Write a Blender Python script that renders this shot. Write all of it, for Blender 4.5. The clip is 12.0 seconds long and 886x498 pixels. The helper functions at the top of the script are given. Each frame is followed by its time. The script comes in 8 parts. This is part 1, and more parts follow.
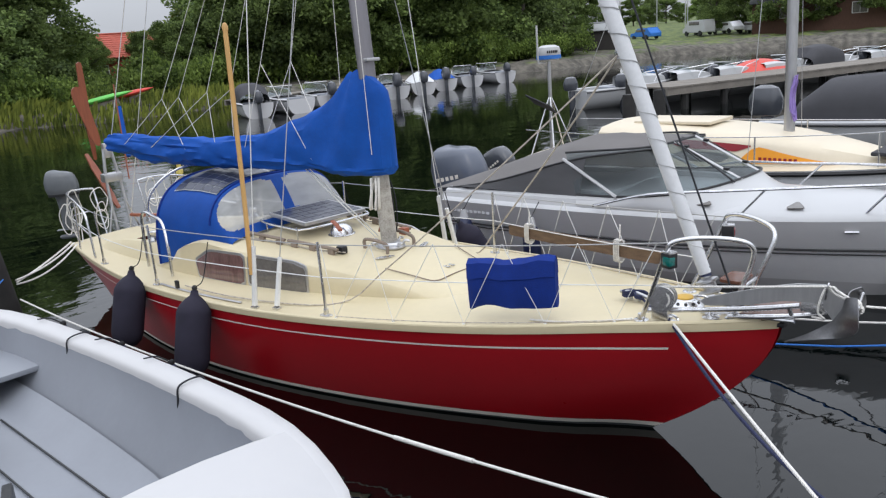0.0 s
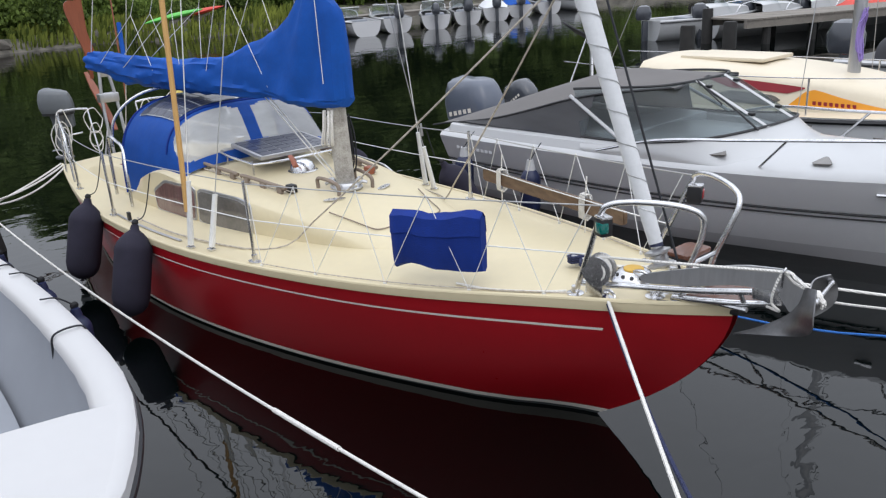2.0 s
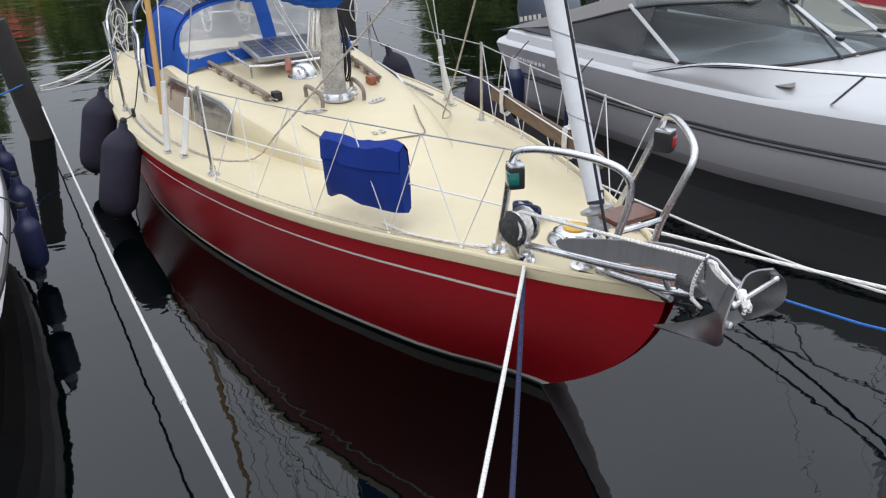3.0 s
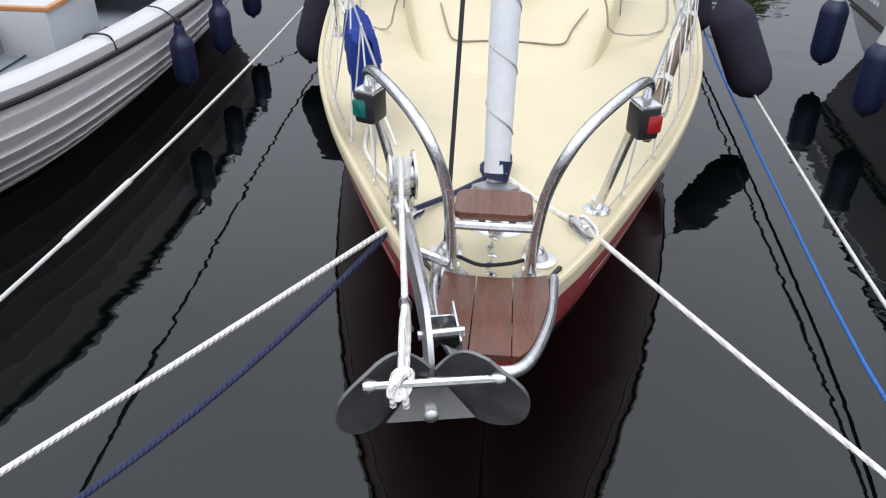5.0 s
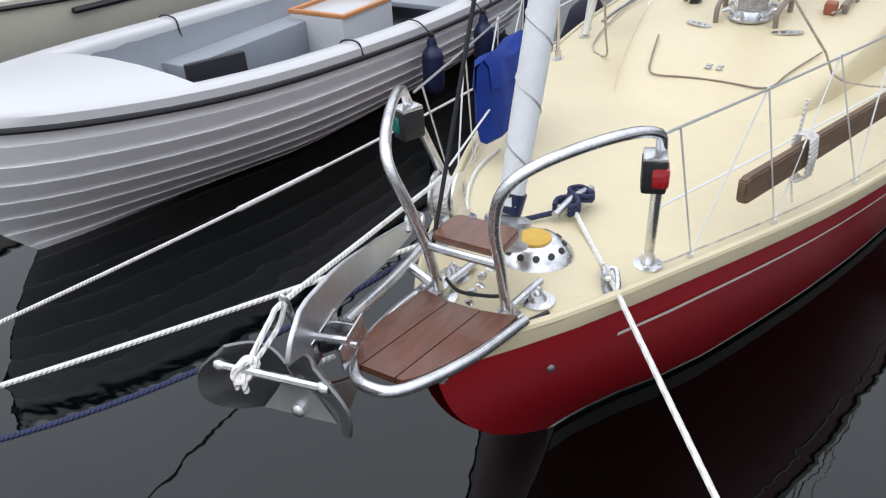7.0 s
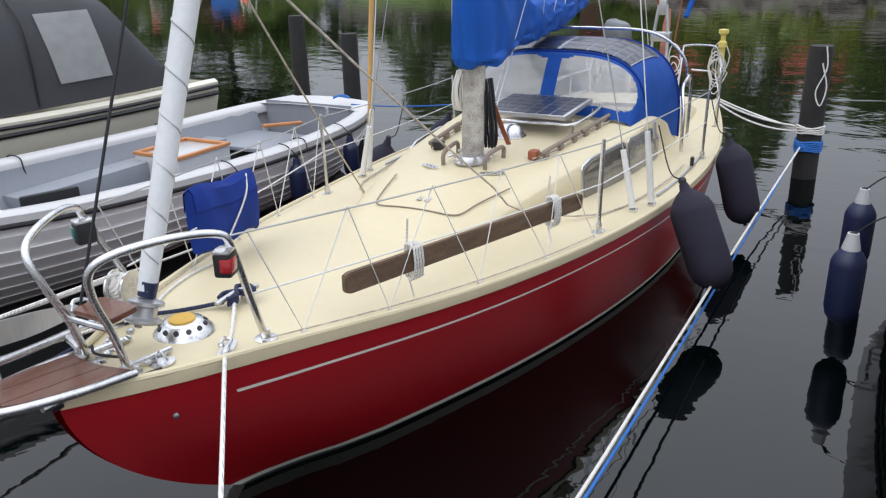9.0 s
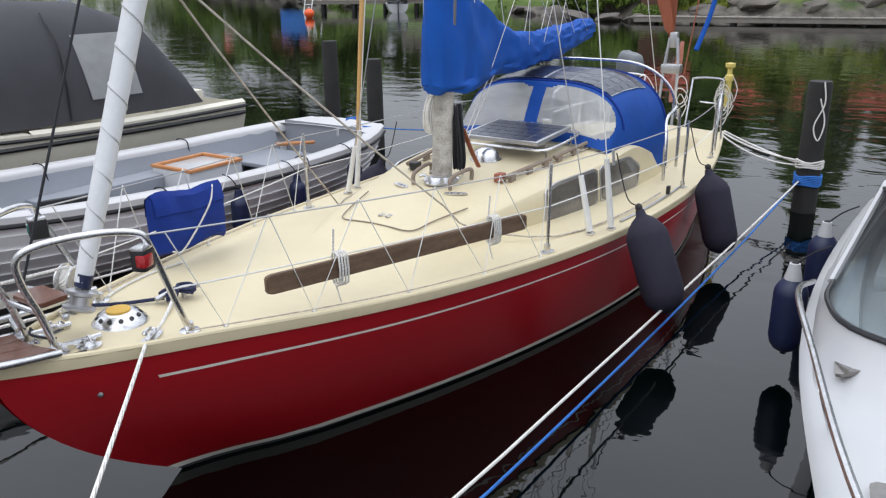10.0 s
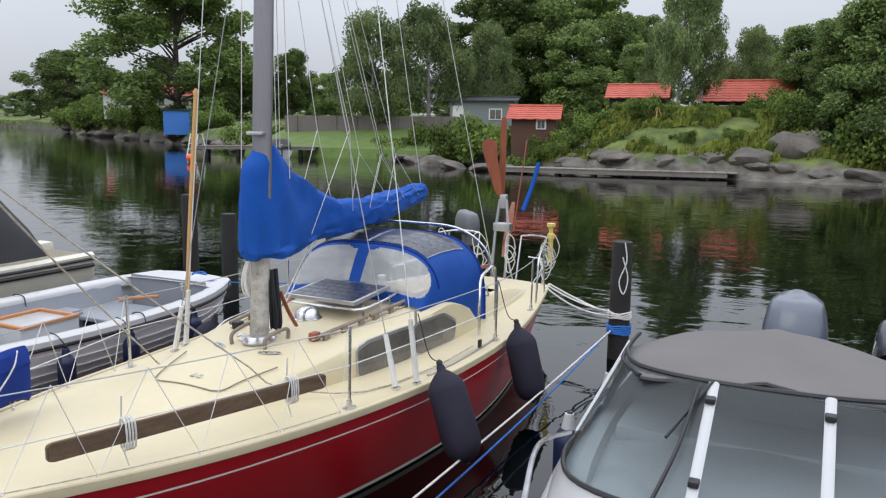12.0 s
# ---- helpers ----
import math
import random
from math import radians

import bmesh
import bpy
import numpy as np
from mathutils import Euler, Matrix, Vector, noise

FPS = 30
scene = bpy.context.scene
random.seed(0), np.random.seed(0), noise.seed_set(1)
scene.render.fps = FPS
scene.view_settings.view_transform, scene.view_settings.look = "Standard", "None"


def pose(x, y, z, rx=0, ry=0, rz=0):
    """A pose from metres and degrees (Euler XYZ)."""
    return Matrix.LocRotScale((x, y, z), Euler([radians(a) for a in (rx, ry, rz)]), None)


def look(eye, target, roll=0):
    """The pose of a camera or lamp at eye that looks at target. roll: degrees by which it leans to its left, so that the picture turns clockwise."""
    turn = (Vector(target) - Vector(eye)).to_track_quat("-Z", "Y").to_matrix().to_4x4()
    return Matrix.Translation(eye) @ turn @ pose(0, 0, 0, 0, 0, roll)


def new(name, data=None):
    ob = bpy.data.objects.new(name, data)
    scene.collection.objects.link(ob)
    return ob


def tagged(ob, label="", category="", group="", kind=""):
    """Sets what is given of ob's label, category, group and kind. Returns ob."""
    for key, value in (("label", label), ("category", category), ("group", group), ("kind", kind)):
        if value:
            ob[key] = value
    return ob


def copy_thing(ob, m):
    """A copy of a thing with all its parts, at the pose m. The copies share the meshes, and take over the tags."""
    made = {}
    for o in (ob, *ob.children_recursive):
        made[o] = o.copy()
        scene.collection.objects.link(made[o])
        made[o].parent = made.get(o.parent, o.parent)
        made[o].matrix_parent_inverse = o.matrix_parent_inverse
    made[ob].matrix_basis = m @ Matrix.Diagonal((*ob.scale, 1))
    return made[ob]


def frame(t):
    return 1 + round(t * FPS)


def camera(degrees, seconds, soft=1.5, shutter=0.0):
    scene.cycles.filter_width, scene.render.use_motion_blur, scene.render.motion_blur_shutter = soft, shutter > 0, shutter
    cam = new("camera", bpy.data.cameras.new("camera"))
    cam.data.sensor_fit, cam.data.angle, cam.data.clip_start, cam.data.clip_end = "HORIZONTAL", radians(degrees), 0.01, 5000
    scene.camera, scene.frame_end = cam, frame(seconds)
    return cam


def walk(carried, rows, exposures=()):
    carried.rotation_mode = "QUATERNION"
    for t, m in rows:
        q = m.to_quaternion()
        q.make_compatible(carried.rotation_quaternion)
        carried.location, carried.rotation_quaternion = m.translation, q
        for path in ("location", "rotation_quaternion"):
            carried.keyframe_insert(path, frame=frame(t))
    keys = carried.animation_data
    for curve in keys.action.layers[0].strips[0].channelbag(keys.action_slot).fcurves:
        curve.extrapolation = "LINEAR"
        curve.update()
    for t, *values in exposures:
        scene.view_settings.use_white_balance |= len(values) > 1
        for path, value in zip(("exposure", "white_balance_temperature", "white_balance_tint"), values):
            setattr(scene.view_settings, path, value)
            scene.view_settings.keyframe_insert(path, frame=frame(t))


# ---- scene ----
cam = camera(58.4, 12.0, soft=1.25)
PATH = [
    (0, (-4.844, -1.306, 2.803), (-3.444, 0.033, 2.304), -4.3),
    (0.5, (-4.82, -1.315, 2.764), (-3.412, 0.015, 2.267), -3.5),
    (1, (-4.615, -1.376, 2.745), (-3.219, -0.045, 2.218), -2.1),
    (1.5, (-4.148, -1.406, 2.703), (-2.82, -0.028, 2.123), -2.7),
    (2, (-3.582, -1.501, 2.678), (-2.369, -0.052, 2.023), -3.2),
    (2.5, (-2.881, -1.641, 2.666), (-1.857, -0.099, 1.908), -3.4),
    (3, (-2.196, -1.65, 2.575), (-1.335, -0.065, 1.711), -2.5),
    (3.2, (-1.971, -1.649, 2.561), (-1.183, -0.044, 1.665), -2.1),
    (4.8, (-0.179, -1.329, 2.323), (-0.149, 0.372, 1.271), 0.3),
    (5, (0.027, -1.293, 2.336), (-0.118, 0.384, 1.256), 0.7),
    (5.5, (0.333, -1.136, 2.258), (-0.162, 0.442, 1.133), -0.6),
    (6, (0.52, -1.014, 2.245), (-0.182, 0.46, 1.091), -1.9),
    (6.5, (0.775, -0.941, 2.232), (-0.05, 0.471, 1.081), -1.7),
    (7, (1.029, -0.996, 2.348), (0.073, 0.433, 1.326), -3.5),
    (7.5, (1.355, -1.138, 2.415), (0.46, 0.404, 1.509), -2.8),
    (7.7, (1.471, -1.172, 2.451), (0.653, 0.422, 1.562), -1.5),
    (9.3, (2.812, -1.113, 2.506), (1.883, 0.521, 1.821), -1.7),
    (9.5, (2.979, -1.087, 2.489), (2.025, 0.536, 1.814), -1.7),
    (10, (3.312, -1.046, 2.53), (2.275, 0.537, 1.882), -0.7),
    (10.5, (3.578, -1.134, 2.636), (2.531, 0.457, 2.024), -0.7),
    (11, (3.834, -1.061, 2.667), (2.827, 0.574, 2.107), -1.9),
    (11.5, (4.012, -1.118, 2.766), (3.066, 0.592, 2.342), -0.9),
    (12, (4.073, -1.12, 2.807), (3.234, 0.669, 2.497), 0.7),
]
walk(cam, [(t, look(eye, target, roll)) for t, eye, target, roll in PATH],
     exposures=[(0, -0.08), (3, -0.03), (5, 0.1), (6, 0.08), (7.5, 0.0), (12, 0.0)])

# ---- light ----
world = bpy.data.worlds.new("world")
scene.world = world
world.use_nodes = True
wn = world.node_tree.nodes
wl = world.node_tree.links
sky = wn.new("ShaderNodeTexSky")
sky.sky_type, sky.sun_disc = "NISHITA", False
sky.sun_elevation, sky.sun_rotation = radians(52), radians(200)
sky.dust_density = 4.0
sky_scale = wn.new("ShaderNodeVectorMath")
sky_scale.operation = "SCALE"
sky_scale.inputs["Scale"].default_value = 0.012
# an overcast layer: three times as bright overhead as at the horizon, with soft cloud forms
where = wn.new("ShaderNodeTexCoord")
axes = wn.new("ShaderNodeSeparateXYZ")
height = wn.new("ShaderNodeMapRange")
height.inputs["To Min"].default_value, height.inputs["To Max"].default_value = 0.5, 2.2
cloud_noise = wn.new("ShaderNodeTexNoise")
cloud_noise.inputs["Scale"].default_value = 2.2
cloud_noise.inputs["Detail"].default_value = 5
cloud_ramp = wn.new("ShaderNodeMapRange")
cloud_ramp.inputs["To Min"].default_value = 0.82
cloud_ramp.inputs["To Max"].default_value = 1.18
cloud = wn.new("ShaderNodeMath")
cloud.operation = "MULTIPLY"
tint = wn.new("ShaderNodeVectorMath")
tint.operation = "SCALE"
tint.inputs[0].default_value = (0.94, 0.99, 1.095)
cover = wn.new("ShaderNodeVectorMath")
wl.new(where.outputs["Generated"], axes.inputs[0])
wl.new(axes.outputs["Z"], height.inputs["Value"])
wl.new(where.outputs["Generated"], cloud_noise.inputs["Vector"])
wl.new(cloud_noise.outputs["Fac"], cloud_ramp.inputs["Value"])
wl.new(height.outputs[0], cloud.inputs[0])
wl.new(cloud_ramp.outputs[0], cloud.inputs[1])
wl.new(cloud.outputs[0], tint.inputs["Scale"])
wl.new(sky.outputs[0], sky_scale.inputs[0])
wl.new(sky_scale.outputs[0], cover.inputs[0])
wl.new(tint.outputs[0], cover.inputs[1])
wl.new(cover.outputs[0], wn["Background"].inputs["Color"])
wn["Background"].inputs["Strength"].default_value = 1.0
sun_data = bpy.data.lights.new("sun", "SUN")
sun_data.energy, sun_data.angle, sun_data.color = 0.25, radians(30), (1.0, 0.97, 0.93)
sun = new("sun", sun_data)
sun.matrix_world = look((-20, -40, 60), (0, 4, 0))


# ---- materials ----
def paint(name, colour, rough=0.5, metal=0.0, vary=0.12, scale=3.0, bump=0.0, bump_scale=40.0, second=None, coat=0.0, spec=0.5, streak=None, island=0.0, alpha=1.0):
    """A procedural surface: a base colour with broad stains, fine grain and relief."""
    m = bpy.data.materials.new(name)
    m.use_nodes = True
    nt = m.node_tree
    b = nt.nodes["Principled BSDF"]
    tc = nt.nodes.new("ShaderNodeTexCoord")
    mp = nt.nodes.new("ShaderNodeMapping")
    if streak:
        mp.inputs["Scale"].default_value = streak
    nt.links.new(tc.outputs["Object"], mp.inputs["Vector"])
    broad = nt.nodes.new("ShaderNodeTexNoise")
    broad.inputs["Scale"].default_value = scale
    broad.inputs["Detail"].default_value = 4
    fine = nt.nodes.new("ShaderNodeTexNoise")
    fine.inputs["Scale"].default_value = scale * 9
    fine.inputs["Detail"].default_value = 5
    fine.inputs["Roughness"].default_value = 0.65
    for n in (broad, fine):
        nt.links.new(mp.outputs[0], n.inputs["Vector"])
    add = nt.nodes.new("ShaderNodeMath")
    add.operation = "MULTIPLY_ADD"
    add.inputs[1].default_value = 0.45
    nt.links.new(fine.outputs["Fac"], add.inputs[0])
    half = nt.nodes.new("ShaderNodeMath")
    half.operation = "MULTIPLY"
    half.inputs[1].default_value = 0.55
    nt.links.new(broad.outputs["Fac"], half.inputs[0])
    nt.links.new(half.outputs[0], add.inputs[2])
    ramp = nt.nodes.new("ShaderNodeValToRGB")
    e = ramp.color_ramp.elements
    e[0].position, e[1].position = 0.3, 0.7
    dark = second if second else tuple(c * (1 - vary) for c in colour)
    lite = colour if second else tuple(min(1, c * (1 + vary)) for c in colour)
    e[0].color, e[1].color = (*dark, 1), (*lite, 1)
    nt.links.new(add.outputs[0], ramp.inputs["Fac"])
    out = ramp.outputs["Color"]
    if island:
        hs = nt.nodes.new("ShaderNodeHueSaturation")
        geo = nt.nodes.new("ShaderNodeNewGeometry")
        rg = nt.nodes.new("ShaderNodeMapRange")
        rg.inputs["To Min"].default_value, rg.inputs["To Max"].default_value = 1 - island, 1 + island
        nt.links.new(geo.outputs["Random Per Island"], rg.inputs["Value"])
        nt.links.new(rg.outputs[0], hs.inputs["Value"])
        nt.links.new(out, hs.inputs["Color"])
        out = hs.outputs["Color"]
    nt.links.new(out, b.inputs["Base Color"])
    rr = nt.nodes.new("ShaderNodeMapRange")
    rr.inputs["To Min"].default_value, rr.inputs["To Max"].default_value = max(0.02, rough * 0.8), min(1, rough * 1.2)
    nt.links.new(fine.outputs["Fac"], rr.inputs["Value"])
    nt.links.new(rr.outputs[0], b.inputs["Roughness"])
    b.inputs["Metallic"].default_value = metal
    b.inputs["Coat Weight"].default_value = coat
    b.inputs["Specular IOR Level"].default_value = spec
    b.inputs["Alpha"].default_value = alpha
    if bump:
        gr = nt.nodes.new("ShaderNodeTexNoise")
        gr.inputs["Scale"].default_value = bump_scale
        gr.inputs["Detail"].default_value = 4
        nt.links.new(mp.outputs[0], gr.inputs["Vector"])
        bp = nt.nodes.new("ShaderNodeBump")
        bp.inputs["Strength"].default_value = bump
        bp.inputs["Distance"].default_value = 0.01
        nt.links.new(gr.outputs["Fac"], bp.inputs["Height"])
        nt.links.new(bp.outputs[0], b.inputs["Normal"])
    return m


def glass(name, tint=(0.9, 0.95, 0.95), rough=0.02, see=0.75, milk_sheen=0.6):
    """Thin clear sheet: part see-through, part glossy."""
    m = bpy.data.materials.new(name)
    m.use_nodes = True
    nt = m.node_tree
    b = nt.nodes["Principled BSDF"]
    tr = nt.nodes.new("ShaderNodeBsdfTransparent")
    tr.inputs["Color"].default_value = (*tint, 1)
    mix = nt.nodes.new("ShaderNodeMixShader")
    ns = nt.nodes.new("ShaderNodeTexNoise")
    ns.inputs["Scale"].default_value = 4
    rg = nt.nodes.new("ShaderNodeMapRange")
    rg.inputs["To Min"].default_value, rg.inputs["To Max"].default_value = see - 0.12, see + 0.12
    nt.links.new(ns.outputs["Fac"], rg.inputs["Value"])
    nt.links.new(rg.outputs[0], mix.inputs["Fac"])
    b.inputs["Base Color"].default_value = (*(c * milk_sheen for c in tint), 1)
    b.inputs["Roughness"].default_value = rough
    nt.links.new(b.outputs[0], mix.inputs[1])
    nt.links.new(tr.outputs[0], mix.inputs[2])
    nt.links.new(mix.outputs[0], nt.nodes["Material Output"].inputs["Surface"])
    return m


M_RED = paint("red_gelcoat", (0.34, 0.006, 0.012), 0.3, vary=0.06, scale=1.2, coat=0.06)
M_CREAM = paint("cream_gelcoat", (0.605, 0.525, 0.345), 0.45, vary=0.06, scale=1.6, bump=0.05, bump_scale=300)
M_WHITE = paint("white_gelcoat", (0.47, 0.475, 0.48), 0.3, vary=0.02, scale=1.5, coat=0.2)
M_DINGHY = paint("dull_white_gelcoat", (0.52, 0.515, 0.515), 0.4, vary=0.03, scale=1.2)
M_GREYWHITE = paint("grey_inner_gelcoat", (0.24, 0.255, 0.285), 0.5, vary=0.08, scale=2.0)
M_OFFWHITE = paint("off_white_gelcoat", (0.70, 0.66, 0.55), 0.35, vary=0.05, scale=1.5)
M_BEIGE = paint("beige_gelcoat", (0.66, 0.58, 0.44), 0.4, vary=0.05, scale=1.5)
M_HULLGREY = paint("grey_gelcoat", (0.8, 0.805, 0.815), 0.2, vary=0.04, scale=1.0, coat=0.4)
# white gelcoat again, lightened to offset the shade on upright hull sides
M_LITGLOSSWHITE = paint("lit_glossy_white_gelcoat", (0.62, 0.62, 0.63), 0.14, vary=0.02, scale=1.2, coat=0.4)
# the dinghy's same white, lightened to offset the shade on its sides
M_LITCLINKER = paint("lit_white_hull_gelcoat", (0.82, 0.81, 0.81), 0.3, vary=0.04, scale=1.2)
M_STRIPE = paint("white_line", (0.75, 0.7, 0.62), 0.4, vary=0.05)
M_ANTIFOUL = paint("antifouling", (0.03, 0.035, 0.035), 0.7)
M_STEEL = paint("stainless_steel", (0.66, 0.66, 0.67), 0.26, metal=1.0, vary=0.25, scale=14, bump=0.05, bump_scale=60)
M_ALU = paint("weathered_aluminium", (0.52, 0.52, 0.53), 0.38, metal=0.9, vary=0.18, scale=5, streak=(1, 1, 0.15))
M_MAST = paint("grey_anodised_mast", (0.27, 0.26, 0.28), 0.42, metal=0.7, vary=0.15, scale=4, streak=(1, 1, 0.15))
M_DARKSTEEL = paint("wet_galvanised_steel", (0.2, 0.2, 0.205), 0.36, metal=0.85, vary=0.25, scale=7)
M_MASTBASE = paint("flaking_mast_paint", (0.62, 0.60, 0.55), 0.7, scale=9, second=(0.14, 0.12, 0.1), bump=0.3, bump_scale=30)
M_BLUE = paint("royal_blue_canvas", (0.002, 0.07, 0.35), 0.75, vary=0.18, scale=5, bump=0.7, bump_scale=8, spec=0.3)
M_HOODBLUE = paint("blue_hood_canvas", (0.002, 0.056, 0.29), 0.7, vary=0.2, scale=4, bump=0.5, bump_scale=9, spec=0.3)
M_NAVY = paint("navy_canvas", (0.006, 0.028, 0.2), 0.8, vary=0.2, scale=6, bump=0.3, bump_scale=120, spec=0.25)
M_FENDER = paint("charcoal_fender_cloth", (0.022, 0.02, 0.034), 0.85, vary=0.2, scale=8, bump=0.2, bump_scale=90, spec=0.3)
M_FENDNAVY = paint("navy_vinyl", (0.01, 0.016, 0.055), 0.45, vary=0.1)
M_ROPE = paint("white_rope", (0.72, 0.70, 0.66), 0.85, vary=0.15, scale=30, bump=0.4, bump_scale=200)
M_ROPENAVY = paint("navy_rope", (0.022, 0.028, 0.075), 0.85, vary=0.2, scale=30)
M_ROPEBLUE = paint("blue_rope", (0.03, 0.17, 0.55), 0.8, vary=0.15, scale=30)
M_ROPEBLACK = paint("black_rope", (0.015, 0.016, 0.02), 0.8)
M_ROPELILAC = paint("lilac_rope", (0.28, 0.2, 0.5), 0.8)
M_SHEET = paint("flecked_sheet_rope", (0.66, 0.6, 0.5), 0.85, scale=30, second=(0.2, 0.17, 0.16))
M_WIRE = paint("rigging_wire", (0.42, 0.42, 0.42), 0.4, metal=0.6)
M_WIREWHITE = paint("white_coated_wire", (0.7, 0.7, 0.68), 0.5)
M_SAILWHITE = paint("white_sail_cover", (0.63, 0.64, 0.65), 0.75, vary=0.07, scale=6, bump=0.4, bump_scale=25)
M_BLACK = paint("black_plastic", (0.012, 0.012, 0.014), 0.45)
M_DARKCANVAS = paint("dark_grey_canvas", (0.060, 0.060, 0.066), 0.85, vary=0.12, scale=3, bump=0.2, bump_scale=90, spec=0.3)
M_GREYCANVAS = paint("grey_brown_canvas", (0.15, 0.142, 0.138), 0.85, vary=0.1, scale=2, bump=0.2, bump_scale=90, spec=0.3)
M_TEAK = paint("wet_teak", (0.125, 0.048, 0.027), 0.25, vary=0.3, scale=5, streak=(9, 0.8, 9), bump=0.2, bump_scale=30, coat=0.2)
M_OLDWOOD = paint("weathered_plank", (0.19, 0.12, 0.07), 0.65, scale=4, second=(0.07, 0.04, 0.025), streak=(6, 0.7, 6), bump=0.3, bump_scale=25)
M_VARNISH = paint("varnished_wood", (0.26, 0.07, 0.03), 0.4, vary=0.25, scale=4, streak=(6, 6, 0.6), coat=0.3)
M_POLE = paint("varnished_pole", (0.58, 0.34, 0.12), 0.4, vary=0.15, scale=4, streak=(6, 6, 0.5))
M_GREYWOOD = paint("greyed_teak", (0.24, 0.19, 0.15), 0.75, vary=0.25, scale=6, bump=0.3, bump_scale=60)
M_SOLAR = paint("solar_cells", (0.022, 0.028, 0.055), 0.3, vary=0.2, scale=10, coat=0.2)
M_SOLARFLEX = paint("pale_solar_sheet", (0.42, 0.44, 0.46), 0.35, vary=0.1, scale=10, coat=0.5)
M_WINDOW = paint("dark_window", (0.13, 0.12, 0.11), 0.08, vary=0.4, scale=3, coat=0.5)
M_MAROONWIN = paint("curtained_window", (0.15, 0.085, 0.08), 0.1, vary=0.4, scale=5, streak=(1, 6, 1), coat=0.5)
M_CLEAR = glass("clear_vinyl", (0.85, 0.86, 0.86), 0.1, 0.42)
M_TINT = glass("tinted_glass", (0.42, 0.5, 0.52), 0.02, 0.55)
M_TINTVINYL = glass("dark_tinted_vinyl", (0.16, 0.16, 0.17), 0.06, 0.35)
# the last value paints a pale tone for sky reflected in the glass
M_SCREEN = glass("windscreen_glass", (0.7, 0.77, 0.79), 0.02, 0.74, 0.22)
M_GREENLENS = paint("green_lens", (0.0, 0.13, 0.11), 0.1, coat=0.8)
M_REDLENS = paint("red_lens", (0.35, 0.01, 0.015), 0.1, coat=0.8)
M_AMBER = paint("amber_cover", (0.6, 0.36, 0.05), 0.5)
M_OUTBOARD = paint("outboard_grey", (0.055, 0.06, 0.072), 0.25, vary=0.05, coat=0.5)
M_OUTBOARDLITE = paint("outboard_light_grey", (0.12, 0.13, 0.14), 0.35, vary=0.08)
M_OUTBOARDSILVER = paint("outboard_silver", (0.085, 0.10, 0.135), 0.3, vary=0.05, coat=0.4)
M_ORANGE = paint("orange_stripe", (0.80, 0.32, 0.02), 0.4, vary=0.03)
M_DKRED = paint("dark_red_stripe", (0.28, 0.02, 0.03), 0.4)
M_BUOY = paint("orange_buoy", (0.85, 0.12, 0.03), 0.45)
M_PILE = paint("tarred_pile", (0.02, 0.019, 0.018), 0.8, vary=0.4, scale=6, bump=0.4, bump_scale=30)
M_YELLOW = paint("yellow_plastic", (0.62, 0.5, 0.14), 0.5)
M_PLASTICRED = paint("red_plastic", (0.6, 0.05, 0.03), 0.45)
M_PLASTICGREEN = paint("green_plastic", (0.12, 0.5, 0.08), 0.45)
M_LEATHER = paint("brown_block", (0.3, 0.09, 0.045), 0.5)
M_TRIMWOOD = paint("orange_teak_trim", (0.48, 0.2, 0.07), 0.5, vary=0.2, scale=6)


# ---- mesh helpers ----
def spline(points):
    """A smooth function through (x, y) points (natural cubic)."""
    xs, ys = (np.array(v, float) for v in zip(*points))
    n, h = len(xs), np.diff(np.array([p[0] for p in points], float))
    a, r = np.eye(n), np.zeros(n)
    for i in range(1, n - 1):
        a[i, i - 1], a[i, i], a[i, i + 1] = h[i - 1], 2 * (h[i - 1] + h[i]), h[i]
        r[i] = 3 * ((ys[i + 1] - ys[i]) / h[i] - (ys[i] - ys[i - 1]) / h[i - 1])
    c = np.linalg.solve(a, r)

    def value(x):
        i = int(np.clip(np.searchsorted(xs, x) - 1, 0, n - 2))
        d = x - xs[i]
        bb = (ys[i + 1] - ys[i]) / h[i] - h[i] * (2 * c[i] + c[i + 1]) / 3
        return float(ys[i] + bb * d + c[i] * d * d + (c[i + 1] - c[i]) / (3 * h[i]) * d**3)
    return value


def mesh_of(name, bm, material, smooth=True, angle=40):
    me = bpy.data.meshes.new(name)
    bmesh.ops.recalc_face_normals(bm, faces=bm.faces)
    if smooth:
        lim = radians(angle)
        for f in bm.faces:
            f.smooth = True
        for e in bm.edges:
            if len(e.link_faces) == 2 and e.calc_face_angle(0) > lim:
                e.smooth = False
    bm.to_mesh(me)
    bm.free()
    for mt in material if isinstance(material, (list, tuple)) else (material,):
        me.materials.append(mt)
    return me


def part(name, bm, material, parent=None, label="", smooth=True, angle=40):
    """Links a bmesh as one mesh object under a thing or a part."""
    ob = new(name, mesh_of(name, bm, material, smooth, angle))
    if parent is not None:
        ob.parent = parent
        ob.matrix_parent_inverse = Matrix.Identity(4)
    return tagged(ob, label)


def thing(name, label, category, at=(0, 0, 0), group="", kind=""):
    """An empty that carries the parts; the parts' meshes are given in the thing's own space."""
    ob = new(name)
    ob.location = at
    ob.empty_display_size = 0.1
    return tagged(ob, label, category, group, kind)


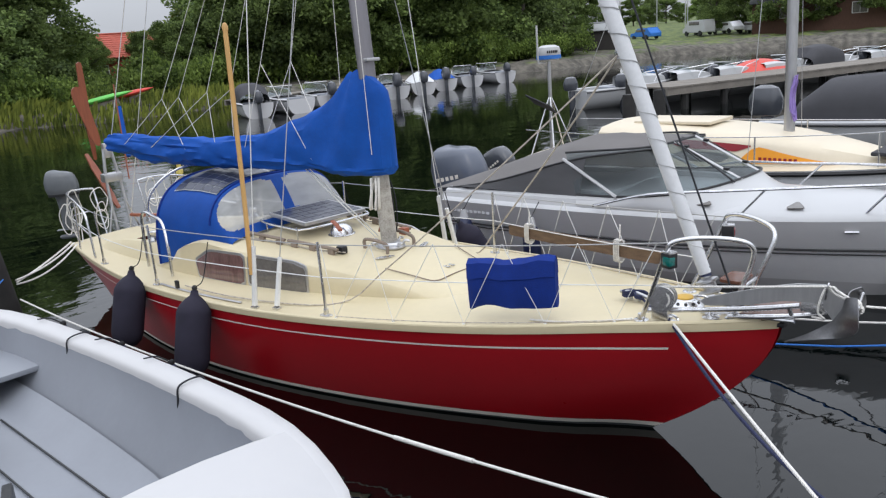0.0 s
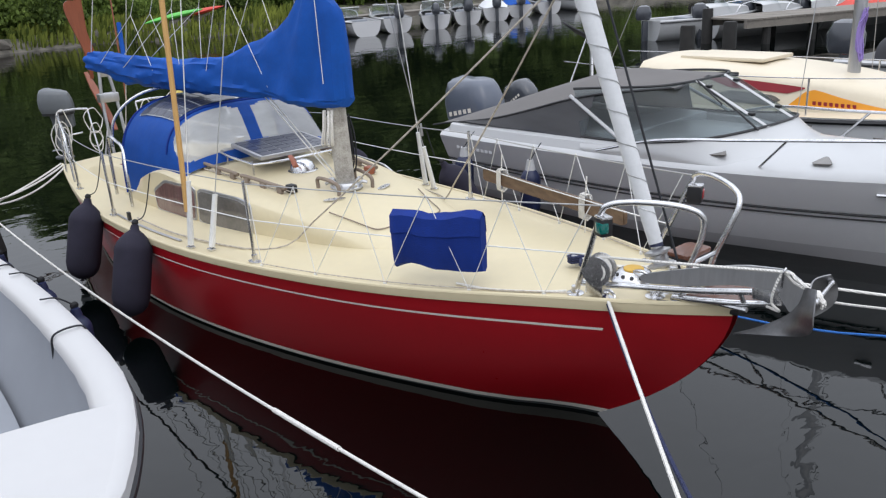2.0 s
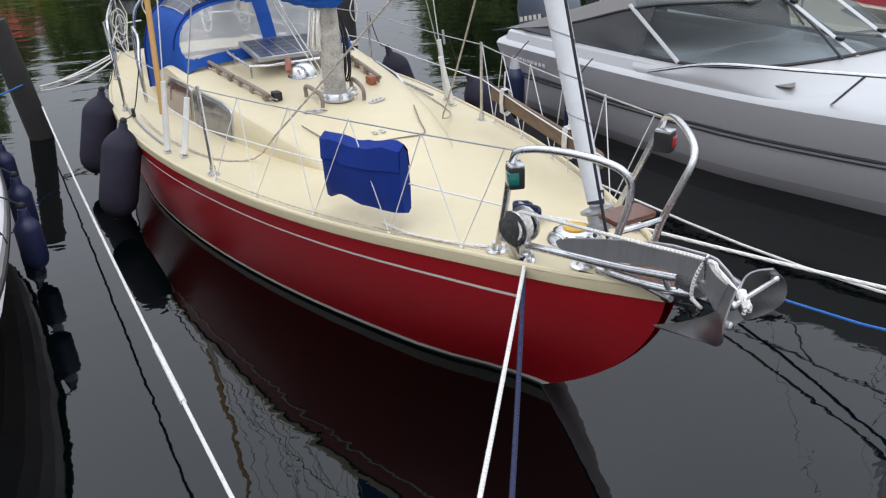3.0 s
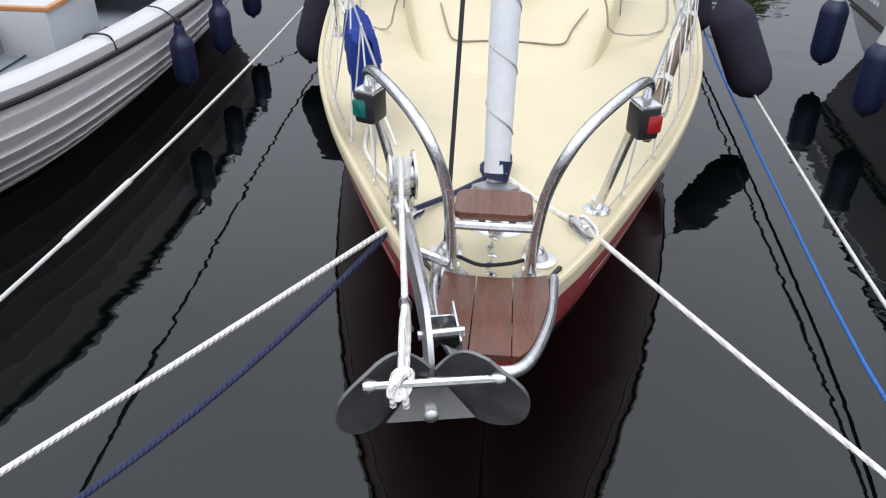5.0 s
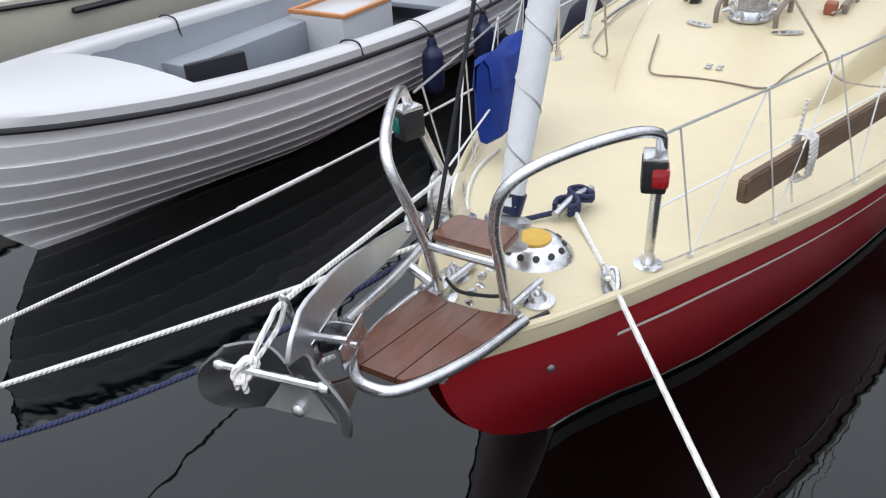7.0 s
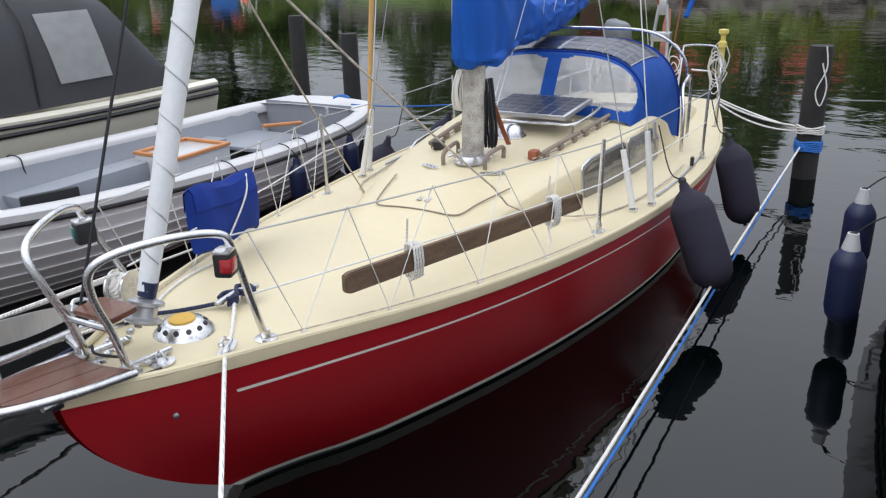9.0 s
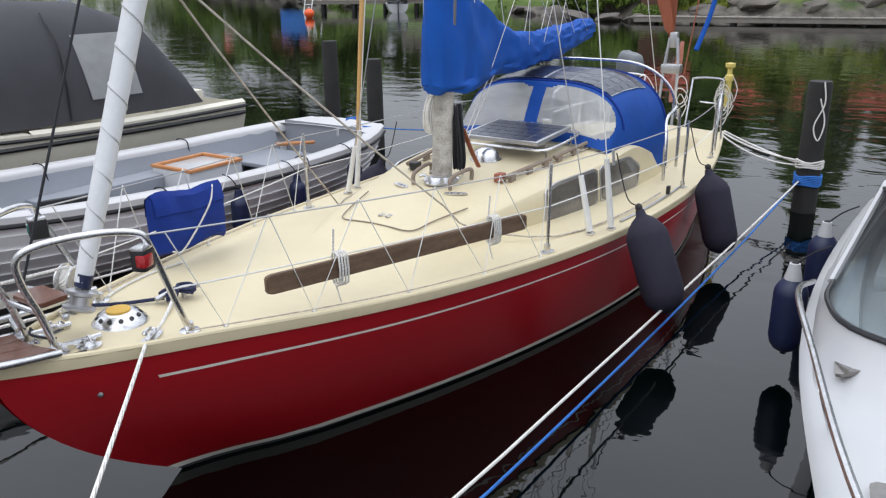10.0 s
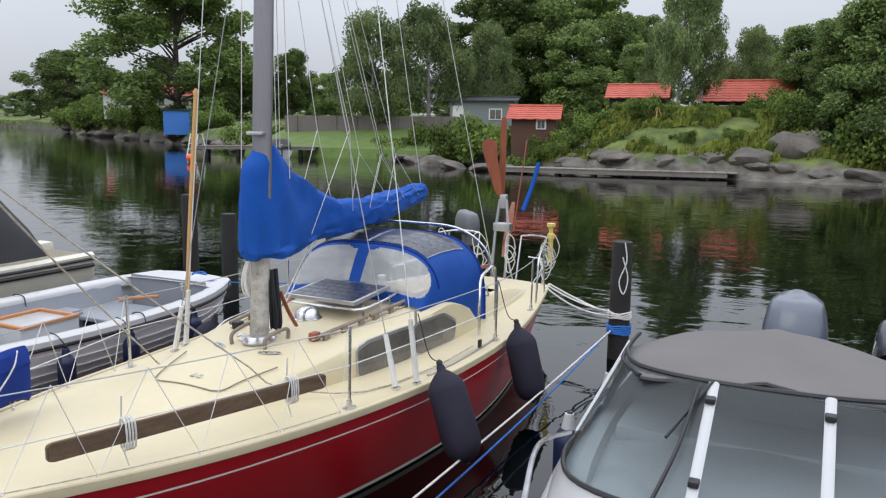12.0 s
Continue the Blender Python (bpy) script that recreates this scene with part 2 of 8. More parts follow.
def loft(rings, closed=True, caps=True, bm=None):
    """A skin over rings of equally many points."""
    bm = bm or bmesh.new()
    rows = [[bm.verts.new(p) for p in r] for r in rings]
    n = len(rows[0])
    for a, b in zip(rows, rows[1:]):
        for i in range(n if closed else n - 1):
            q = (a[i], a[(i + 1) % n], b[(i + 1) % n], b[i])
            bm.faces.new(q)
    if caps and closed:
        bm.faces.new(rows[0])
        bm.faces.new(rows[-1])
    bmesh.ops.remove_doubles(bm, verts=bm.verts, dist=0.0004)
    bmesh.ops.dissolve_degenerate(bm, dist=0.0002, edges=bm.edges)
    return bm


def smooth_path(points, n=6):
    """A Catmull-Rom curve through points."""
    p = [Vector(q) for q in points]
    if len(p) < 3:
        return p
    p = [2 * p[0] - p[1], *p, 2 * p[-1] - p[-2]]
    out = []
    for a, b, c, d in zip(p, p[1:], p[2:], p[3:]):
        for k in range(n):
            t = k / n
            out.append(0.5 * (2 * b + (c - a) * t + (2 * a - 5 * b + 4 * c - d) * t * t + (3 * b - a - 3 * c + d) * t**3))
    return out + [p[-2]]


def tube(points, r=0.01, sides=8, bm=None, r2=None, curve=True, n=6, flat=1.0):
    """A round bar along a path; r2 the radius at its end."""
    bm = bm or bmesh.new()
    pts = smooth_path(points, n) if curve else [Vector(p) for p in points]
    tang = [(pts[min(i + 1, len(pts) - 1)] - pts[max(i - 1, 0)]).normalized() for i in range(len(pts))]
    ref = Vector((0, 0, 1)) if abs(tang[0].z) < 0.9 else Vector((1, 0, 0))
    u = tang[0].cross(ref).normalized()
    rows = []
    for i, (p, t) in enumerate(zip(pts, tang)):
        u = (u - t * u.dot(t)).normalized()
        v = t.cross(u)
        rr = r if r2 is None else r + (r2 - r) * i / (len(pts) - 1)
        rows.append([bm.verts.new(p + u * rr * math.cos(a) + v * rr * flat * math.sin(a)) for a in (2 * math.pi * k / sides for k in range(sides))])
    for a, b in zip(rows, rows[1:]):
        for k in range(sides):
            bm.faces.new((a[k], a[(k + 1) % sides], b[(k + 1) % sides], b[k]))
    bm.faces.new(rows[0])
    bm.faces.new(rows[-1])
    return bm


def box(x, y, z, sx, sy, sz, bevel=0.0, bm=None, turn=None, seg=2):
    """A block centred at x, y, z with bevelled edges."""
    own = bmesh.new()
    bmesh.ops.create_cube(own, size=1)
    bmesh.ops.scale(own, vec=(sx, sy, sz), verts=own.verts)
    if bevel:
        bmesh.ops.bevel(own, geom=own.edges[:], offset=bevel, segments=seg, affect="EDGES", profile=0.6)
    own.transform(Matrix.Translation((x, y, z)) @ (turn or Matrix.Identity(4)))
    if bm is None:
        return own
    me = bpy.data.meshes.new("join")
    own.to_mesh(me)
    own.free()
    bm.from_mesh(me)
    bpy.data.meshes.remove(me)
    return bm


def turned(profile, sides=20, m=None, bm=None, flat=1.0):
    """A body of revolution about z from (radius, height) pairs."""
    rings = [[Vector((max(r, 0.0005) * math.cos(a), max(r, 0.0005) * flat * math.sin(a), h)) for a in (2 * math.pi * k / sides for k in range(sides))] for r, h in profile]
    if m:
        rings = [[m @ p for p in ring] for ring in rings]
    return loft(rings, bm=bm)


def slab(outline, thick, m=None, bm=None, bevel=0.0):
    """A plate: an outline of (x, y) points, thick in z."""
    own = bmesh.new()
    f = own.faces.new([own.verts.new((x, y, 0)) for x, y in outline])
    top = bmesh.ops.extrude_face_region(own, geom=[f])
    bmesh.ops.translate(own, vec=(0, 0, thick), verts=[v for v in top["geom"] if isinstance(v, bmesh.types.BMVert)])
    if bevel:
        bmesh.ops.bevel(own, geom=own.edges[:], offset=bevel, segments=2, affect="EDGES")
    if m:
        own.transform(m)
    if bm is None:
        return own
    me = bpy.data.meshes.new("join")
    own.to_mesh(me)
    own.free()
    bm.from_mesh(me)
    bpy.data.meshes.remove(me)
    return bm


def sag(a, b, drop, n=10):
    """Points of a line that hangs between two ends."""
    a, b = Vector(a), Vector(b)
    return [a.lerp(b, i / n) - Vector((0, 0, drop * 4 * (i / n) * (1 - i / n))) for i in range(n + 1)]


def rounded(outline, n=3, cut=0.25):
    """A closed (x, y) outline with its corners cut round."""
    pts = [Vector((*p, 0)) for p in outline]
    for _ in range(n):
        pts = [q for a, b in zip(pts, pts[1:] + pts[:1]) for q in (a.lerp(b, cut), a.lerp(b, 1 - cut))]
    return [(p.x, p.y) for p in pts]


def lay(material, pitch):
    """Gives a rope its twisted strands, as relief along the boat's length."""
    nt = material.node_tree
    tc = nt.nodes.new("ShaderNodeTexCoord")
    mp = nt.nodes.new("ShaderNodeMapping")
    mp.inputs["Rotation"].default_value = (0.75, 0, 0.35)
    wv = nt.nodes.new("ShaderNodeTexWave")
    wv.bands_direction = "Y"
    wv.inputs["Scale"].default_value = 2 * math.pi / (20 * pitch)
    wv.inputs["Distortion"].default_value = 0.6
    bp = nt.nodes.new("ShaderNodeBump")
    bp.inputs["Strength"].default_value = 0.9
    bp.inputs["Distance"].default_value = 0.004
    nt.links.new(tc.outputs["Object"], mp.inputs["Vector"])
    nt.links.new(mp.outputs[0], wv.inputs["Vector"])
    nt.links.new(wv.outputs["Fac"], bp.inputs["Height"])
    nt.links.new(bp.outputs[0], nt.nodes["Principled BSDF"].inputs["Normal"])


lay(M_ROPE, 0.012)
lay(M_ROPENAVY, 0.012)
lay(M_ROPEBLUE, 0.012)


# ---- water and land ----
WATER = -0.045    # the yacht's own zero lies a little above the water


def water_material():
    m = bpy.data.materials.new("dark_harbour_water")
    m.use_nodes = True
    nt = m.node_tree
    b = nt.nodes["Principled BSDF"]
    b.inputs["Base Color"].default_value = (0.0008, 0.0018, 0.0017, 1)
    b.inputs["Roughness"].default_value = 0.015
    b.inputs["IOR"].default_value = 1.44
    tc = nt.nodes.new("ShaderNodeTexCoord")
    heights = []
    for scale, stretch, detail, weight in ((0.9, (1.0, 1.6, 1), 3, 0.5), (4.5, (1.0, 1.5, 1), 2, 0.05)):
        mp = nt.nodes.new("ShaderNodeMapping")
        mp.inputs["Scale"].default_value = stretch
        mp.inputs["Rotation"].default_value = (0, 0, 0.5)
        nt.links.new(tc.outputs["Object"], mp.inputs["Vector"])
        ns = nt.nodes.new("ShaderNodeTexNoise")
        ns.inputs["Scale"].default_value = scale
        ns.inputs["Detail"].default_value = detail
        ns.inputs["Distortion"].default_value = 0.6
        nt.links.new(mp.outputs[0], ns.inputs["Vector"])
        mu = nt.nodes.new("ShaderNodeMath")
        mu.operation = "MULTIPLY"
        mu.inputs[1].default_value = weight
        nt.links.new(ns.outputs["Fac"], mu.inputs[0])
        heights.append(mu)
    ad = nt.nodes.new("ShaderNodeMath")
    nt.links.new(heights[0].outputs[0], ad.inputs[0])
    nt.links.new(heights[1].outputs[0], ad.inputs[1])
    # wind-ruffled patches lie between calm ones
    patch = nt.nodes.new("ShaderNodeTexNoise")
    patch.inputs["Scale"].default_value = 0.07
    patch.inputs["Detail"].default_value = 2
    nt.links.new(tc.outputs["Object"], patch.inputs["Vector"])
    pr = nt.nodes.new("ShaderNodeMapRange")
    pr.inputs["From Min"].default_value, pr.inputs["From Max"].default_value = 0.35, 0.65
    pr.inputs["To Min"].default_value, pr.inputs["To Max"].default_value = 0.13, 0.34
    nt.links.new(patch.outputs["Fac"], pr.inputs["Value"])
    bp = nt.nodes.new("ShaderNodeBump")
    bp.inputs["Distance"].default_value = 0.1
    nt.links.new(pr.outputs[0], bp.inputs["Strength"])
    nt.links.new(ad.outputs[0], bp.inputs["Height"])
    nt.links.new(bp.outputs[0], b.inputs["Normal"])
    return m


bm = bmesh.new()
bmesh.ops.create_circle(bm, cap_ends=True, segments=64, radius=2500)
water = part("water", bm, water_material(), smooth=False)
water.location.z = WATER
tagged(water, "calm dark harbour water with soft ripples", "water", kind="structure")

# the shoreline: bearing in degrees from +y to the right, and its distance
SHORE = [(-180, 400), (-120, 330), (-90, 300), (-65, 380), (-52.6, 310), (-48.8, 172), (-45, 125), (-41, 94), (-38, 78), (-33, 75), (-24, 62), (-14, 47.5), (-7, 45.5), (0, 46), (8, 46), (14, 48), (20, 45), (28, 50), (38, 56), (46, 62), (55, 68), (64, 84), (72, 92), (80, 95), (95, 110), (130, 200), (180, 400)]


def shore_at(az):
    return float(np.interp(az, [s[0] for s in SHORE], [s[1] for s in SHORE]))


def land_height(x, y):
    az, d = math.degrees(math.atan2(x, y)), math.hypot(x, y)
    s = d - shore_at(az) - 1.6 * noise.noise((x * 0.12, y * 0.12, 3.0)) - 0.7 * noise.noise((x * 0.5, y * 0.5, 1.0))
    if s < 0:
        return max(-2.0, s * 0.35)
    rise = 0.55 * min(s, 1.2) + 0.55 * min(max(s - 4, 0), 60) * 0.06
    if -48 < az < -7:      # the bank under the gardens
        rise += 1.3 * min(1, max(0, s - 1.2) / 4.0) * min(1, (-7 - az) / 3)
    if -12 < az < 12:      # the rock knoll under the red-roofed cabin
        k = 1 - abs(az + 2.0) / 10.0
        rise += 2.9 * max(0, min(1, k * 2.2)) * min(1, max(0, s - 1.0) / 6.0)
    if d > 130:
        rise += (d - 130) * 0.012
    bumps = 0.35 * noise.noise((x * 0.35, y * 0.35, 0)) + 0.18 * noise.noise((x * 1.1, y * 1.1, 5))
    return rise + bumps * min(1, s * 0.6)


def land_material():
    m = bpy.data.materials.new("grass_and_rock")
    m.use_nodes = True
    nt = m.node_tree
    b = nt.nodes["Principled BSDF"]
    b.inputs["Roughness"].default_value = 0.9
    tc = nt.nodes.new("ShaderNodeTexCoord")
    geo = nt.nodes.new("ShaderNodeNewGeometry")
    sep = nt.nodes.new("ShaderNodeSeparateXYZ")
    nt.links.new(geo.outputs["Position"], sep.inputs[0])

    def tex(scale, detail=5):
        n = nt.nodes.new("ShaderNodeTexNoise")
        n.inputs["Scale"].default_value, n.inputs["Detail"].default_value = scale, detail
        nt.links.new(tc.outputs["Object"], n.inputs["Vector"])
        return n.outputs["Fac"]

    def ramp(src, lo, hi, a, c):
        r = nt.nodes.new("ShaderNodeValToRGB")
        r.color_ramp.elements[0].position, r.color_ramp.elements[1].position = lo, hi
        r.color_ramp.elements[0].color, r.color_ramp.elements[1].color = (*a, 1), (*c, 1)
        nt.links.new(src, r.inputs["Fac"])
        return r.outputs["Color"]
    grass = ramp(tex(0.8), 0.35, 0.65, (0.04, 0.065, 0.016), (0.14, 0.175, 0.04))
    rock = ramp(tex(1.4), 0.35, 0.65, (0.06, 0.055, 0.045), (0.16, 0.145, 0.12))
    up = nt.nodes.new("ShaderNodeMath")
    up.operation = "MULTIPLY_ADD"
    nt.links.new(tex(0.5, 6), up.inputs[0])
    up.inputs[1].default_value = 2.2
    nt.links.new(sep.outputs["Z"], up.inputs[2])
    sel = ramp(up.outputs[0], 0.0, 1.0, (0, 0, 0), (1, 1, 1))
    rg = nt.nodes.new("ShaderNodeMapRange")
    rg.inputs["From Min"].default_value, rg.inputs["From Max"].default_value = 1.75, 2.15
    nt.links.new(up.outputs[0], rg.inputs["Value"])
    mix = nt.nodes.new("ShaderNodeMix")
    mix.data_type = "RGBA"
    nt.links.new(rg.outputs[0], mix.inputs["Factor"])
    nt.links.new(rock, mix.inputs["A"])
    nt.links.new(grass, mix.inputs["B"])
    nt.links.new(mix.outputs["Result"], b.inputs["Base Color"])
    bp = nt.nodes.new("ShaderNodeBump")
    bp.inputs["Distance"].default_value = 0.15
    bp.inputs["Strength"].default_value = 0.6
    nt.links.new(tex(2.5, 6), bp.inputs["Height"])
    nt.links.new(bp.outputs[0], b.inputs["Normal"])
    return m


bm = bmesh.new()
azs = [-180 + k * 4 for k in range(29)] + [-64 + k * 0.5 for k in range(297)] + [88 + k * 4 for k in range(23)]
rows = []
for az in azs:
    s0 = shore_at(az)
    dists = [0.15 * s0, s0 - 6, s0 - 2.5] + [s0 - 1.6 + 0.4 * k for k in range(14)] + [s0 + 4.5 + 1.2 * k for k in range(14)] + [s0 + 24, s0 + 32, s0 + 45, s0 + 65, s0 + 110, s0 + 220, s0 + 500, 2400]
    a = radians(az)
    rows.append([bm.verts.new((d * math.sin(a), d * math.cos(a), land_height(d * math.sin(a), d * math.cos(a)))) for d in dists])
for a, b in zip(rows, rows[1:]):
    for i in range(len(a) - 1):
        bm.faces.new((a[i], a[i + 1], b[i + 1], b[i]))
tagged(part("ground", bm, land_material()), "grassy shore with bare rocks at the waterline", "ground", kind="structure")


# ---- the red sailing yacht: its shape ----
B_SHEER = spline([(0.42, 0.03), (0.75, 0.24), (1.2, 0.45), (1.79, 0.69), (2.37, 0.89), (2.95, 1.05), (3.65, 1.19), (4.46, 1.31), (5.5, 1.375), (6.2, 1.36), (7.5, 1.2), (9.35, 0.81)])
Z_SHEER = spline([(0.42, 0.965), (1.2, 0.915), (1.79, 0.86), (2.37, 0.81), (2.95, 0.77), (3.65, 0.725), (4.46, 0.69), (5.5, 0.665), (6.2, 0.65), (7.5, 0.625), (9.35, 0.605)])
B_WATER = spline([(1.33, 0.0), (1.7, 0.22), (2.15, 0.43), (3.1, 0.79), (3.8, 0.99), (4.8, 1.18), (5.8, 1.24), (7.0, 1.12), (8.0, 0.86), (8.7, 0.5)])
BOW, STERN, BOW_WL, STERN_WL = 0.42, 9.35, 1.33, 8.75


def hull_point(u, t, side, out=0.0):
    """u: 0 stem to 1 transom; t: 0 waterline to 1 sheer; below the water t is negative."""
    ys, yw = BOW + u * (STERN - BOW), BOW_WL + u * (STERN_WL - BOW_WL)
    zs, bs = Z_SHEER(ys), B_SHEER(ys)
    t0, t = t, min(t, 1.0)
    if t >= 0:
        k = (1 - t) ** (1.75 - 0.75 * min(1, u * 3))
        y = ys + (yw - ys) * k
        x = B_WATER(yw) + (bs - B_WATER(yw)) * (1 - (1 - t) ** 1.35)
        x *= 1 - 0.5 * (1 - t) * max(0.0, 1 - u / 0.08)
        z = WATER + (zs - WATER) * t0
    else:
        y, z = yw + (0.9 - 2.0 * u) * -t * 0.8, WATER + 0.6 * t
        x = B_WATER(yw) * (1 + t) ** 0.5
    return Vector((side * (max(x, 0) + out), y, z))


def deck_z(x, y):
    b = max(B_SHEER(y) - 0.03, 0.03)
    return Z_SHEER(y) + 0.05 * min(1, b) * (1 - min(1, (x / b) ** 2)) + 0.004


yacht = thing("sailing_yacht", "red sailing yacht with cream deck, moored bow to the quay", "sailboat")
US = [0, 0.004, 0.012, 0.025, 0.045, 0.07] + [0.1 + 0.9 * k / 34 for k in range(35)]


def hull_band(t0, t1, n, out=0.0, us=US, transom=True):
    bm = bmesh.new()
    for s in (-1, 1):
        loft([[hull_point(u, t0 + (t1 - t0) * k / n, s, out) for k in range(n + 1)] for u in us], closed=False, bm=bm)
    if transom:
        loft([[hull_point(1, t0 + (t1 - t0) * k / n, s, out) for k in range(n + 1)] for s in (-1, 1)], closed=False, bm=bm)
    bmesh.ops.remove_doubles(bm, verts=bm.verts, dist=0.001)
    return bm


part("hull", hull_band(0.065, 0.962, 12), M_RED, yacht, "glossy dark red hull")
part("boot_top", hull_band(0.022, 0.065, 1, 0.002), M_STRIPE, yacht, "thin white waterline stripe")
part("underbody", hull_band(-0.99, 0.022, 5), M_ANTIFOUL, yacht, "dark antifouling")
part("rubbing_strake", hull_band(0.957, 1.016, 3, 0.012), M_CREAM, yacht, "cream gunwale edge")
for s in (-1, 1):   # the thin line under the gunwale
    us = [0.062 + 0.918 * k / 40 for k in range(41)]
    bm = bmesh.new()
    loft([[hull_point(u, 0.815 - 0.005 * u + d, s, 0.003) for d in (0, 0.018)] for u in us], closed=False, bm=bm)
    part("cove_line", bm, M_STRIPE, yacht, "thin cream line along the topside")

COCKPIT = (6.85, 8.15, 0.62)
bm = bmesh.new()
ys = [BOW, 0.46, 0.52, 0.6, 0.75] + [0.9 + 0.2 * k for k in range(43)]
ys = [y for y in ys if y < 9.3] + [9.35]
loft([[Vector((f * (B_SHEER(y) + 0.005), y, deck_z(f * B_SHEER(y), y) + 0.012 * (abs(f) > 0.97))) for f in (-1, -0.975, -0.95, -0.8, -0.6, -0.4, -0.2, 0, 0.2, 0.4, 0.6, 0.8, 0.95, 0.975, 1)] for y in ys], closed=False, bm=bm)
bmesh.ops.delete(bm, geom=[f for f in bm.faces if abs(f.calc_center_median().x) < 0.5 and 7.0 < f.calc_center_median().y < 8.5], context="FACES")
part("deck", bm, M_CREAM, yacht, "cream glassfibre deck")
for s in (-1, 1):
    edge = [y for y in ys if y > 0.5]
    part("toe_rail", tube([(s * (B_SHEER(y) - 0.004), y, Z_SHEER(y) + 0.016) for y in edge], 0.016, 8, n=1), M_CREAM, yacht, "rounded cream lip along the deck edge")

# coachroof, growing out of the foredeck
CW = spline([(2.55, 0.34), (2.9, 0.45), (3.4, 0.58), (3.9, 0.68), (4.3, 0.75), (5.0, 0.85), (5.8, 0.91), (6.4, 0.92), (6.9, 0.9)])
CZ = spline([(2.55, 0.80), (2.9, 0.86), (3.4, 0.955), (3.9, 1.015), (4.3, 1.05), (5.0, 1.08), (5.8, 1.13), (6.4, 1.16), (6.9, 1.16)])


def roof_z(x, y):
    w = CW(y) * 0.9
    return CZ(y) + 0.0 - 0.06 * min(1, abs(x) / w) ** 2


def cabin_ring(y):
    w, top = CW(y), CZ(y)
    base = min(deck_z(w, y) - 0.03, top - 0.02)
    fall = max(0.0, min(1.0, (y - 5.8) / 0.95)) ** 1.4    # the sides sweep down to the deck under the hood
    top -= 0.72 * fall * (top - base)
    edge = max(base + 0.01, top - 0.08)
    half = [(1.0 * w, base), (0.985 * w, base + 0.5 * (edge - base)), (0.965 * w, edge), (0.94 * w, max(edge, top - 0.07)), (0.89 * w, max(edge, top - 0.05)), (0.75 * w, top - 0.034), (0.5 * w, top - 0.017), (0.25 * w, top - 0.004)]
    return [Vector((-x, y, z)) for x, z in half] + [Vector((0, y, top))] + [Vector((x, y, z)) for x, z in reversed(half)]


bm = loft([cabin_ring(2.55 + 0.1 * k) for k in range(44)], closed=False)
part("coachroof", bm, M_CREAM, yacht, "cream cabin trunk that merges into the foredeck", angle=60)
bm = loft([cabin_ring(6.85), [Vector((p.x, 6.87, p.z)) for p in cabin_ring(6.85)]])
part("cabin_bulkhead", bm, M_CREAM, yacht)

# mast and boom
bm = tube([(0, 4.0, 0.98), (0, 4.05, 1.75)], 0.058, 14, flat=1.5, curve=False)
part("mast_foot", bm, M_MASTBASE, yacht, "flaking old paint on the mast foot")
bm = tube([(0, 4.05, 1.75), (0, 4.17, 3.9), (0, 4.55, 10.0)], 0.06, 14, flat=1.5, curve=False)
part("mast", bm, M_MAST, yacht, "grey anodised mast")

# genoa furled in a white sleeve on the forestay
FS0, FS1 = Vector((0, 0.93, 1.2)), Vector((0, 4.35, 9.9))
bm = tube([FS0 + (FS1 - FS0) * f for f in (0, 0.03, 0.1, 0.2, 0.35, 0.6, 0.85, 1)], 0.04, 14, r2=0.075, n=4)
part("furled_sail", bm, M_SAILWHITE, yacht, "white sleeve round the furled foresail")

# boom under its blue cover
def cover_ring(c, half, low, high, lean=0.0):
    return [Vector(c) + Vector((half * math.cos(a), 0, (high if math.sin(a) > 0 else low) * math.sin(a))) for a in (2 * math.pi * k / 16 for k in range(16))]


BOOM = [(0.0, 3.93, 1.78), (-0.02, 4.2, 1.78), (-0.12, 4.9, 1.82), (-0.3, 6.1, 1.87), (-0.45, 7.2, 1.92), (-0.59, 8.16, 1.96)]
COVER = [(3.86, 0.03, 0.0, 0.55), (3.9, 0.1, 0.08, 0.72), (4.1, 0.14, 0.1, 0.84), (4.28, 0.135, 0.1, 0.84), (4.5, 0.13, 0.1, 0.62), (4.9, 0.125, 0.11, 0.40), (5.5, 0.11, 0.13, 0.2), (6.3, 0.105, 0.15, 0.12), (6.9, 0.11, 0.18, 0.11), (7.5, 0.105, 0.16, 0.11), (8.1, 0.09, 0.1, 0.1), (8.16, 0.05, 0.09, 0.07)]
rings = []
for k in range(90):
    y = 3.86 + 4.3 * (k / 89) ** 1.25
    half, low, high = (float(np.interp(y, [c[0] for c in COVER], [c[i] for c in COVER])) for i in (1, 2, 3))
    x = float(np.interp(y, [b[1] for b in BOOM], [b[0] for b in BOOM]))
    z = float(np.interp(y, [b[1] for b in BOOM], [b[2] for b in BOOM]))
    ring = []
    for j in range(32):
        a = 2 * math.pi * j / 32
        c, sn = math.cos(a), math.sin(a)
        c = math.copysign(abs(c) ** 0.65, c)
        # creases run out from the gathered top at the mast
        fold = 0.021 * math.sin(7 * math.atan2(y - 4.2, 0.9 - high * max(sn, 0)) + 2.2 * noise.noise((y * 1.5, sn * 2, c))) * min(1, (y - 3.86) * 3) + 0.026 * noise.noise((y * 5, sn * 4, c * 3))
        ring.append(Vector((x + (half + fold * (0.5 if y < 3.95 else 1)) * c, y, z + ((high if sn > 0 else low) + fold) * sn)))
    rings.append(ring)
part("sail_cover", loft(rings), M_BLUE, yacht, "royal blue canvas cover over boom and mainsail")

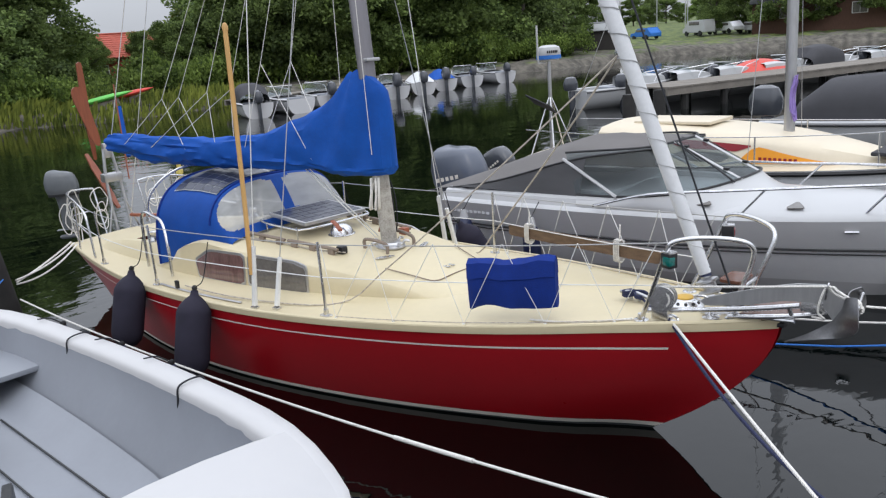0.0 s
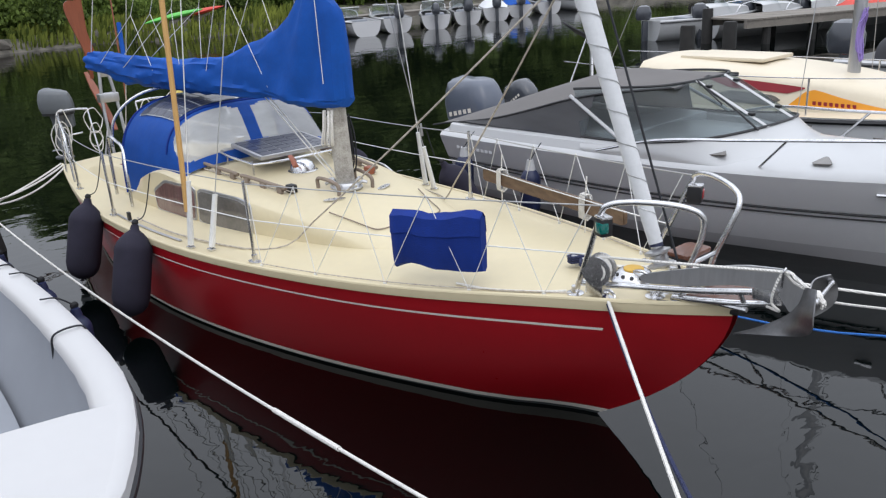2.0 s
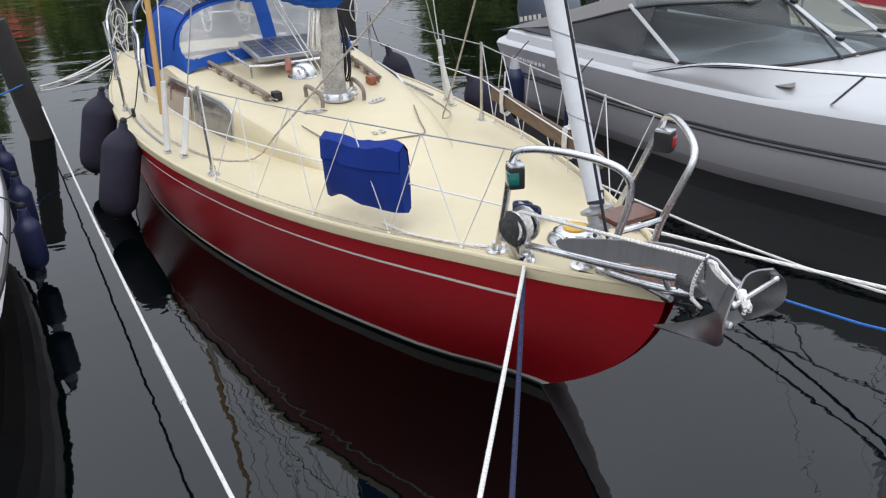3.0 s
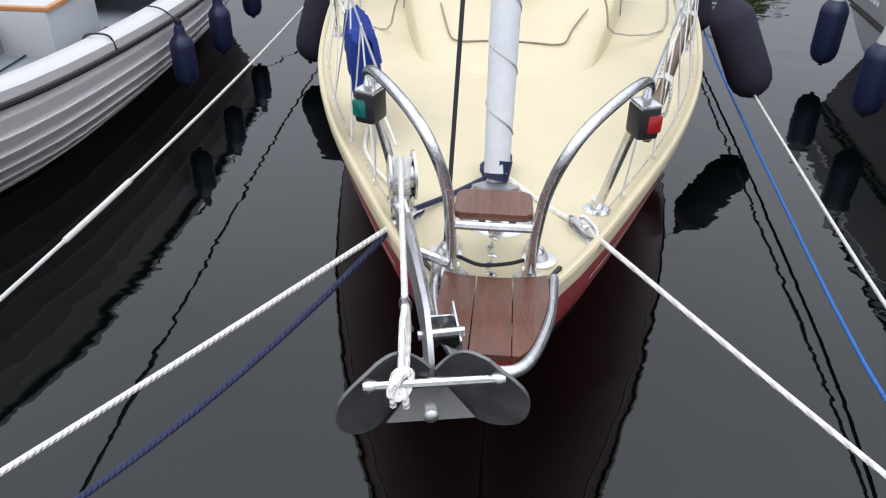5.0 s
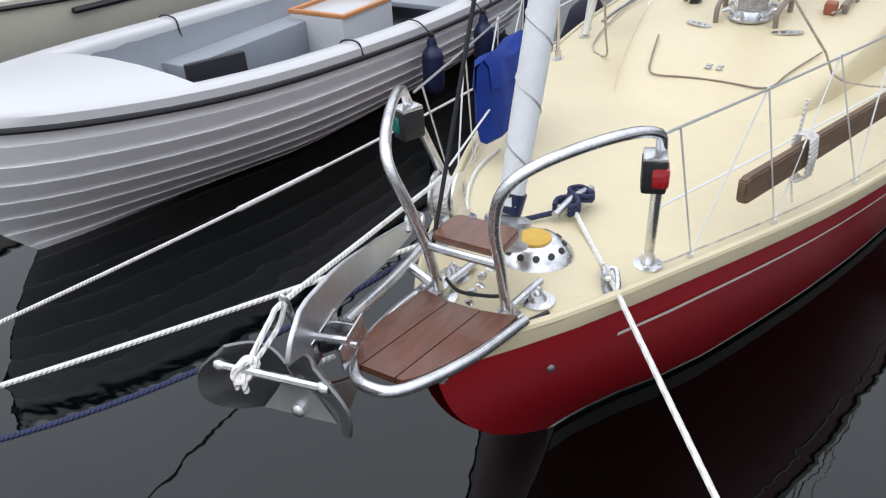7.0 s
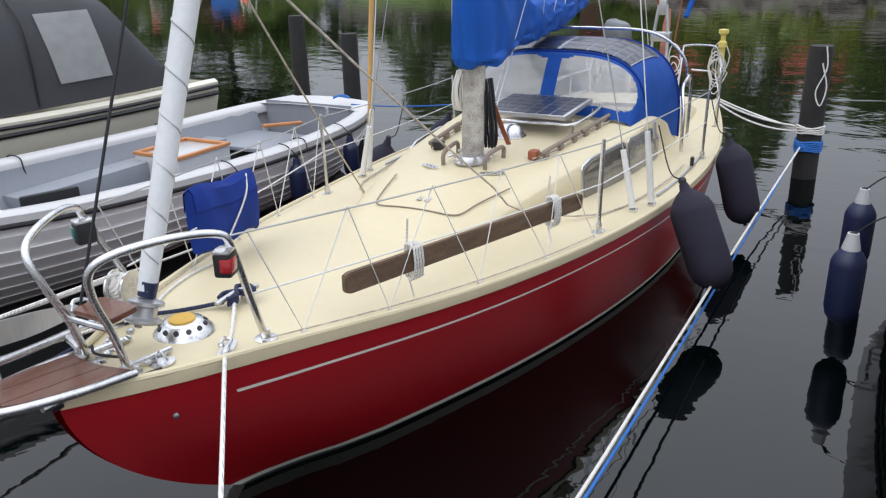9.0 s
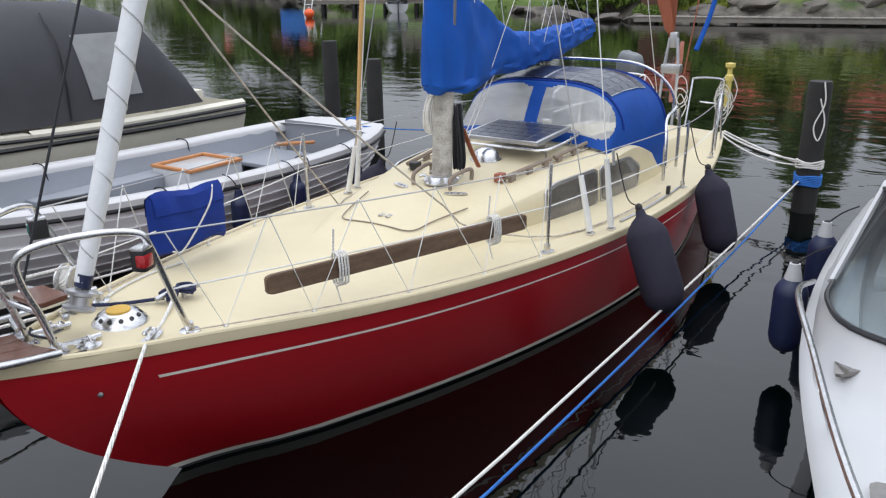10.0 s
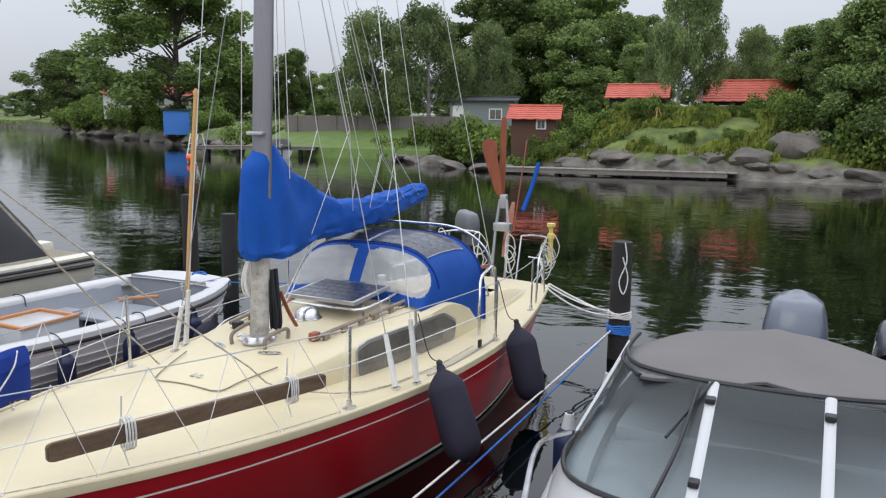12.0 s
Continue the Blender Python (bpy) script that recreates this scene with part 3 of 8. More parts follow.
# sprayhood
def arch(y, w, base, top, n=18, lean=0.0):
    out = []
    for k in range(n + 1):
        a = math.pi * k / n
        c, s = math.cos(a), math.sin(a)
        out.append(Vector((-w * math.copysign(abs(c) ** 0.62, c), y + lean * s, base + (top - base) * s ** 0.62)))
    return out


HOOD = [(5.42, 0.79, 1.03, 1.12), (5.52, 0.8, 1.0, 1.3), (5.62, 0.81, 0.97, 1.47), (5.72, 0.82, 0.94, 1.60), (5.8, 0.83, 0.92, 1.625), (6.05, 0.86, 0.87, 1.66), (6.35, 0.89, 0.8, 1.67), (6.7, 0.91, 0.72, 1.63)]


# ---- the open white dinghy ----
def open_boat(name, at, turn, label, strakes=True):
    """A clinker glassfibre motor dinghy, 6.3 m long; y runs from bow (0) to stern."""
    boat = thing(name, label, "boat", at)
    boat.rotation_euler = (0, 0, turn)
    bs = spline([(0, 0.02), (0.25, 0.32), (0.7, 0.62), (1.4, 0.88), (2.4, 1.02), (3.7, 1.07), (4.9, 1.02), (5.8, 0.86), (6.3, 0.62)])
    zs = spline([(0, 0.94), (0.7, 0.85), (1.6, 0.77), (3.0, 0.69), (4.3, 0.655), (5.6, 0.67), (6.3, 0.7)])
    N = 8
    ys = [0, 0.03, 0.1, 0.2, 0.35, 0.55, 0.8] + [1.1 + 0.325 * k for k in range(17)]
    ys = [y for y in ys if y <= 6.31]

    def sec(y, s):
        # lapped strakes: each one starts a little outside the one below
        b, z, pts = bs(y), zs(y), []
        for k in range(N):
            for e in (0, 1):
                f = (k + e) / N
                x = b * (0.12 + 0.88 * math.sin(f * math.pi / 2) ** (0.5 + 0.7 * max(0, 1 - y / 2.2))) - (0.018 if e == 0 and k else 0)
                yy = y + (1 - f) ** 2 * 0.6 * (1 - y / 6.3) - (1 - f) * 0.35 * (y / 6.3)
                pts.append(Vector((s * max(0.0, x), yy, -0.15 + (z + 0.15) * f)))
        return pts
    bm = bmesh.new()
    for s in (-1, 1):
        loft([sec(y, s) for y in ys], closed=False, bm=bm)
    loft([sec(ys[-1], -1), sec(ys[-1], 1)], closed=False, bm=bm)
    part("hull", bm, M_LITCLINKER, boat, "white clinker-pattern hull", angle=20)
    # black rubber strip and broad white gunwale
    for s in (-1, 1):
        part("fender_strip", tube([(s * (bs(y) + 0.012), y, zs(y) - 0.035) for y in ys], 0.02, 8, n=2), M_BLACK, boat, "black rubbing strip")
        rows = []
        for y in ys:
            b, z, w = bs(y), zs(y), min(0.19, bs(y) * 0.6)
            rows.append([Vector((s * p, y, q)) for p, q in ((b + 0.015, z - 0.03), (b + 0.01, z + 0.035), (b - 0.03, z + 0.06), (b - w + 0.03, z + 0.05), (b - w, z + 0.02), (b - w, z - 0.05))])
        part("gunwale", loft(rows, closed=False), M_DINGHY, boat, "broad white gunwale", angle=50)
    # foredeck and stern deck
    def cover(y0, y1, n, drop):
        rr = []
        for k in range(n + 1):
            y = y0 + (y1 - y0) * k / n
            b = bs(y) - 0.03
            rr.append([Vector((f * b, y, zs(y) + 0.05 + drop * (1 - f * f))) for f in (-1, -0.7, -0.35, 0, 0.35, 0.7, 1)])
        return loft(rr, closed=False)
    part("foredeck", cover(0.02, 1.35, 8, 0.07), M_DINGHY, boat)
    part("stern_deck", cover(5.8, 6.3, 4, 0.03), M_DINGHY, boat)
    bm = loft([[Vector((f * min(bs(y) - 0.19, 0.58 * bs(y - 0.75)), y, 0.2 + 0.1 * (abs(f) == 1))) for f in (-1, -0.7, 0, 0.7, 1)] for y in [1.3 + 0.25 * k for k in range(19)]], closed=False)
    part("floor", bm, M_GREYWHITE, boat)
    for s in (-1, 1):
        rows = [[Vector((s * (bs(y) - 0.185), y, zs(y))), Vector((s * (bs(y) - 0.24), y, 0.5)), Vector((s * min(bs(y) - 0.34, 0.55 * bs(y - 0.75)), y, 0.18))] for y in [1.2 + 0.25 * k for k in range(19)]]
        part("inner_side", loft(rows, closed=False), M_GREYWHITE, boat)
    bm = loft([[Vector((f * (bs(y) - 0.15) * (0.4 if z < 0.3 else 1), 1.33 + 0.03 * (1 - abs(f)), z)) for f in (-1, -0.5, 0, 0.5, 1)] for y, z in ((1.33, 0.2), (1.33, 0.84))], closed=False)
    part("front_bulkhead", bm, M_GREYWHITE, boat)
    bm = loft([[Vector((f * (bs(5.85) - 0.2), 5.83, z)) for f in (-1, 0, 1)] for z in (0.2, 0.78)], closed=False)
    part("rear_bulkhead", bm, M_GREYWHITE, boat)
    return boat, bs, zs


dinghy, DB, DZ = open_boat("dinghy", (-3.46, 0.69, 0.015), 0.0, "white open clinker dinghy with pale grey inside, moored beside the yacht")


# ---- the grey and white day cruiser ----
cruiser = thing("motorboat", "white motorboat with grey topsides and dark canvas canopy", "motorboat", (3.92, -0.13, -0.13))
MB = spline([(0, 0.02), (0.15, 0.2), (0.5, 0.4), (1.1, 0.62), (2.0, 0.87), (2.8, 1.04), (3.5, 1.12), (4.8, 1.15), (6.2, 1.1)])
MZ = spline([(0, 1.02), (1.0, 0.98), (2.0, 0.95), (3.5, 0.94), (5.0, 0.92), (6.2, 0.9)])
MY = [0, 0.02, 0.06, 0.12, 0.22, 0.36, 0.55, 0.8] + [1.1 + 0.3 * k for k in range(18)]


def cruiser_point(y, f, s, out=0.0):
    z0 = -0.15
    b = MB(y)
    x = b * (0.16 * f + 0.84 * f ** (0.2 + 0.3 * max(0, 1 - y / 2.5))) * (0.93 + 0.07 * f)
    yy = y + (1 - f) ** 1.4 * 1.25 * (1 - y / 6.2)
    return Vector((s * (x + out), yy, z0 + (MZ(y) - z0) * f))


# the sides' white is lifted above the deck's to make up for shade
for nm, f0, f1, mt, lab, out in (("lower_hull", 0.0, 0.34, M_LITGLOSSWHITE, "white lower hull", 0), ("topside", 0.34, 0.72, M_HULLGREY, "grey topside", 0.0), ("upper_side", 0.72, 1.0, M_LITGLOSSWHITE, "white upper side", 0.012)):
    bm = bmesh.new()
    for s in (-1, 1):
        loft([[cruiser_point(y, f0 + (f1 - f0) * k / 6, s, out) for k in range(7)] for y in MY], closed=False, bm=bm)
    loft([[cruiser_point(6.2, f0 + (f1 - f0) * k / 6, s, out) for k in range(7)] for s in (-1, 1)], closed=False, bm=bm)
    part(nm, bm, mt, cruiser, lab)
rows = []
for y in MY:
    b, z = MB(y) + 0.01, MZ(y)
    rows.append([Vector((f * b, y, z + h + (0.13 * (1 - f * f) * min(1, y)))) for f, h in ((-1, 0), (-0.97, 0.03), (-0.85, 0.04), (-0.5, 0.05), (0, 0.06), (0.5, 0.05), (0.85, 0.04), (0.97, 0.03), (1, 0))])
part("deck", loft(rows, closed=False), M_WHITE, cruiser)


def cruiser_deck_z(x, y):
    y = max(0.0, y)
    f = min(1.0, abs(x) / (MB(y) + 0.01))
    return MZ(y) + float(np.interp(f, (0, 0.5, 0.85, 0.97, 1), (0.06, 0.05, 0.04, 0.03, 0))) + 0.13 * (1 - f * f) * min(1, y)


# ---- yacht: sprayhood with its clear panes ----
def hood_point(v, a, out=0.0):
    """v along the rings, a from 0 (starboard) to 1 (port)."""
    k = min(int(v), len(HOOD) - 2)
    p, q = (arch(*HOOD[i], n=64) for i in (k, k + 1))
    j = min(a * 64, 63.999)
    lo, fr = int(j), j - int(j)
    pt = p[lo].lerp(p[lo + 1], fr).lerp(q[lo].lerp(q[lo + 1], fr), v - k)
    c = Vector((0, 6.2, 1.0))
    return pt + (pt - c).normalized() * out


NV, NA = 70, 120
grid = [[hood_point(7 * i / NV, k / NA) for k in range(NA + 1)] for i in range(NV + 1)]


def is_pane(i, k):
    """Two clear panes with rounded ends, either side of a centre strip."""
    v, a = 7 * (i + 0.5) / NV, (k + 0.5) / NA
    a = min(a, 1 - a)
    q = abs((a - 0.305) / 0.185)
    r = abs((v - 1.72) / 1.22)
    return q**14 + r**7 < 1 if a > 0.305 else q**2.6 + r**2.8 < 1


hood = None
for nm, want, mt in (("spray_hood", None, M_HOODBLUE), ("clear_pane", 0, M_CLEAR), ("clear_pane", 1, M_CLEAR)):
    hb = bmesh.new()
    vs = {}
    for i in range(NV):
        for k in range(NA):
            pane = is_pane(i, k)
            if (want is None) == pane or (want is not None and (k >= NA // 2) != bool(want)):
                continue
            for q in ((i, k), (i + 1, k), (i + 1, k + 1), (i, k + 1)):
                if q not in vs:
                    vs[q] = hb.verts.new(grid[q[0]][q[1]])
            hb.faces.new([vs[q] for q in ((i, k), (i + 1, k), (i + 1, k + 1), (i, k + 1))])
    if want is None:
        hood = part(nm, hb, mt, yacht, "blue canvas spray hood with clear front panes")
    else:
        part(nm, hb, mt, hood, "clear vinyl window")
part("hood_hem", tube([hood_point(7, k / 24, 0.004) for k in range(25)], 0.014, 6, n=2), M_NAVY, hood)
part("hood_hem", tube([hood_point(3.45, 0.08 + 0.84 * k / 30, 0.004) for k in range(31)], 0.011, 6, n=2), M_NAVY, hood)
flex = bmesh.new()
loft([[hood_point(3.9 + 2.6 * i / 10, 0.26 + 0.48 * k / 16, 0.012) for k in range(17)] for i in range(11)], closed=False, bm=flex)
panel = part("flexible_solar_panel", flex, M_SOLARFLEX, hood, "thin pale solar sheet with dark cells")
for i in range(5):
    for k in range(10):
        part("solar_cell", loft([[hood_point(3.96 + 0.51 * i + 0.47 * e, 0.266 + 0.0472 * k + 0.043 * d, 0.017) for d in (0, 0.5, 1)] for e in (0, 0.5, 1)], closed=False), M_SOLAR, panel)

# grab rail round the hood
for s in (-1, 1):
    part("hood_rail", tube([(s * 1.06, 6.2, 0.69), (s * 1.05, 6.22, 1.05), (s * 1.0, 6.36, 1.22), (s * 0.98, 6.55, 1.27), (s * 0.97, 6.85, 1.25), (s * 0.97, 6.88, 0.68)], 0.016, 8), M_STEEL, yacht)
    part("hood_bow", tube([(s * 0.97, 6.75, 1.2), (s * 0.9, 6.7, 1.5), (s * 0.6, 6.62, 1.71), (0, 6.6, 1.74)], 0.014, 8), M_STEEL, yacht)

# ---- yacht: cabin windows ----
def side_patch(outline, s, out):
    """A plate on the cabin side from (y, z) corners."""
    bm = bmesh.new()
    a = [bm.verts.new((s * (CW(y) * (0.998 - 0.028 * (z - 0.68) / 0.3) + out), y, z)) for y, z in outline]
    b = [bm.verts.new((s * (CW(y) * (0.998 - 0.028 * (z - 0.68) / 0.3) + out - 0.02), y, z)) for y, z in outline]
    bm.faces.new(a)
    for i in range(len(a)):
        bm.faces.new((a[i], a[(i + 1) % len(a)], b[(i + 1) % len(a)], b[i]))
    return bm


def grow(outline, d):
    cy, cz = (sum(v) / len(outline) for v in zip(*outline))
    return [(y + math.copysign(d, y - cy), z + math.copysign(d, z - cz)) for y, z in outline]


for s in (-1, 1):
    for ol, mt in (([(4.33, 0.735), (4.345, 0.945), (4.5, 0.985), (5.085, 0.988), (5.085, 0.712), (4.44, 0.718)], M_WINDOW), ([(5.165, 0.708), (5.165, 0.988), (5.7, 0.978), (5.95, 0.85), (5.89, 0.7)], M_MAROONWIN if s < 0 else M_WINDOW)):
        fr = part("window_frame", side_patch(rounded(grow(ol, 0.022), 2, 0.09), s, 0.010), M_ALU, yacht, "dull aluminium window frame", smooth=False)
        part("window_pane", side_patch(rounded(ol, 2, 0.09), s, 0.014), mt, fr, "dark window with curtain behind", smooth=False)

# ---- yacht: deck fittings ----
for s in (-1, 1):
    # greyed teak handrails on the roof
    for y0, y1 in ((4.25, 4.8), (4.95, 5.5)):
        bm = bmesh.new()
        xa, xb = s * (0.47 + 0.1 * (y0 - 4.25)), s * (0.47 + 0.1 * (y1 - 4.25))
        tube([(xa, y0 - 0.04, roof_z(xa, y0) + 0.05), (xa, y0, roof_z(xa, y0) + 0.06), (xb, y1, roof_z(xb, y1) + 0.06), (xb, y1 + 0.04, roof_z(xb, y1) + 0.05)], 0.017, 8, bm=bm, n=2)
        for f in (0.06, 0.5, 0.94):
            x, y = xa + (xb - xa) * f, y0 + (y1 - y0) * f
            box(x, y, roof_z(x, y) + 0.022, 0.03, 0.08, 0.055, 0.008, bm=bm)
        part("handrail", bm, M_GREYWOOD, yacht, "greyed teak handrail")
    part("rope_on_roof", tube([(s * 0.42, 4.15, roof_z(0.42, 4.15) + 0.03), (s * 0.5, 4.5, roof_z(0.5, 4.5) + 0.02), (s * 0.54, 5.0, roof_z(0.54, 5.0) + 0.02), (s * 0.62, 5.5, roof_z(0.62, 5.5) + 0.02)], 0.006, 6), M_SHEET, yacht)
    bm = slab(rounded([(-0.09, -0.03), (0.09, -0.03), (0.09, 0.03), (-0.09, 0.03)], 2), 0.008, pose(s * 0.25, 3.81, roof_z(0.25, 3.81) + 0.002, 0, 0, 25 * s))
    for k in (-1, 0, 1):
        box(s * 0.25 + 0.04 * k, 3.81 + 0.019 * k * s, roof_z(0.25, 3.81) + 0.014, 0.014, 0.014, 0.012, 0.003, bm=bm)
    part("deck_plate", bm, M_STEEL, yacht)
    bm = box(s * 0.4, 4.22, roof_z(0.4, 4.22) + 0.035, 0.07, 0.09, 0.07, 0.015)
    part("rope_clutch", bm, M_LEATHER if s > 0 else M_BLACK, yacht)
bm = turned([(0.0, 0.105), (0.05, 0.1), (0.09, 0.078), (0.112, 0.04), (0.118, 0.012), (0.135, 0.006), (0.135, -0.02)], 24, pose(0, 4.69, roof_z(0, 4.69) - 0.005))
part("vent_dome", bm, M_STEEL, yacht, "polished steel ventilator dome")
# foredeck hatch outline and hinges
hatch = [(-0.43, 3.62), (-0.37, 3.34), (-0.325, 3.18), (-0.26, 3.135), (-0.17, 3.13), (-0.08, 3.13), (0.0, 3.13), (0.08, 3.13), (0.17, 3.13), (0.26, 3.135), (0.325, 3.18), (0.37, 3.34), (0.47, 3.62)]
part("hatch_gap", tube([(x, y, roof_z(x, y) + 0.004 + 0.09 * x * x) for x, y in hatch], 0.005, 6, n=4), M_GREYWOOD, yacht, "narrow dark joint round the foredeck hatch")
for s in (-1, 1):
    for k in (-1, 1):
        part("hatch_hinge", box(0.03 * s, 3.27 + 0.02 * k, roof_z(0, 3.27) + 0.002, 0.035, 0.025, 0.008, 0.002), M_STEEL, yacht)

# mast foot fittings
bm = turned([(0.13, 0), (0.13, 0.012), (0.1, 0.03), (0.085, 0.05)], 24, pose(0, 4.0, roof_z(0, 4.0) - 0.004), flat=1.2)
for k in range(7):
    a = k * 0.9
    tube([(0.1 * math.cos(a), 4.0 + 0.13 * math.sin(a), roof_z(0, 4) + 0.02), (0.13 * math.cos(a), 4.0 + 0.16 * math.sin(a), roof_z(0, 4) + 0.05), (0.17 * math.cos(a), 4.0 + 0.2 * math.sin(a), roof_z(0, 4) + 0.04)], 0.014, 6, bm=bm)
part("mast_collar", bm, M_ALU, yacht)
for s in (-1, 1):
    bm = tube([(s * 0.17, 3.86, roof_z(0.2, 3.86)), (s * 0.17, 3.88, roof_z(0.2, 3.86) + 0.09), (s * 0.19, 4.12, roof_z(0.2, 4.1) + 0.09), (s * 0.19, 4.14, roof_z(0.2, 4.1))], 0.016, 8)
    part("mast_guard", bm, M_GREYWOOD, yacht)
coil = bmesh.new()
random.seed(5)
for k in range(9):
    dx, dy = random.uniform(-0.03, 0.03), random.uniform(-0.04, 0.04)
    tube([(0.09 + dx, 4.08 + dy, 1.62), (0.12 + dx, 4.06 + dy, 1.45), (0.12 + dx * 1.5, 4.08 + dy, 1.2), (0.1 + dx, 4.1 + dy, 1.12), (0.08 + dx, 4.12 + dy, 1.3), (0.07, 4.09, 1.6)], 0.007, 6, bm=coil)
part("dark_rope_coil", coil, M_ROPEBLACK, yacht, "coil of black rope on the mast")
coil = bmesh.new()
for k in range(7):
    dx, dy = random.uniform(-0.03, 0.03), random.uniform(-0.04, 0.04)
    tube([(-0.09 + dx, 4.02 + dy, 1.68), (-0.12 + dx, 4.0 + dy, 1.55), (-0.12 + dx * 1.5, 4.02 + dy, 1.42), (-0.09 + dx, 4.05 + dy, 1.4), (-0.08 + dx, 4.04 + dy, 1.55), (-0.07, 4.03, 1.68)], 0.008, 6, bm=coil)
part("white_rope_coil", coil, M_ROPE, yacht, "coil of white rope on the mast")
for s, p in ((1, [(0.16, 4.3, 1.1), (0.14, 4.22, 1.24), (0.1, 4.16, 1.42)]), (-1, [(-0.2, 4.46, 1.17), (-0.17, 4.55, 1.21), (-0.14, 4.64, 1.23)])):
    part("pulley_block", tube(p, 0.025, 8, flat=0.5), M_LEATHER, yacht, "red-brown pulley block")
# kicking strap
bm = bmesh.new()
for d in (-0.02, 0.02):
    tube([(d, 4.18, 1.1), (-0.12 + d, 5.0, 1.74)], 0.006, 6, bm=bm, curve=False)
part("vang_tackle", bm, M_ROPE, yacht)

# rigid solar panel on a steel frame over the roof
SOL = Matrix.Translation((0.06, 5.12, 1.235)) @ pose(0, 0, 0, 4, 0, -2)
sp = part("solar_panel", box(0, 0, 0, 0.76, 0.62, 0.035, 0.004, turn=None), M_ALU, yacht, "framed solar panel over the cabin roof")
sp.matrix_local = SOL
for i in range(6):
    for k in range(5):
        part("solar_cell", box(-0.295 + 0.118 * i, -0.228 + 0.114 * k, 0.019, 0.108, 0.104, 0.004), M_SOLAR, sp)
bm = tube([(-0.4, 4.86, 1.17), (-0.42, 5.42, 1.21), (-0.2, 5.5, 1.21), (0.35, 5.5, 1.21), (0.52, 5.42, 1.21), (0.5, 4.86, 1.17), (0.3, 4.78, 1.17), (-0.2, 4.78, 1.17), (-0.4, 4.86, 1.17)], 0.012, 8)
for x, y in ((-0.38, 4.9), (0.46, 4.9), (-0.38, 5.4), (0.46, 5.4)):
    tube([(x, y, roof_z(x, y) - 0.01), (x, y, 1.19)], 0.009, 6, bm=bm, curve=False)
part("solar_frame", bm, M_STEEL, yacht)

# cockpit well and coamings
bm = loft([[Vector((x, y, 0.615)) for x, y in ((-0.5, 7.0), (0.5, 7.0), (0.5, 8.5), (-0.5, 8.5))], [Vector((x, y, 0.3)) for x, y in ((-0.48, 7.02), (0.48, 7.02), (0.48, 8.48), (-0.48, 8.48))]])
bmesh.ops.delete(bm, geom=[f for f in bm.faces if f.calc_center_median().z > 0.6], context="FACES")
part("cockpit_well", bm, M_BEIGE, yacht)
for s in (-1, 1):
    rows = []
    for k in range(13):
        y = 6.85 + 0.16 * k
        x0, h = 0.72 - 0.12 * (k / 12) ** 2, 0.19 * (1 - (k / 12) ** 2.5)
        zb = deck_z(x0, y) - 0.02
        rows.append([Vector((s * x, y, z)) for x, z in ((x0 + 0.13, zb), (x0 + 0.07, zb + h * 0.8), (x0 + 0.02, zb + h + 0.02), (x0 - 0.06, zb + h + 0.02), (x0 - 0.1, zb + h * 0.8), (x0 - 0.12, zb))])
    part("cockpit_coaming", loft(rows), M_CREAM, yacht)
    part("sheet_winch", turned([(0.06, 0), (0.06, 0.03), (0.045, 0.05), (0.042, 0.09), (0.055, 0.12), (0.03, 0.13), (0, 0.13)], 16, pose(s * 0.68, 7.25, deck_z(0.68, 7.25) + 0.18)), M_STEEL, yacht)
    # toe rail pieces and genoa track
    part("genoa_track", tube([(s * (B_SHEER(y) - 0.12), y, deck_z(B_SHEER(y) - 0.12, y) + 0.012) for y in (4.7, 5.0, 5.4, 5.8, 6.1)], 0.012, 6, flat=0.7), M_ALU, yacht)
    part("track_car", box(s * (B_SHEER(5.75) - 0.12), 5.75, deck_z(1.2, 5.75) + 0.05, 0.03, 0.05, 0.08, 0.01), M_BLACK, yacht)

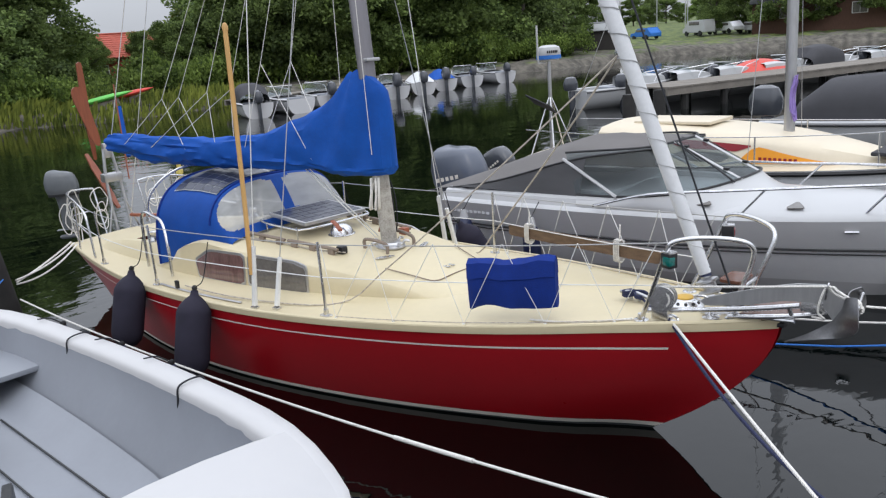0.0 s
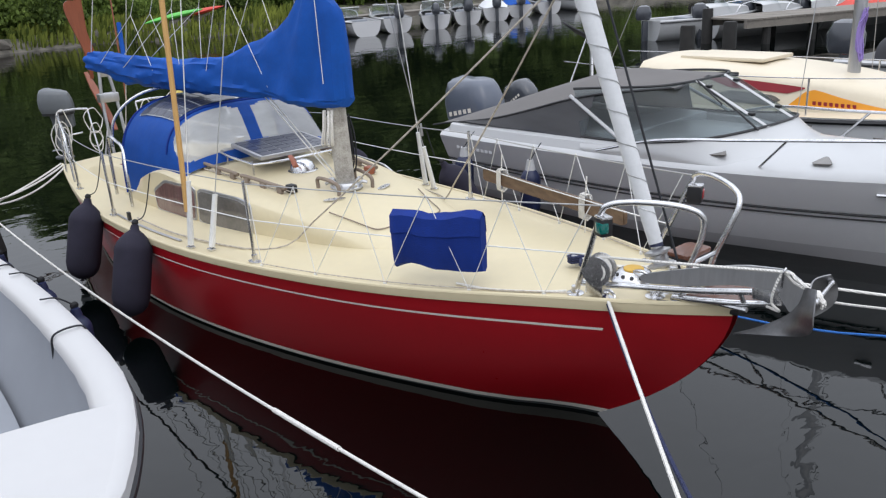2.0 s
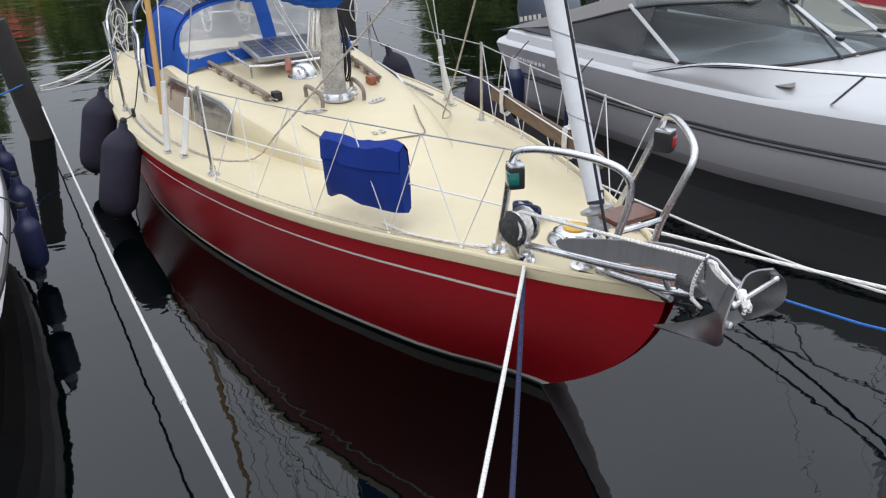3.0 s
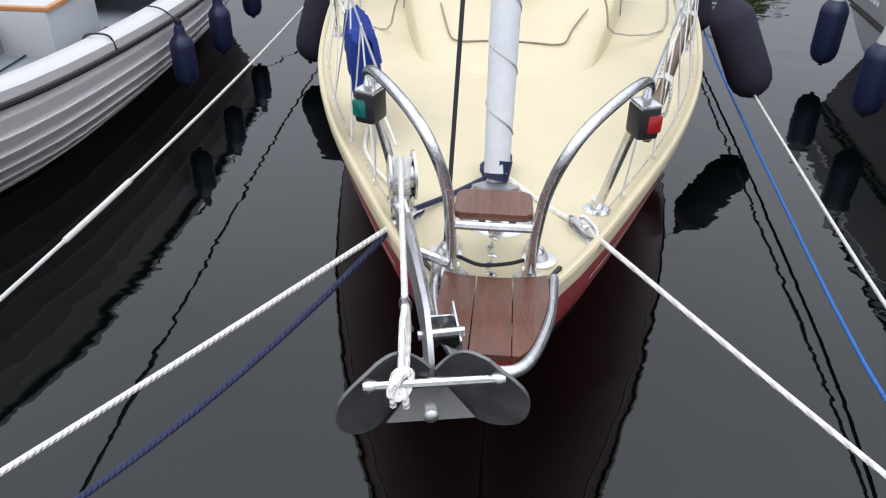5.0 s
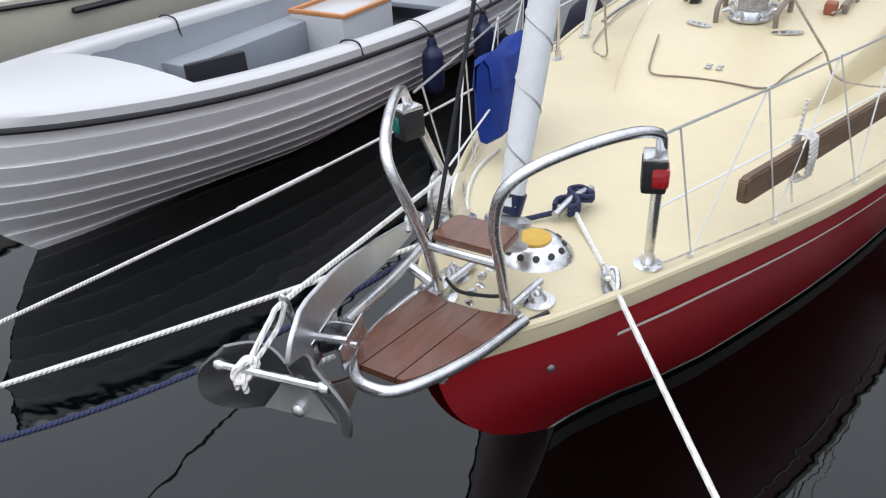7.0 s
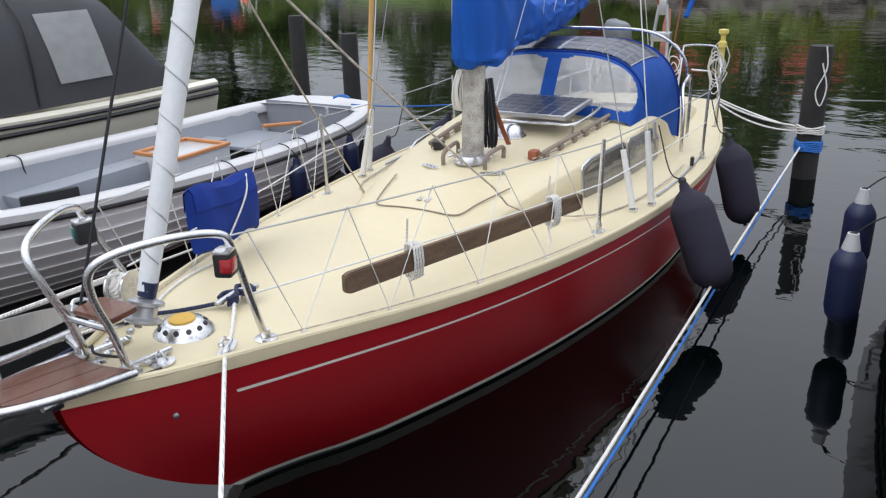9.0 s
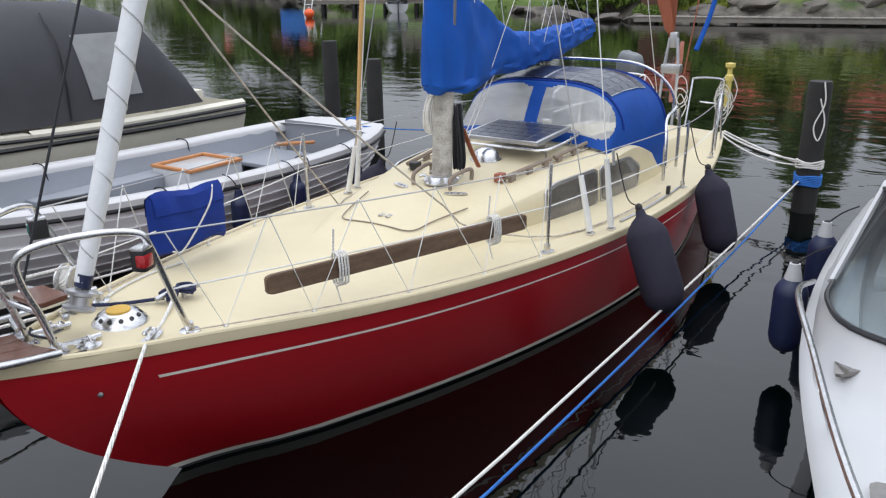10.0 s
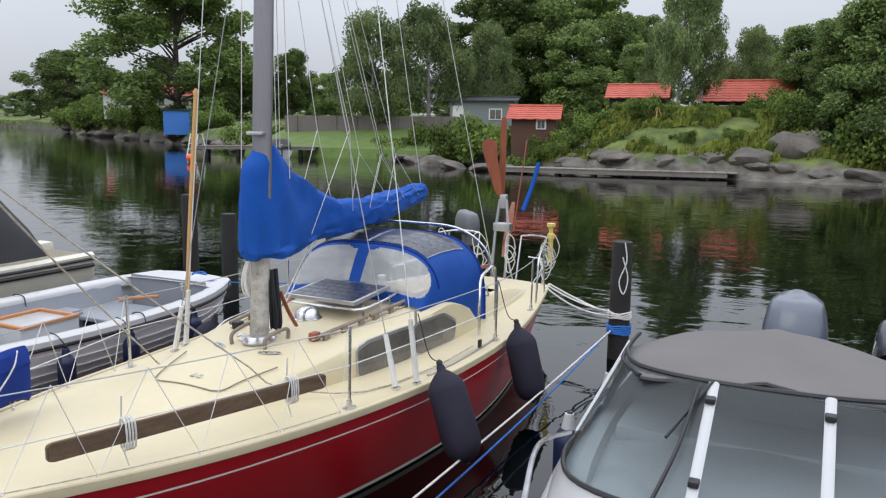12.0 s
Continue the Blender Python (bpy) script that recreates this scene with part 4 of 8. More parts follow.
# ---- yacht: guard rails ----
RAIL = {}
for s in (-1, 1):
    tops = []
    for y in (3.65, 6.14, 7.7):
        x = B_SHEER(y) - (0.1 if y < 7 else 0.06)
        z = deck_z(x, y)
        foot = (x * s, y, z)
        st = part("stanchion", tube([foot, (s * (x + 0.01), y, z + 0.62)], 0.0125, 8, curve=False), M_STEEL, yacht)
        bm = slab(rounded([(-0.06, -0.035), (0.06, -0.035), (0.06, 0.035), (-0.06, 0.035)], 2), 0.008, pose(*foot, 0, 0, 80 * s))
        turned([(0.022, 0), (0.022, 0.06), (0.0, 0.06)], 10, pose(*foot), bm=bm)
        part("stanchion_foot", bm, M_STEEL, st)
        tops.append(Vector((s * (x + 0.01), y, z)))
    RAIL[s] = tops
    end = Vector((s * 0.79, 9.2, 0.64))
    for h, mt in ((0.6, M_WIRE), (0.33, M_WIREWHITE)):
        first = Vector((0.44 if s > 0 else -0.375, 0.99, 1.49)) if h > 0.5 else Vector((0.39 if s > 0 else -0.345, 1.13, 1.18))
        pts = [first] + [t + Vector((0, 0, h)) for t in tops] + [end + Vector((0, 0, h))]
        for a, b in zip(pts, pts[1:]):
            part("lifeline", tube(sag(a, b, 0.015, 4), 0.0045, 5, n=2), mt, yacht)
    # zigzag lacing between rail and deck edge
    lace = bmesh.new()
    low = [(y, B_SHEER(y) - 0.05) for y in (1.35, 1.79, 2.37, 2.95, 3.5)]
    p0, p1 = Vector((0.44 if s > 0 else -0.375, 0.99, 1.49)), tops[0] + Vector((0, 0, 0.6))
    hi = [p0.lerp(p1, f) for f in (0.03, 0.22, 0.42, 0.62, 0.82, 0.99)]
    for k, (y, x) in enumerate(low):
        foot = Vector((s * x, y, deck_z(x, y) + 0.01))
        tube([hi[k], foot, hi[k + 1]], 0.0035, 5, bm=lace, curve=False)
        box(foot.x, foot.y, foot.z, 0.02, 0.02, 0.025, 0.005, bm=lace)
    part("rail_lacing", lace, M_WIREWHITE, yacht, "white zigzag lacing under the lifeline")
    part("toe_line", tube([(s * (B_SHEER(y) - 0.05), y, deck_z(B_SHEER(y) - 0.05, y) + 0.025) for y in (1.2, 1.79, 2.37, 2.95, 3.5)], 0.004, 5, n=3), M_SHEET, yacht)

# ---- yacht: standing rigging ----
for s in (-1, 1):
    for y, x, h, lean in ((4.46, 1.235, 0.52, 0.0), (4.24, 1.16, 0.42, 0.02)):
        foot, up = Vector((s * x, y, deck_z(x, y))), Vector((s * 0.25, 4.4, 9.0)) if y > 4.4 else Vector((s * 0.05, 4.3, 5.6))
        d = (up - foot).normalized()
        part("shroud", tube([foot, up], 0.0045, 5, curve=False), M_WIREWHITE if y > 4.4 else M_WIRE, yacht)
        part("shroud_cover", tube([foot + d * 0.03, foot + d * (h + 0.03)], 0.026, 10, curve=False, r2=0.02), M_WIREWHITE, yacht, "white plastic shroud cover")
        part("chainplate", box(foot.x, foot.y, foot.z + 0.01, 0.05, 0.07, 0.02, 0.005), M_STEEL, yacht)
pole = part("wooden_pole", tube([(-1.215, 4.47, 1.0), (-1.16, 4.5, 1.9), (-1.09, 4.56, 3.06)], 0.021, 10), M_POLE, yacht, "varnished wooden pole lashed to the shroud")
part("pole_tip", turned([(0.024, 0), (0.026, 0.03), (0.014, 0.06), (0.0, 0.065)], 10, pose(-1.09, 4.56, 3.04)), M_POLE, pole)
part("port_flag_staff", tube([(1.225, 4.46, 1.2), (1.215, 4.46, 1.32)], 0.012, 8, curve=False), M_ALU, yacht)
part("backstay", tube([(0, 9.3, 0.65), (0, 4.6, 9.9)], 0.005, 5, curve=False), M_WIREWHITE, yacht)
part("topping_lift", tube([(-0.58, 8.1, 2.03), (0, 4.62, 9.8)], 0.005, 5, curve=False), M_ROPE, yacht)
part("inner_stay", tube([(-0.135, 0.67, 1.1), (0.0, 2.58, 6.0)], 0.007, 5, curve=False), M_ROPEBLACK, yacht, "thin dark line beside the forestay")
# lazy jacks: lines that fan out from the mast to the boom
for s in (-1, 1):
    for top, mid, legs in ((5.6, (0.18 * s - 0.1, 5.3, 2.75), (4.75, 5.7)), (6.3, (0.14 * s - 0.22, 6.2, 2.5), (6.1, 7.2)), (6.3, (0.1 * s - 0.4, 6.9, 2.45), (6.6, 7.7))):
        m0 = Vector(mid)
        part("lazy_jack", tube([(0.03 * s, 4.24, top), m0], 0.0035, 5, curve=False), M_ROPE, yacht)
        for y in legs:
            x = float(np.interp(y, [b[1] for b in BOOM], [b[0] for b in BOOM])) + 0.11 * s
            z = float(np.interp(y, [b[1] for b in BOOM], [b[2] for b in BOOM]))
            part("lazy_jack", tube([m0, (x, y, z)], 0.0035, 5, curve=False), M_ROPE, yacht)
for k, (x, y, z) in enumerate(((-0.14, 3.98, 1.9), (0.12, 4.3, 2.35), (-0.08, 4.4, 2.2), (0.07, 4.24, 2.6))):
    part("halyard", tube([(x, y, z), (x * 0.4, 4.2 + 0.02 * k, 9.0)], 0.0035, 5, curve=False), M_ROPE, yacht)
part("cleat_on_mast", box(0, 4.02, 2.72, 0.16, 0.05, 0.03, 0.01), M_ALU, yacht)

# furled sail: spiral lashing, eye and sheets
d = (FS1 - FS0).normalized()
side, up2 = Vector((1, 0, 0)), Vector((1, 0, 0)).cross(d)
spiral = [FS0 + d * (0.12 + 0.0125 * k) + (side * math.cos(k * 0.42) + up2 * math.sin(k * 0.42)) * (0.042 + 0.035 * (0.12 + 0.0125 * k) / 3.5) for k in range(0, 420)]
part("lashing", tube(spiral, 0.0035, 4, curve=False), M_WIRE, yacht, "thin spiral lashing round the sleeve")
clew = Vector((-0.03, 1.53, 2.66))
part("clew_ring", turned([(0.025, -0.01), (0.04, -0.006), (0.04, 0.006), (0.025, 0.01), (0.02, 0)], 14, Matrix.Translation(clew) @ pose(0, 0, 0, 0, 90, 0)), M_STEEL, yacht)
for s, end in ((-1, (-0.78, 3.7, 0.775)), (1, (0.62, 3.45, 0.88))):
    e = Vector(end)
    part("jib_sheet", tube(sag(clew, e, 0.03, 8) + [Vector((s * 1.0, 4.0, deck_z(1.0, 4.0) + 0.012)), Vector((s * 1.17, 4.9, deck_z(1.17, 4.9) + 0.02)), Vector((s * 1.2, 5.7, deck_z(1.2, 5.7) + 0.03))], 0.0065, 6, n=3), M_SHEET, yacht, "flecked jib sheet")
part("deck_line", tube([(x, y, deck_z(x, y) + 0.008) for x, y in ((-0.6, 1.95), (-0.57, 1.72), (-0.5, 1.52), (-0.42, 1.36), (-0.36, 1.27))], 0.008, 6), M_ROPE, yacht)
bm = turned([(0.06, 0.0), (0.075, 0.01), (0.075, 0.02), (0.05, 0.03), (0.05, 0.07), (0.075, 0.08), (0.075, 0.095), (0.03, 0.11), (0.028, 0.2), (0, 0.2)], 18, Matrix.Translation((0, 0.885, 1.07)) @ pose(0, 0, 0, -21, 0, 0))
part("furling_drum", bm, M_ALU, yacht)
part("sail_foot_strap", tube([(0.0, 0.925, 1.18), (0.01, 0.945, 1.24)], 0.039, 12, curve=False), M_FENDNAVY, yacht)

# ---- yacht: bow ----
PULPIT = {}
for s in (-1, 1):
    q = 0.0 if s > 0 else 0.03    # the starboard hoop is bent inwards
    bm = tube([(s * (0.36 - q * 0.4), 1.215, 0.925), (s * (0.40 - q * 0.8), 1.1, 1.2), (s * (0.435 - q), 1.0, 1.44), (s * (0.425 - q), 0.955, 1.505), (s * (0.36 - q), 0.82, 1.53), (s * (0.25 - 0.85 * q), 0.63, 1.515), (s * (0.185 - 0.7 * q), 0.55, 1.46), (s * (0.142 - 0.5 * q), 0.575, 1.33), (s * (0.125 - 0.2 * q), 0.64, 1.16), (s * 0.115, 0.69, 0.96)], 0.0165, 10, n=5)
    pul = part("pulpit_rail", bm, M_STEEL, yacht, "polished steel pulpit hoop")
    for x, y in ((0.36 - q * 0.4, 1.215), (0.115, 0.69)):
        part("rail_foot", turned([(0.05, 0), (0.05, 0.008), (0.024, 0.012), (0.022, 0.05), (0.0, 0.05)], 16, pose(s * x, y, deck_z(x, y) - 0.002)), M_STEEL, pul)
    # running light on the after leg
    lamp = part("running_light", box(0, 0, 0, 0.07, 0.085, 0.1, 0.012), M_BLACK, yacht, "black running light housing")
    lamp.matrix_local = pose(s * (0.43 - q), 0.965 if s > 0 else 0.985, 1.385, 0, 0, s * 20)
    part("lens", box(s * 0.016, -0.014, 0.0, 0.05, 0.068, 0.06, 0.012), M_GREENLENS if s < 0 else M_REDLENS, lamp, "green lens" if s < 0 else "red lens")
    part("lamp_cap", box(0.0, -0.002, 0.052, 0.066, 0.082, 0.016, 0.007), M_STEEL, lamp)
part("pulpit_step", tube([(-0.122, 0.637, 1.178), (0, 0.632, 1.18), (0.122, 0.637, 1.178)], 0.013, 8), M_STEEL, yacht)
seat_ol = rounded([(-0.115, -0.06), (0.115, -0.06), (0.11, 0.09), (-0.11, 0.09)], 2, 0.1)
part("seat_board", slab(seat_ol, 0.022, pose(0, 0.705, 1.19, 0, 0, 0), bevel=0.004), M_TEAK, yacht, "small varnished teak seat")

# bowsprit platform: steel rim and three teak boards
rim = [(-0.165, 0.7), (-0.15, 0.5), (-0.115, 0.32), (-0.05, 0.18), (0.03, 0.14), (0.105, 0.185), (0.165, 0.4), (0.188, 0.66)]


def plat_z(y):
    return 0.995 + (0.67 - y) * 0.15


plat = part("bow_platform", tube([(x, y, plat_z(y)) for x, y in rim], 0.0165, 10), M_STEEL, yacht, "steel-rimmed bow platform")
lows = spline([(-0.165, 0.66), (-0.135, 0.4), (-0.09, 0.24), (-0.02, 0.165), (0.045, 0.158), (0.1, 0.2), (0.15, 0.37), (0.185, 0.6)])
for x0, x1 in ((-0.138, -0.04), (-0.036, 0.066), (0.07, 0.17)):
    xs = [x0 + (x1 - x0) * k / 6 for k in range(7)]
    ol = [(x, max(lows(x), 0.185) + 0.008) for x in xs] + [(x, 0.645 + 0.05 * abs(x / 0.2) ** 2 - 0.03) for x in reversed(xs)]
    bm = slab(ol, 0.02)
    for v in bm.verts:
        v.co.z += plat_z(v.co.y) - 0.004
    part("teak_board", bm, M_TEAK, plat, smooth=False)
bm = bmesh.new()
for s in (-1, 1):
    tube([(s * 0.13, 0.3, plat_z(0.3) - 0.03), (s * 0.12, 0.62, 1.0), (s * 0.12, 0.9, 0.97)], 0.014, 8, bm=bm)
part("platform_strut", bm, M_STEEL, plat)
part("stem_fitting", box(0, 0.47, 0.945, 0.1, 0.16, 0.03, 0.008), M_BLACK, yacht, "black stem plate")
for s in (-1, 1):
    part("side_plate", box(s * 0.13, 0.62, 0.945, 0.015, 0.34, 0.03, 0.004, turn=pose(0, 0, 0, 5, 0, -s * 30)), M_BLACK, yacht)
part("hull_bolt", turned([(0.013, 0), (0.013, 0.008), (0.007, 0.012), (0, 0.012)], 12, Matrix.Translation(hull_point(0.035, 0.78, 1)) @ pose(0, 0, 0, 0, 70, -50)), M_DARKSTEEL, yacht)

# round ventilator with amber cap
vent = part("deck_ventilator", turned([(0.135, 0), (0.13, 0.012), (0.11, 0.03), (0.085, 0.055), (0.07, 0.06), (0.0, 0.062)], 32, pose(0.01, 1.08, deck_z(0.01, 1.08) - 0.003)), M_STEEL, yacht, "round perforated steel ventilator")
part("vent_cap", turned([(0.06, 0.058), (0.058, 0.068), (0.04, 0.074), (0, 0.076)], 24, pose(0.01, 1.08, deck_z(0.01, 1.08) - 0.003)), M_AMBER, vent, "amber cap")
for k in range(12):
    a = 2 * math.pi * k / 12
    part("vent_hole", turned([(0.012, 0), (0.012, 0.004), (0, 0.004)], 10, Matrix.Translation((0.01 + 0.1 * math.cos(a), 1.08 + 0.1 * math.sin(a), deck_z(0.01, 1.08) + 0.0365)) @ pose(0, 0, math.degrees(0)) @ Matrix.Rotation(a, 4, "Z") @ Matrix.Rotation(radians(42), 4, "Y")), M_BLACK, vent)
for s in (-1, 1):
    bm = slab(rounded([(-0.1, -0.03), (0.1, -0.03), (0.1, 0.03), (-0.1, 0.03)], 3), 0.008, pose(s * 0.3, 1.035, deck_z(0.3, 1.035), 0, 0, s * -65))
    m = pose(s * 0.3, 1.035, deck_z(0.3, 1.035), 0, 0, s * -65)
    tube([m @ Vector(p) for p in ((-0.07, -0.015, 0.01), (-0.05, -0.02, 0.035), (0.02, -0.018, 0.04), (0.03, 0.0, 0.042))], 0.009, 6, bm=bm)
    tube([m @ Vector(p) for p in ((0.07, 0.015, 0.01), (0.05, 0.02, 0.035), (-0.02, 0.018, 0.04), (-0.03, 0.0, 0.042))], 0.009, 6, bm=bm)
    part("fairlead", bm, M_STEEL, yacht)
    bm = turned([(0.055, 0), (0.055, 0.006), (0.03, 0.01), (0.02, 0.03), (0, 0.03)], 16, pose(s * 0.15, 0.82, deck_z(0.15, 0.82)))
    tube([(s * 0.15 - 0.02, 0.82, deck_z(0.15, 0.82) + 0.02), (s * 0.15, 0.82, deck_z(0.15, 0.82) + 0.05), (s * 0.15 + 0.02, 0.82, deck_z(0.15, 0.82) + 0.02)], 0.006, 6, bm=bm)
    part("pad_eye", bm, M_STEEL, yacht)
cl = part("bow_cleat", tube([(-0.028, 1.325, 0.965), (-0.01, 1.45, 0.985), (0.008, 1.575, 0.97)], 0.014, 10, n=4), M_ALU, yacht, "alloy mooring cleat")
bm = bmesh.new()
for q in (-0.035, 0.035):
    tube([(-0.01 + q * 0.14, 1.45 + q, 0.93), (-0.01 + q * 0.14, 1.45 + q, 0.98)], 0.014, 8, bm=bm, curve=False)
part("cleat_foot", bm, M_ALU, cl)
wrap = bmesh.new()
for k in range(5):
    m = pose(-0.01, 1.45, 0.955 + 0.008 * k, 0, 0, 82)
    q = 1 if k % 2 else -1
    tube([m @ Vector(p) for p in ((-0.085, 0.03 * q, 0), (-0.04, 0.045 * q, 0.004), (0.0, 0.0, 0.012), (0.04, -0.045 * q, 0.004), (0.085, -0.03 * q, 0), (0.09, 0, -0.003), (0.06, 0.04 * q, 0))], 0.009, 6, bm=wrap)
tube([(-0.03, 1.38, 0.955), (-0.17, 1.22, 0.95), (-0.3, 1.06, 0.965)], 0.01, 6, bm=wrap)
part("navy_rope_hitch", wrap, M_ROPENAVY, cl, "navy rope made fast on the cleat")
part("white_rope_lead", tube([(0.0, 1.42, 0.96), (0.1, 1.3, 0.945), (0.22, 1.15, 0.94), (0.3, 1.035, 0.965)], 0.0095, 6), M_ROPE, yacht)
# chain at the stemhead
bm = bmesh.new()
for k in range(7):
    p = Vector((0.005 * (-1) ** k, 0.66 + 0.032 * k, 1.0 + 0.012 * k))
    turned([(0.010, -0.006), (0.018, 0), (0.010, 0.006)], 10, Matrix.Translation(p) @ pose(0, 0, 0, 90 * (k % 2), 20, 60), bm=bm)
part("stem_chain", bm, M_STEEL, yacht)
part("stem_cable", tube([(-0.1, 0.7, 1.03), (-0.03, 0.66, 1.03), (0.05, 0.69, 1.02), (0.1, 0.7, 1.03)], 0.006, 6), M_ROPEBLACK, yacht)

# anchor rail on the starboard bow with roller and line reel
bm = tube([(-0.35, 1.2, 1.0), (-0.3, 1.0, 1.02), (-0.2, 0.55, 1.08), (-0.14, 0.27, 1.13)], 0.017, 10)
tube([(-0.125, 0.66, 1.03), (-0.225, 0.68, 1.055)], 0.016, 8, bm=bm, curve=False)
tube([(-0.155, 0.33, 1.12), (-0.13, 0.32, 1.06)], 0.013, 8, bm=bm, curve=False)
part("anchor_rail", bm, M_STEEL, yacht, "steel tube that carries the anchor roller")
m = pose(-0.105, 0.2, 1.135, 6, 0, 13)
bm = bmesh.new()
for q in (-0.038, 0.038):
    box(q, 0, 0.0, 0.006, 0.14, 0.075, 0.003, bm=bm)
box(0, 0.06, -0.025, 0.076, 0.006, 0.05, 0.002, bm=bm)
bm.transform(m)
part("anchor_roller_cheek", bm, M_STEEL, yacht, "steel cheeks of the anchor roller")
part("anchor_roller", turned([(0.036, -0.032), (0.03, -0.02), (0.02, 0), (0.03, 0.02), (0.036, 0.032)], 18, m @ pose(0, -0.01, 0.0, 0, 90, 0)), M_BLACK, yacht, "black rubber roller")
part("roller_pin", tube([m @ Vector((x, -0.01, 0.0)) for x in (-0.055, 0.055)], 0.008, 8, curve=False), M_STEEL, yacht)
bm = tube([m @ Vector(p) for p in ((-0.06, -0.04, 0.035), (0.05, -0.04, 0.04))], 0.012, 8, curve=False)
tube([(-0.165, 0.12, 1.2), (-0.178, 0.11, 1.255), (-0.186, 0.105, 1.285), (-0.178, 0.1, 1.305), (-0.168, 0.11, 1.285), (-0.172, 0.115, 1.25)], 0.006, 6, bm=bm)
part("locking_pin", bm, M_STEEL, yacht, "steel locking pin with a ring")
reel = part("line_reel", turned([(0.085, -0.045), (0.085, -0.037), (0.045, -0.035), (0.045, 0.035), (0.085, 0.037), (0.085, 0.045)], 24, pose(-0.32, 1.07, 1.1, 0, 90, 14)), M_STEEL, yacht, "steel anchor line reel")
bm = bmesh.new()
for k in range(6):
    a0 = [(-0.32 + (-0.03 + 0.012 * k) * math.cos(0.25), 1.07 + 0.06 * math.cos(a), 1.1 + 0.06 * math.sin(a)) for a in (2 * math.pi * j / 14 for j in range(15))]
    tube(a0, 0.008, 6, bm=bm, curve=False)
part("reel_rope", bm, M_ROPE, reel, "white rope on the reel")
part("reel_foot", box(-0.32, 1.08, 1.0, 0.07, 0.12, 0.1, 0.01), M_STEEL, reel)

# ---- the anchor ----
anchor = thing("anchor", "galvanised plough anchor lashed over the bow platform", "anchor")
A_MAT = Matrix.Translation((-0.107, 0.013, 0)) @ Matrix.Rotation(radians(11), 4, "Z")    # own space: y runs aft from the crown
for s in (-1, 1):
    inner = smooth_path([(0.004 * s, 0.0, 1.185), (0.006 * s, 0.035, 1.12), (0.006 * s, 0.085, 1.05), (0.004 * s, 0.2, 0.965), (0.0, 0.33, 0.893)], 5)
    outer = smooth_path([(0.118 * s, -0.058, 1.252), (0.2 * s, -0.075, 1.165), (0.192 * s, -0.068, 1.075), (0.115 * s, 0.03, 1.0), (0.004 * s, 0.335, 0.89)], 5)
    rows = []
    for i, (a, b) in enumerate(zip(inner, outer)):
        g = i / (len(inner) - 1)
        row = []
        for j in range(11):
            f = j / 10
            bow = math.sin(math.pi * f) * (1 - g) ** 0.7
            row.append(A_MAT @ (a.lerp(b, f) + Vector((0, 0.03 * bow, (0.012 - 0.03 * g) * bow))))
        rows.append(row)
    bm = loft(rows, closed=False)
    bmesh.ops.solidify(bm, geom=bm.faces[:], thickness=0.007)
    part("anchor_fluke", bm, M_DARKSTEEL, anchor, "dark wet steel fluke")
sole = bmesh.new()
loft([[A_MAT @ Vector((x * k, y + 0.002, z)) for k in (-1, -0.4, 0.4, 1)] for x, y, z in ((0.025, 0.02, 1.13), (0.062, 0.03, 1.07), (0.103, 0.022, 1.012))], closed=False, bm=sole)
bmesh.ops.solidify(sole, geom=sole.faces[:], thickness=0.008)
part("anchor_sole", sole, M_ALU, anchor, "pale weathered sole plate")
part("anchor_bolt", turned([(0.018, 0), (0.018, 0.012), (0.01, 0.018), (0, 0.018)], 8, A_MAT @ pose(0, 0.02, 1.03, 82, 0, 0)), M_STEEL, anchor)
part("anchor_bar", tube([A_MAT @ Vector((x, -0.062, 1.2)) for x in (-0.132, -0.05, 0.05, 0.14)], 0.0105, 8), M_STEEL, anchor, "white-flecked steel roll bar")
for s in (-1, 1):
    part("bar_weld", turned([(0.0, 0.02), (0.014, 0.014), (0.018, 0.0), (0.012, -0.014)], 10, A_MAT @ pose(0.136 * s, -0.06, 1.2, 0, 90 * s, 0)), M_STEEL, anchor)
sh = [(0.0, 1.19), (0.03, 1.235), (0.1, 1.285), (0.3, 1.275), (0.6, 1.2), (0.8, 1.14), (0.83, 1.115), (0.8, 1.085), (0.55, 1.115), (0.33, 1.165), (0.14, 1.165), (0.07, 1.06), (0.02, 1.1)]
M_SH = Matrix(((-0.235, 0.0, 0.972, -0.113), (0.972, 0.0, 0.235, 0.013), (0.0, 1.0, 0.0, 0.0), (0, 0, 0, 1)))
part("anchor_shank", slab(rounded(sh, 1, 0.15), 0.013, M_SH, bevel=0.002), M_ALU, anchor, "flat grey shank")
part("shackle", tube([(-0.275, 0.76, 1.12), (-0.3, 0.8, 1.15), (-0.29, 0.86, 1.13), (-0.265, 0.82, 1.1)], 0.009, 6), M_STEEL, anchor)
knot = bmesh.new()
for k in range(5):
    a = 1.2 * k
    c = Vector((-0.165, -0.06, 1.2))
    tube([c + Vector((0.02 * math.cos(a + j), 0.022 * math.sin(a + j * 1.3), 0.022 * math.sin(j * 1.1 + a))) for j in range(7)], 0.008, 6, bm=knot)
for q in (-1, 1):
    tube([c, c + Vector((0.012 * q, -0.02, -0.02)), c + Vector((0.014 * q, -0.02, -0.045))], 0.008, 6, bm=knot)
tube([c, (-0.175, 0.05, 1.265), (-0.178, 0.11, 1.285), (-0.23, 0.45, 1.245), (-0.31, 0.98, 1.185), (-0.325, 1.06, 1.175)], 0.008, 6, bm=knot)
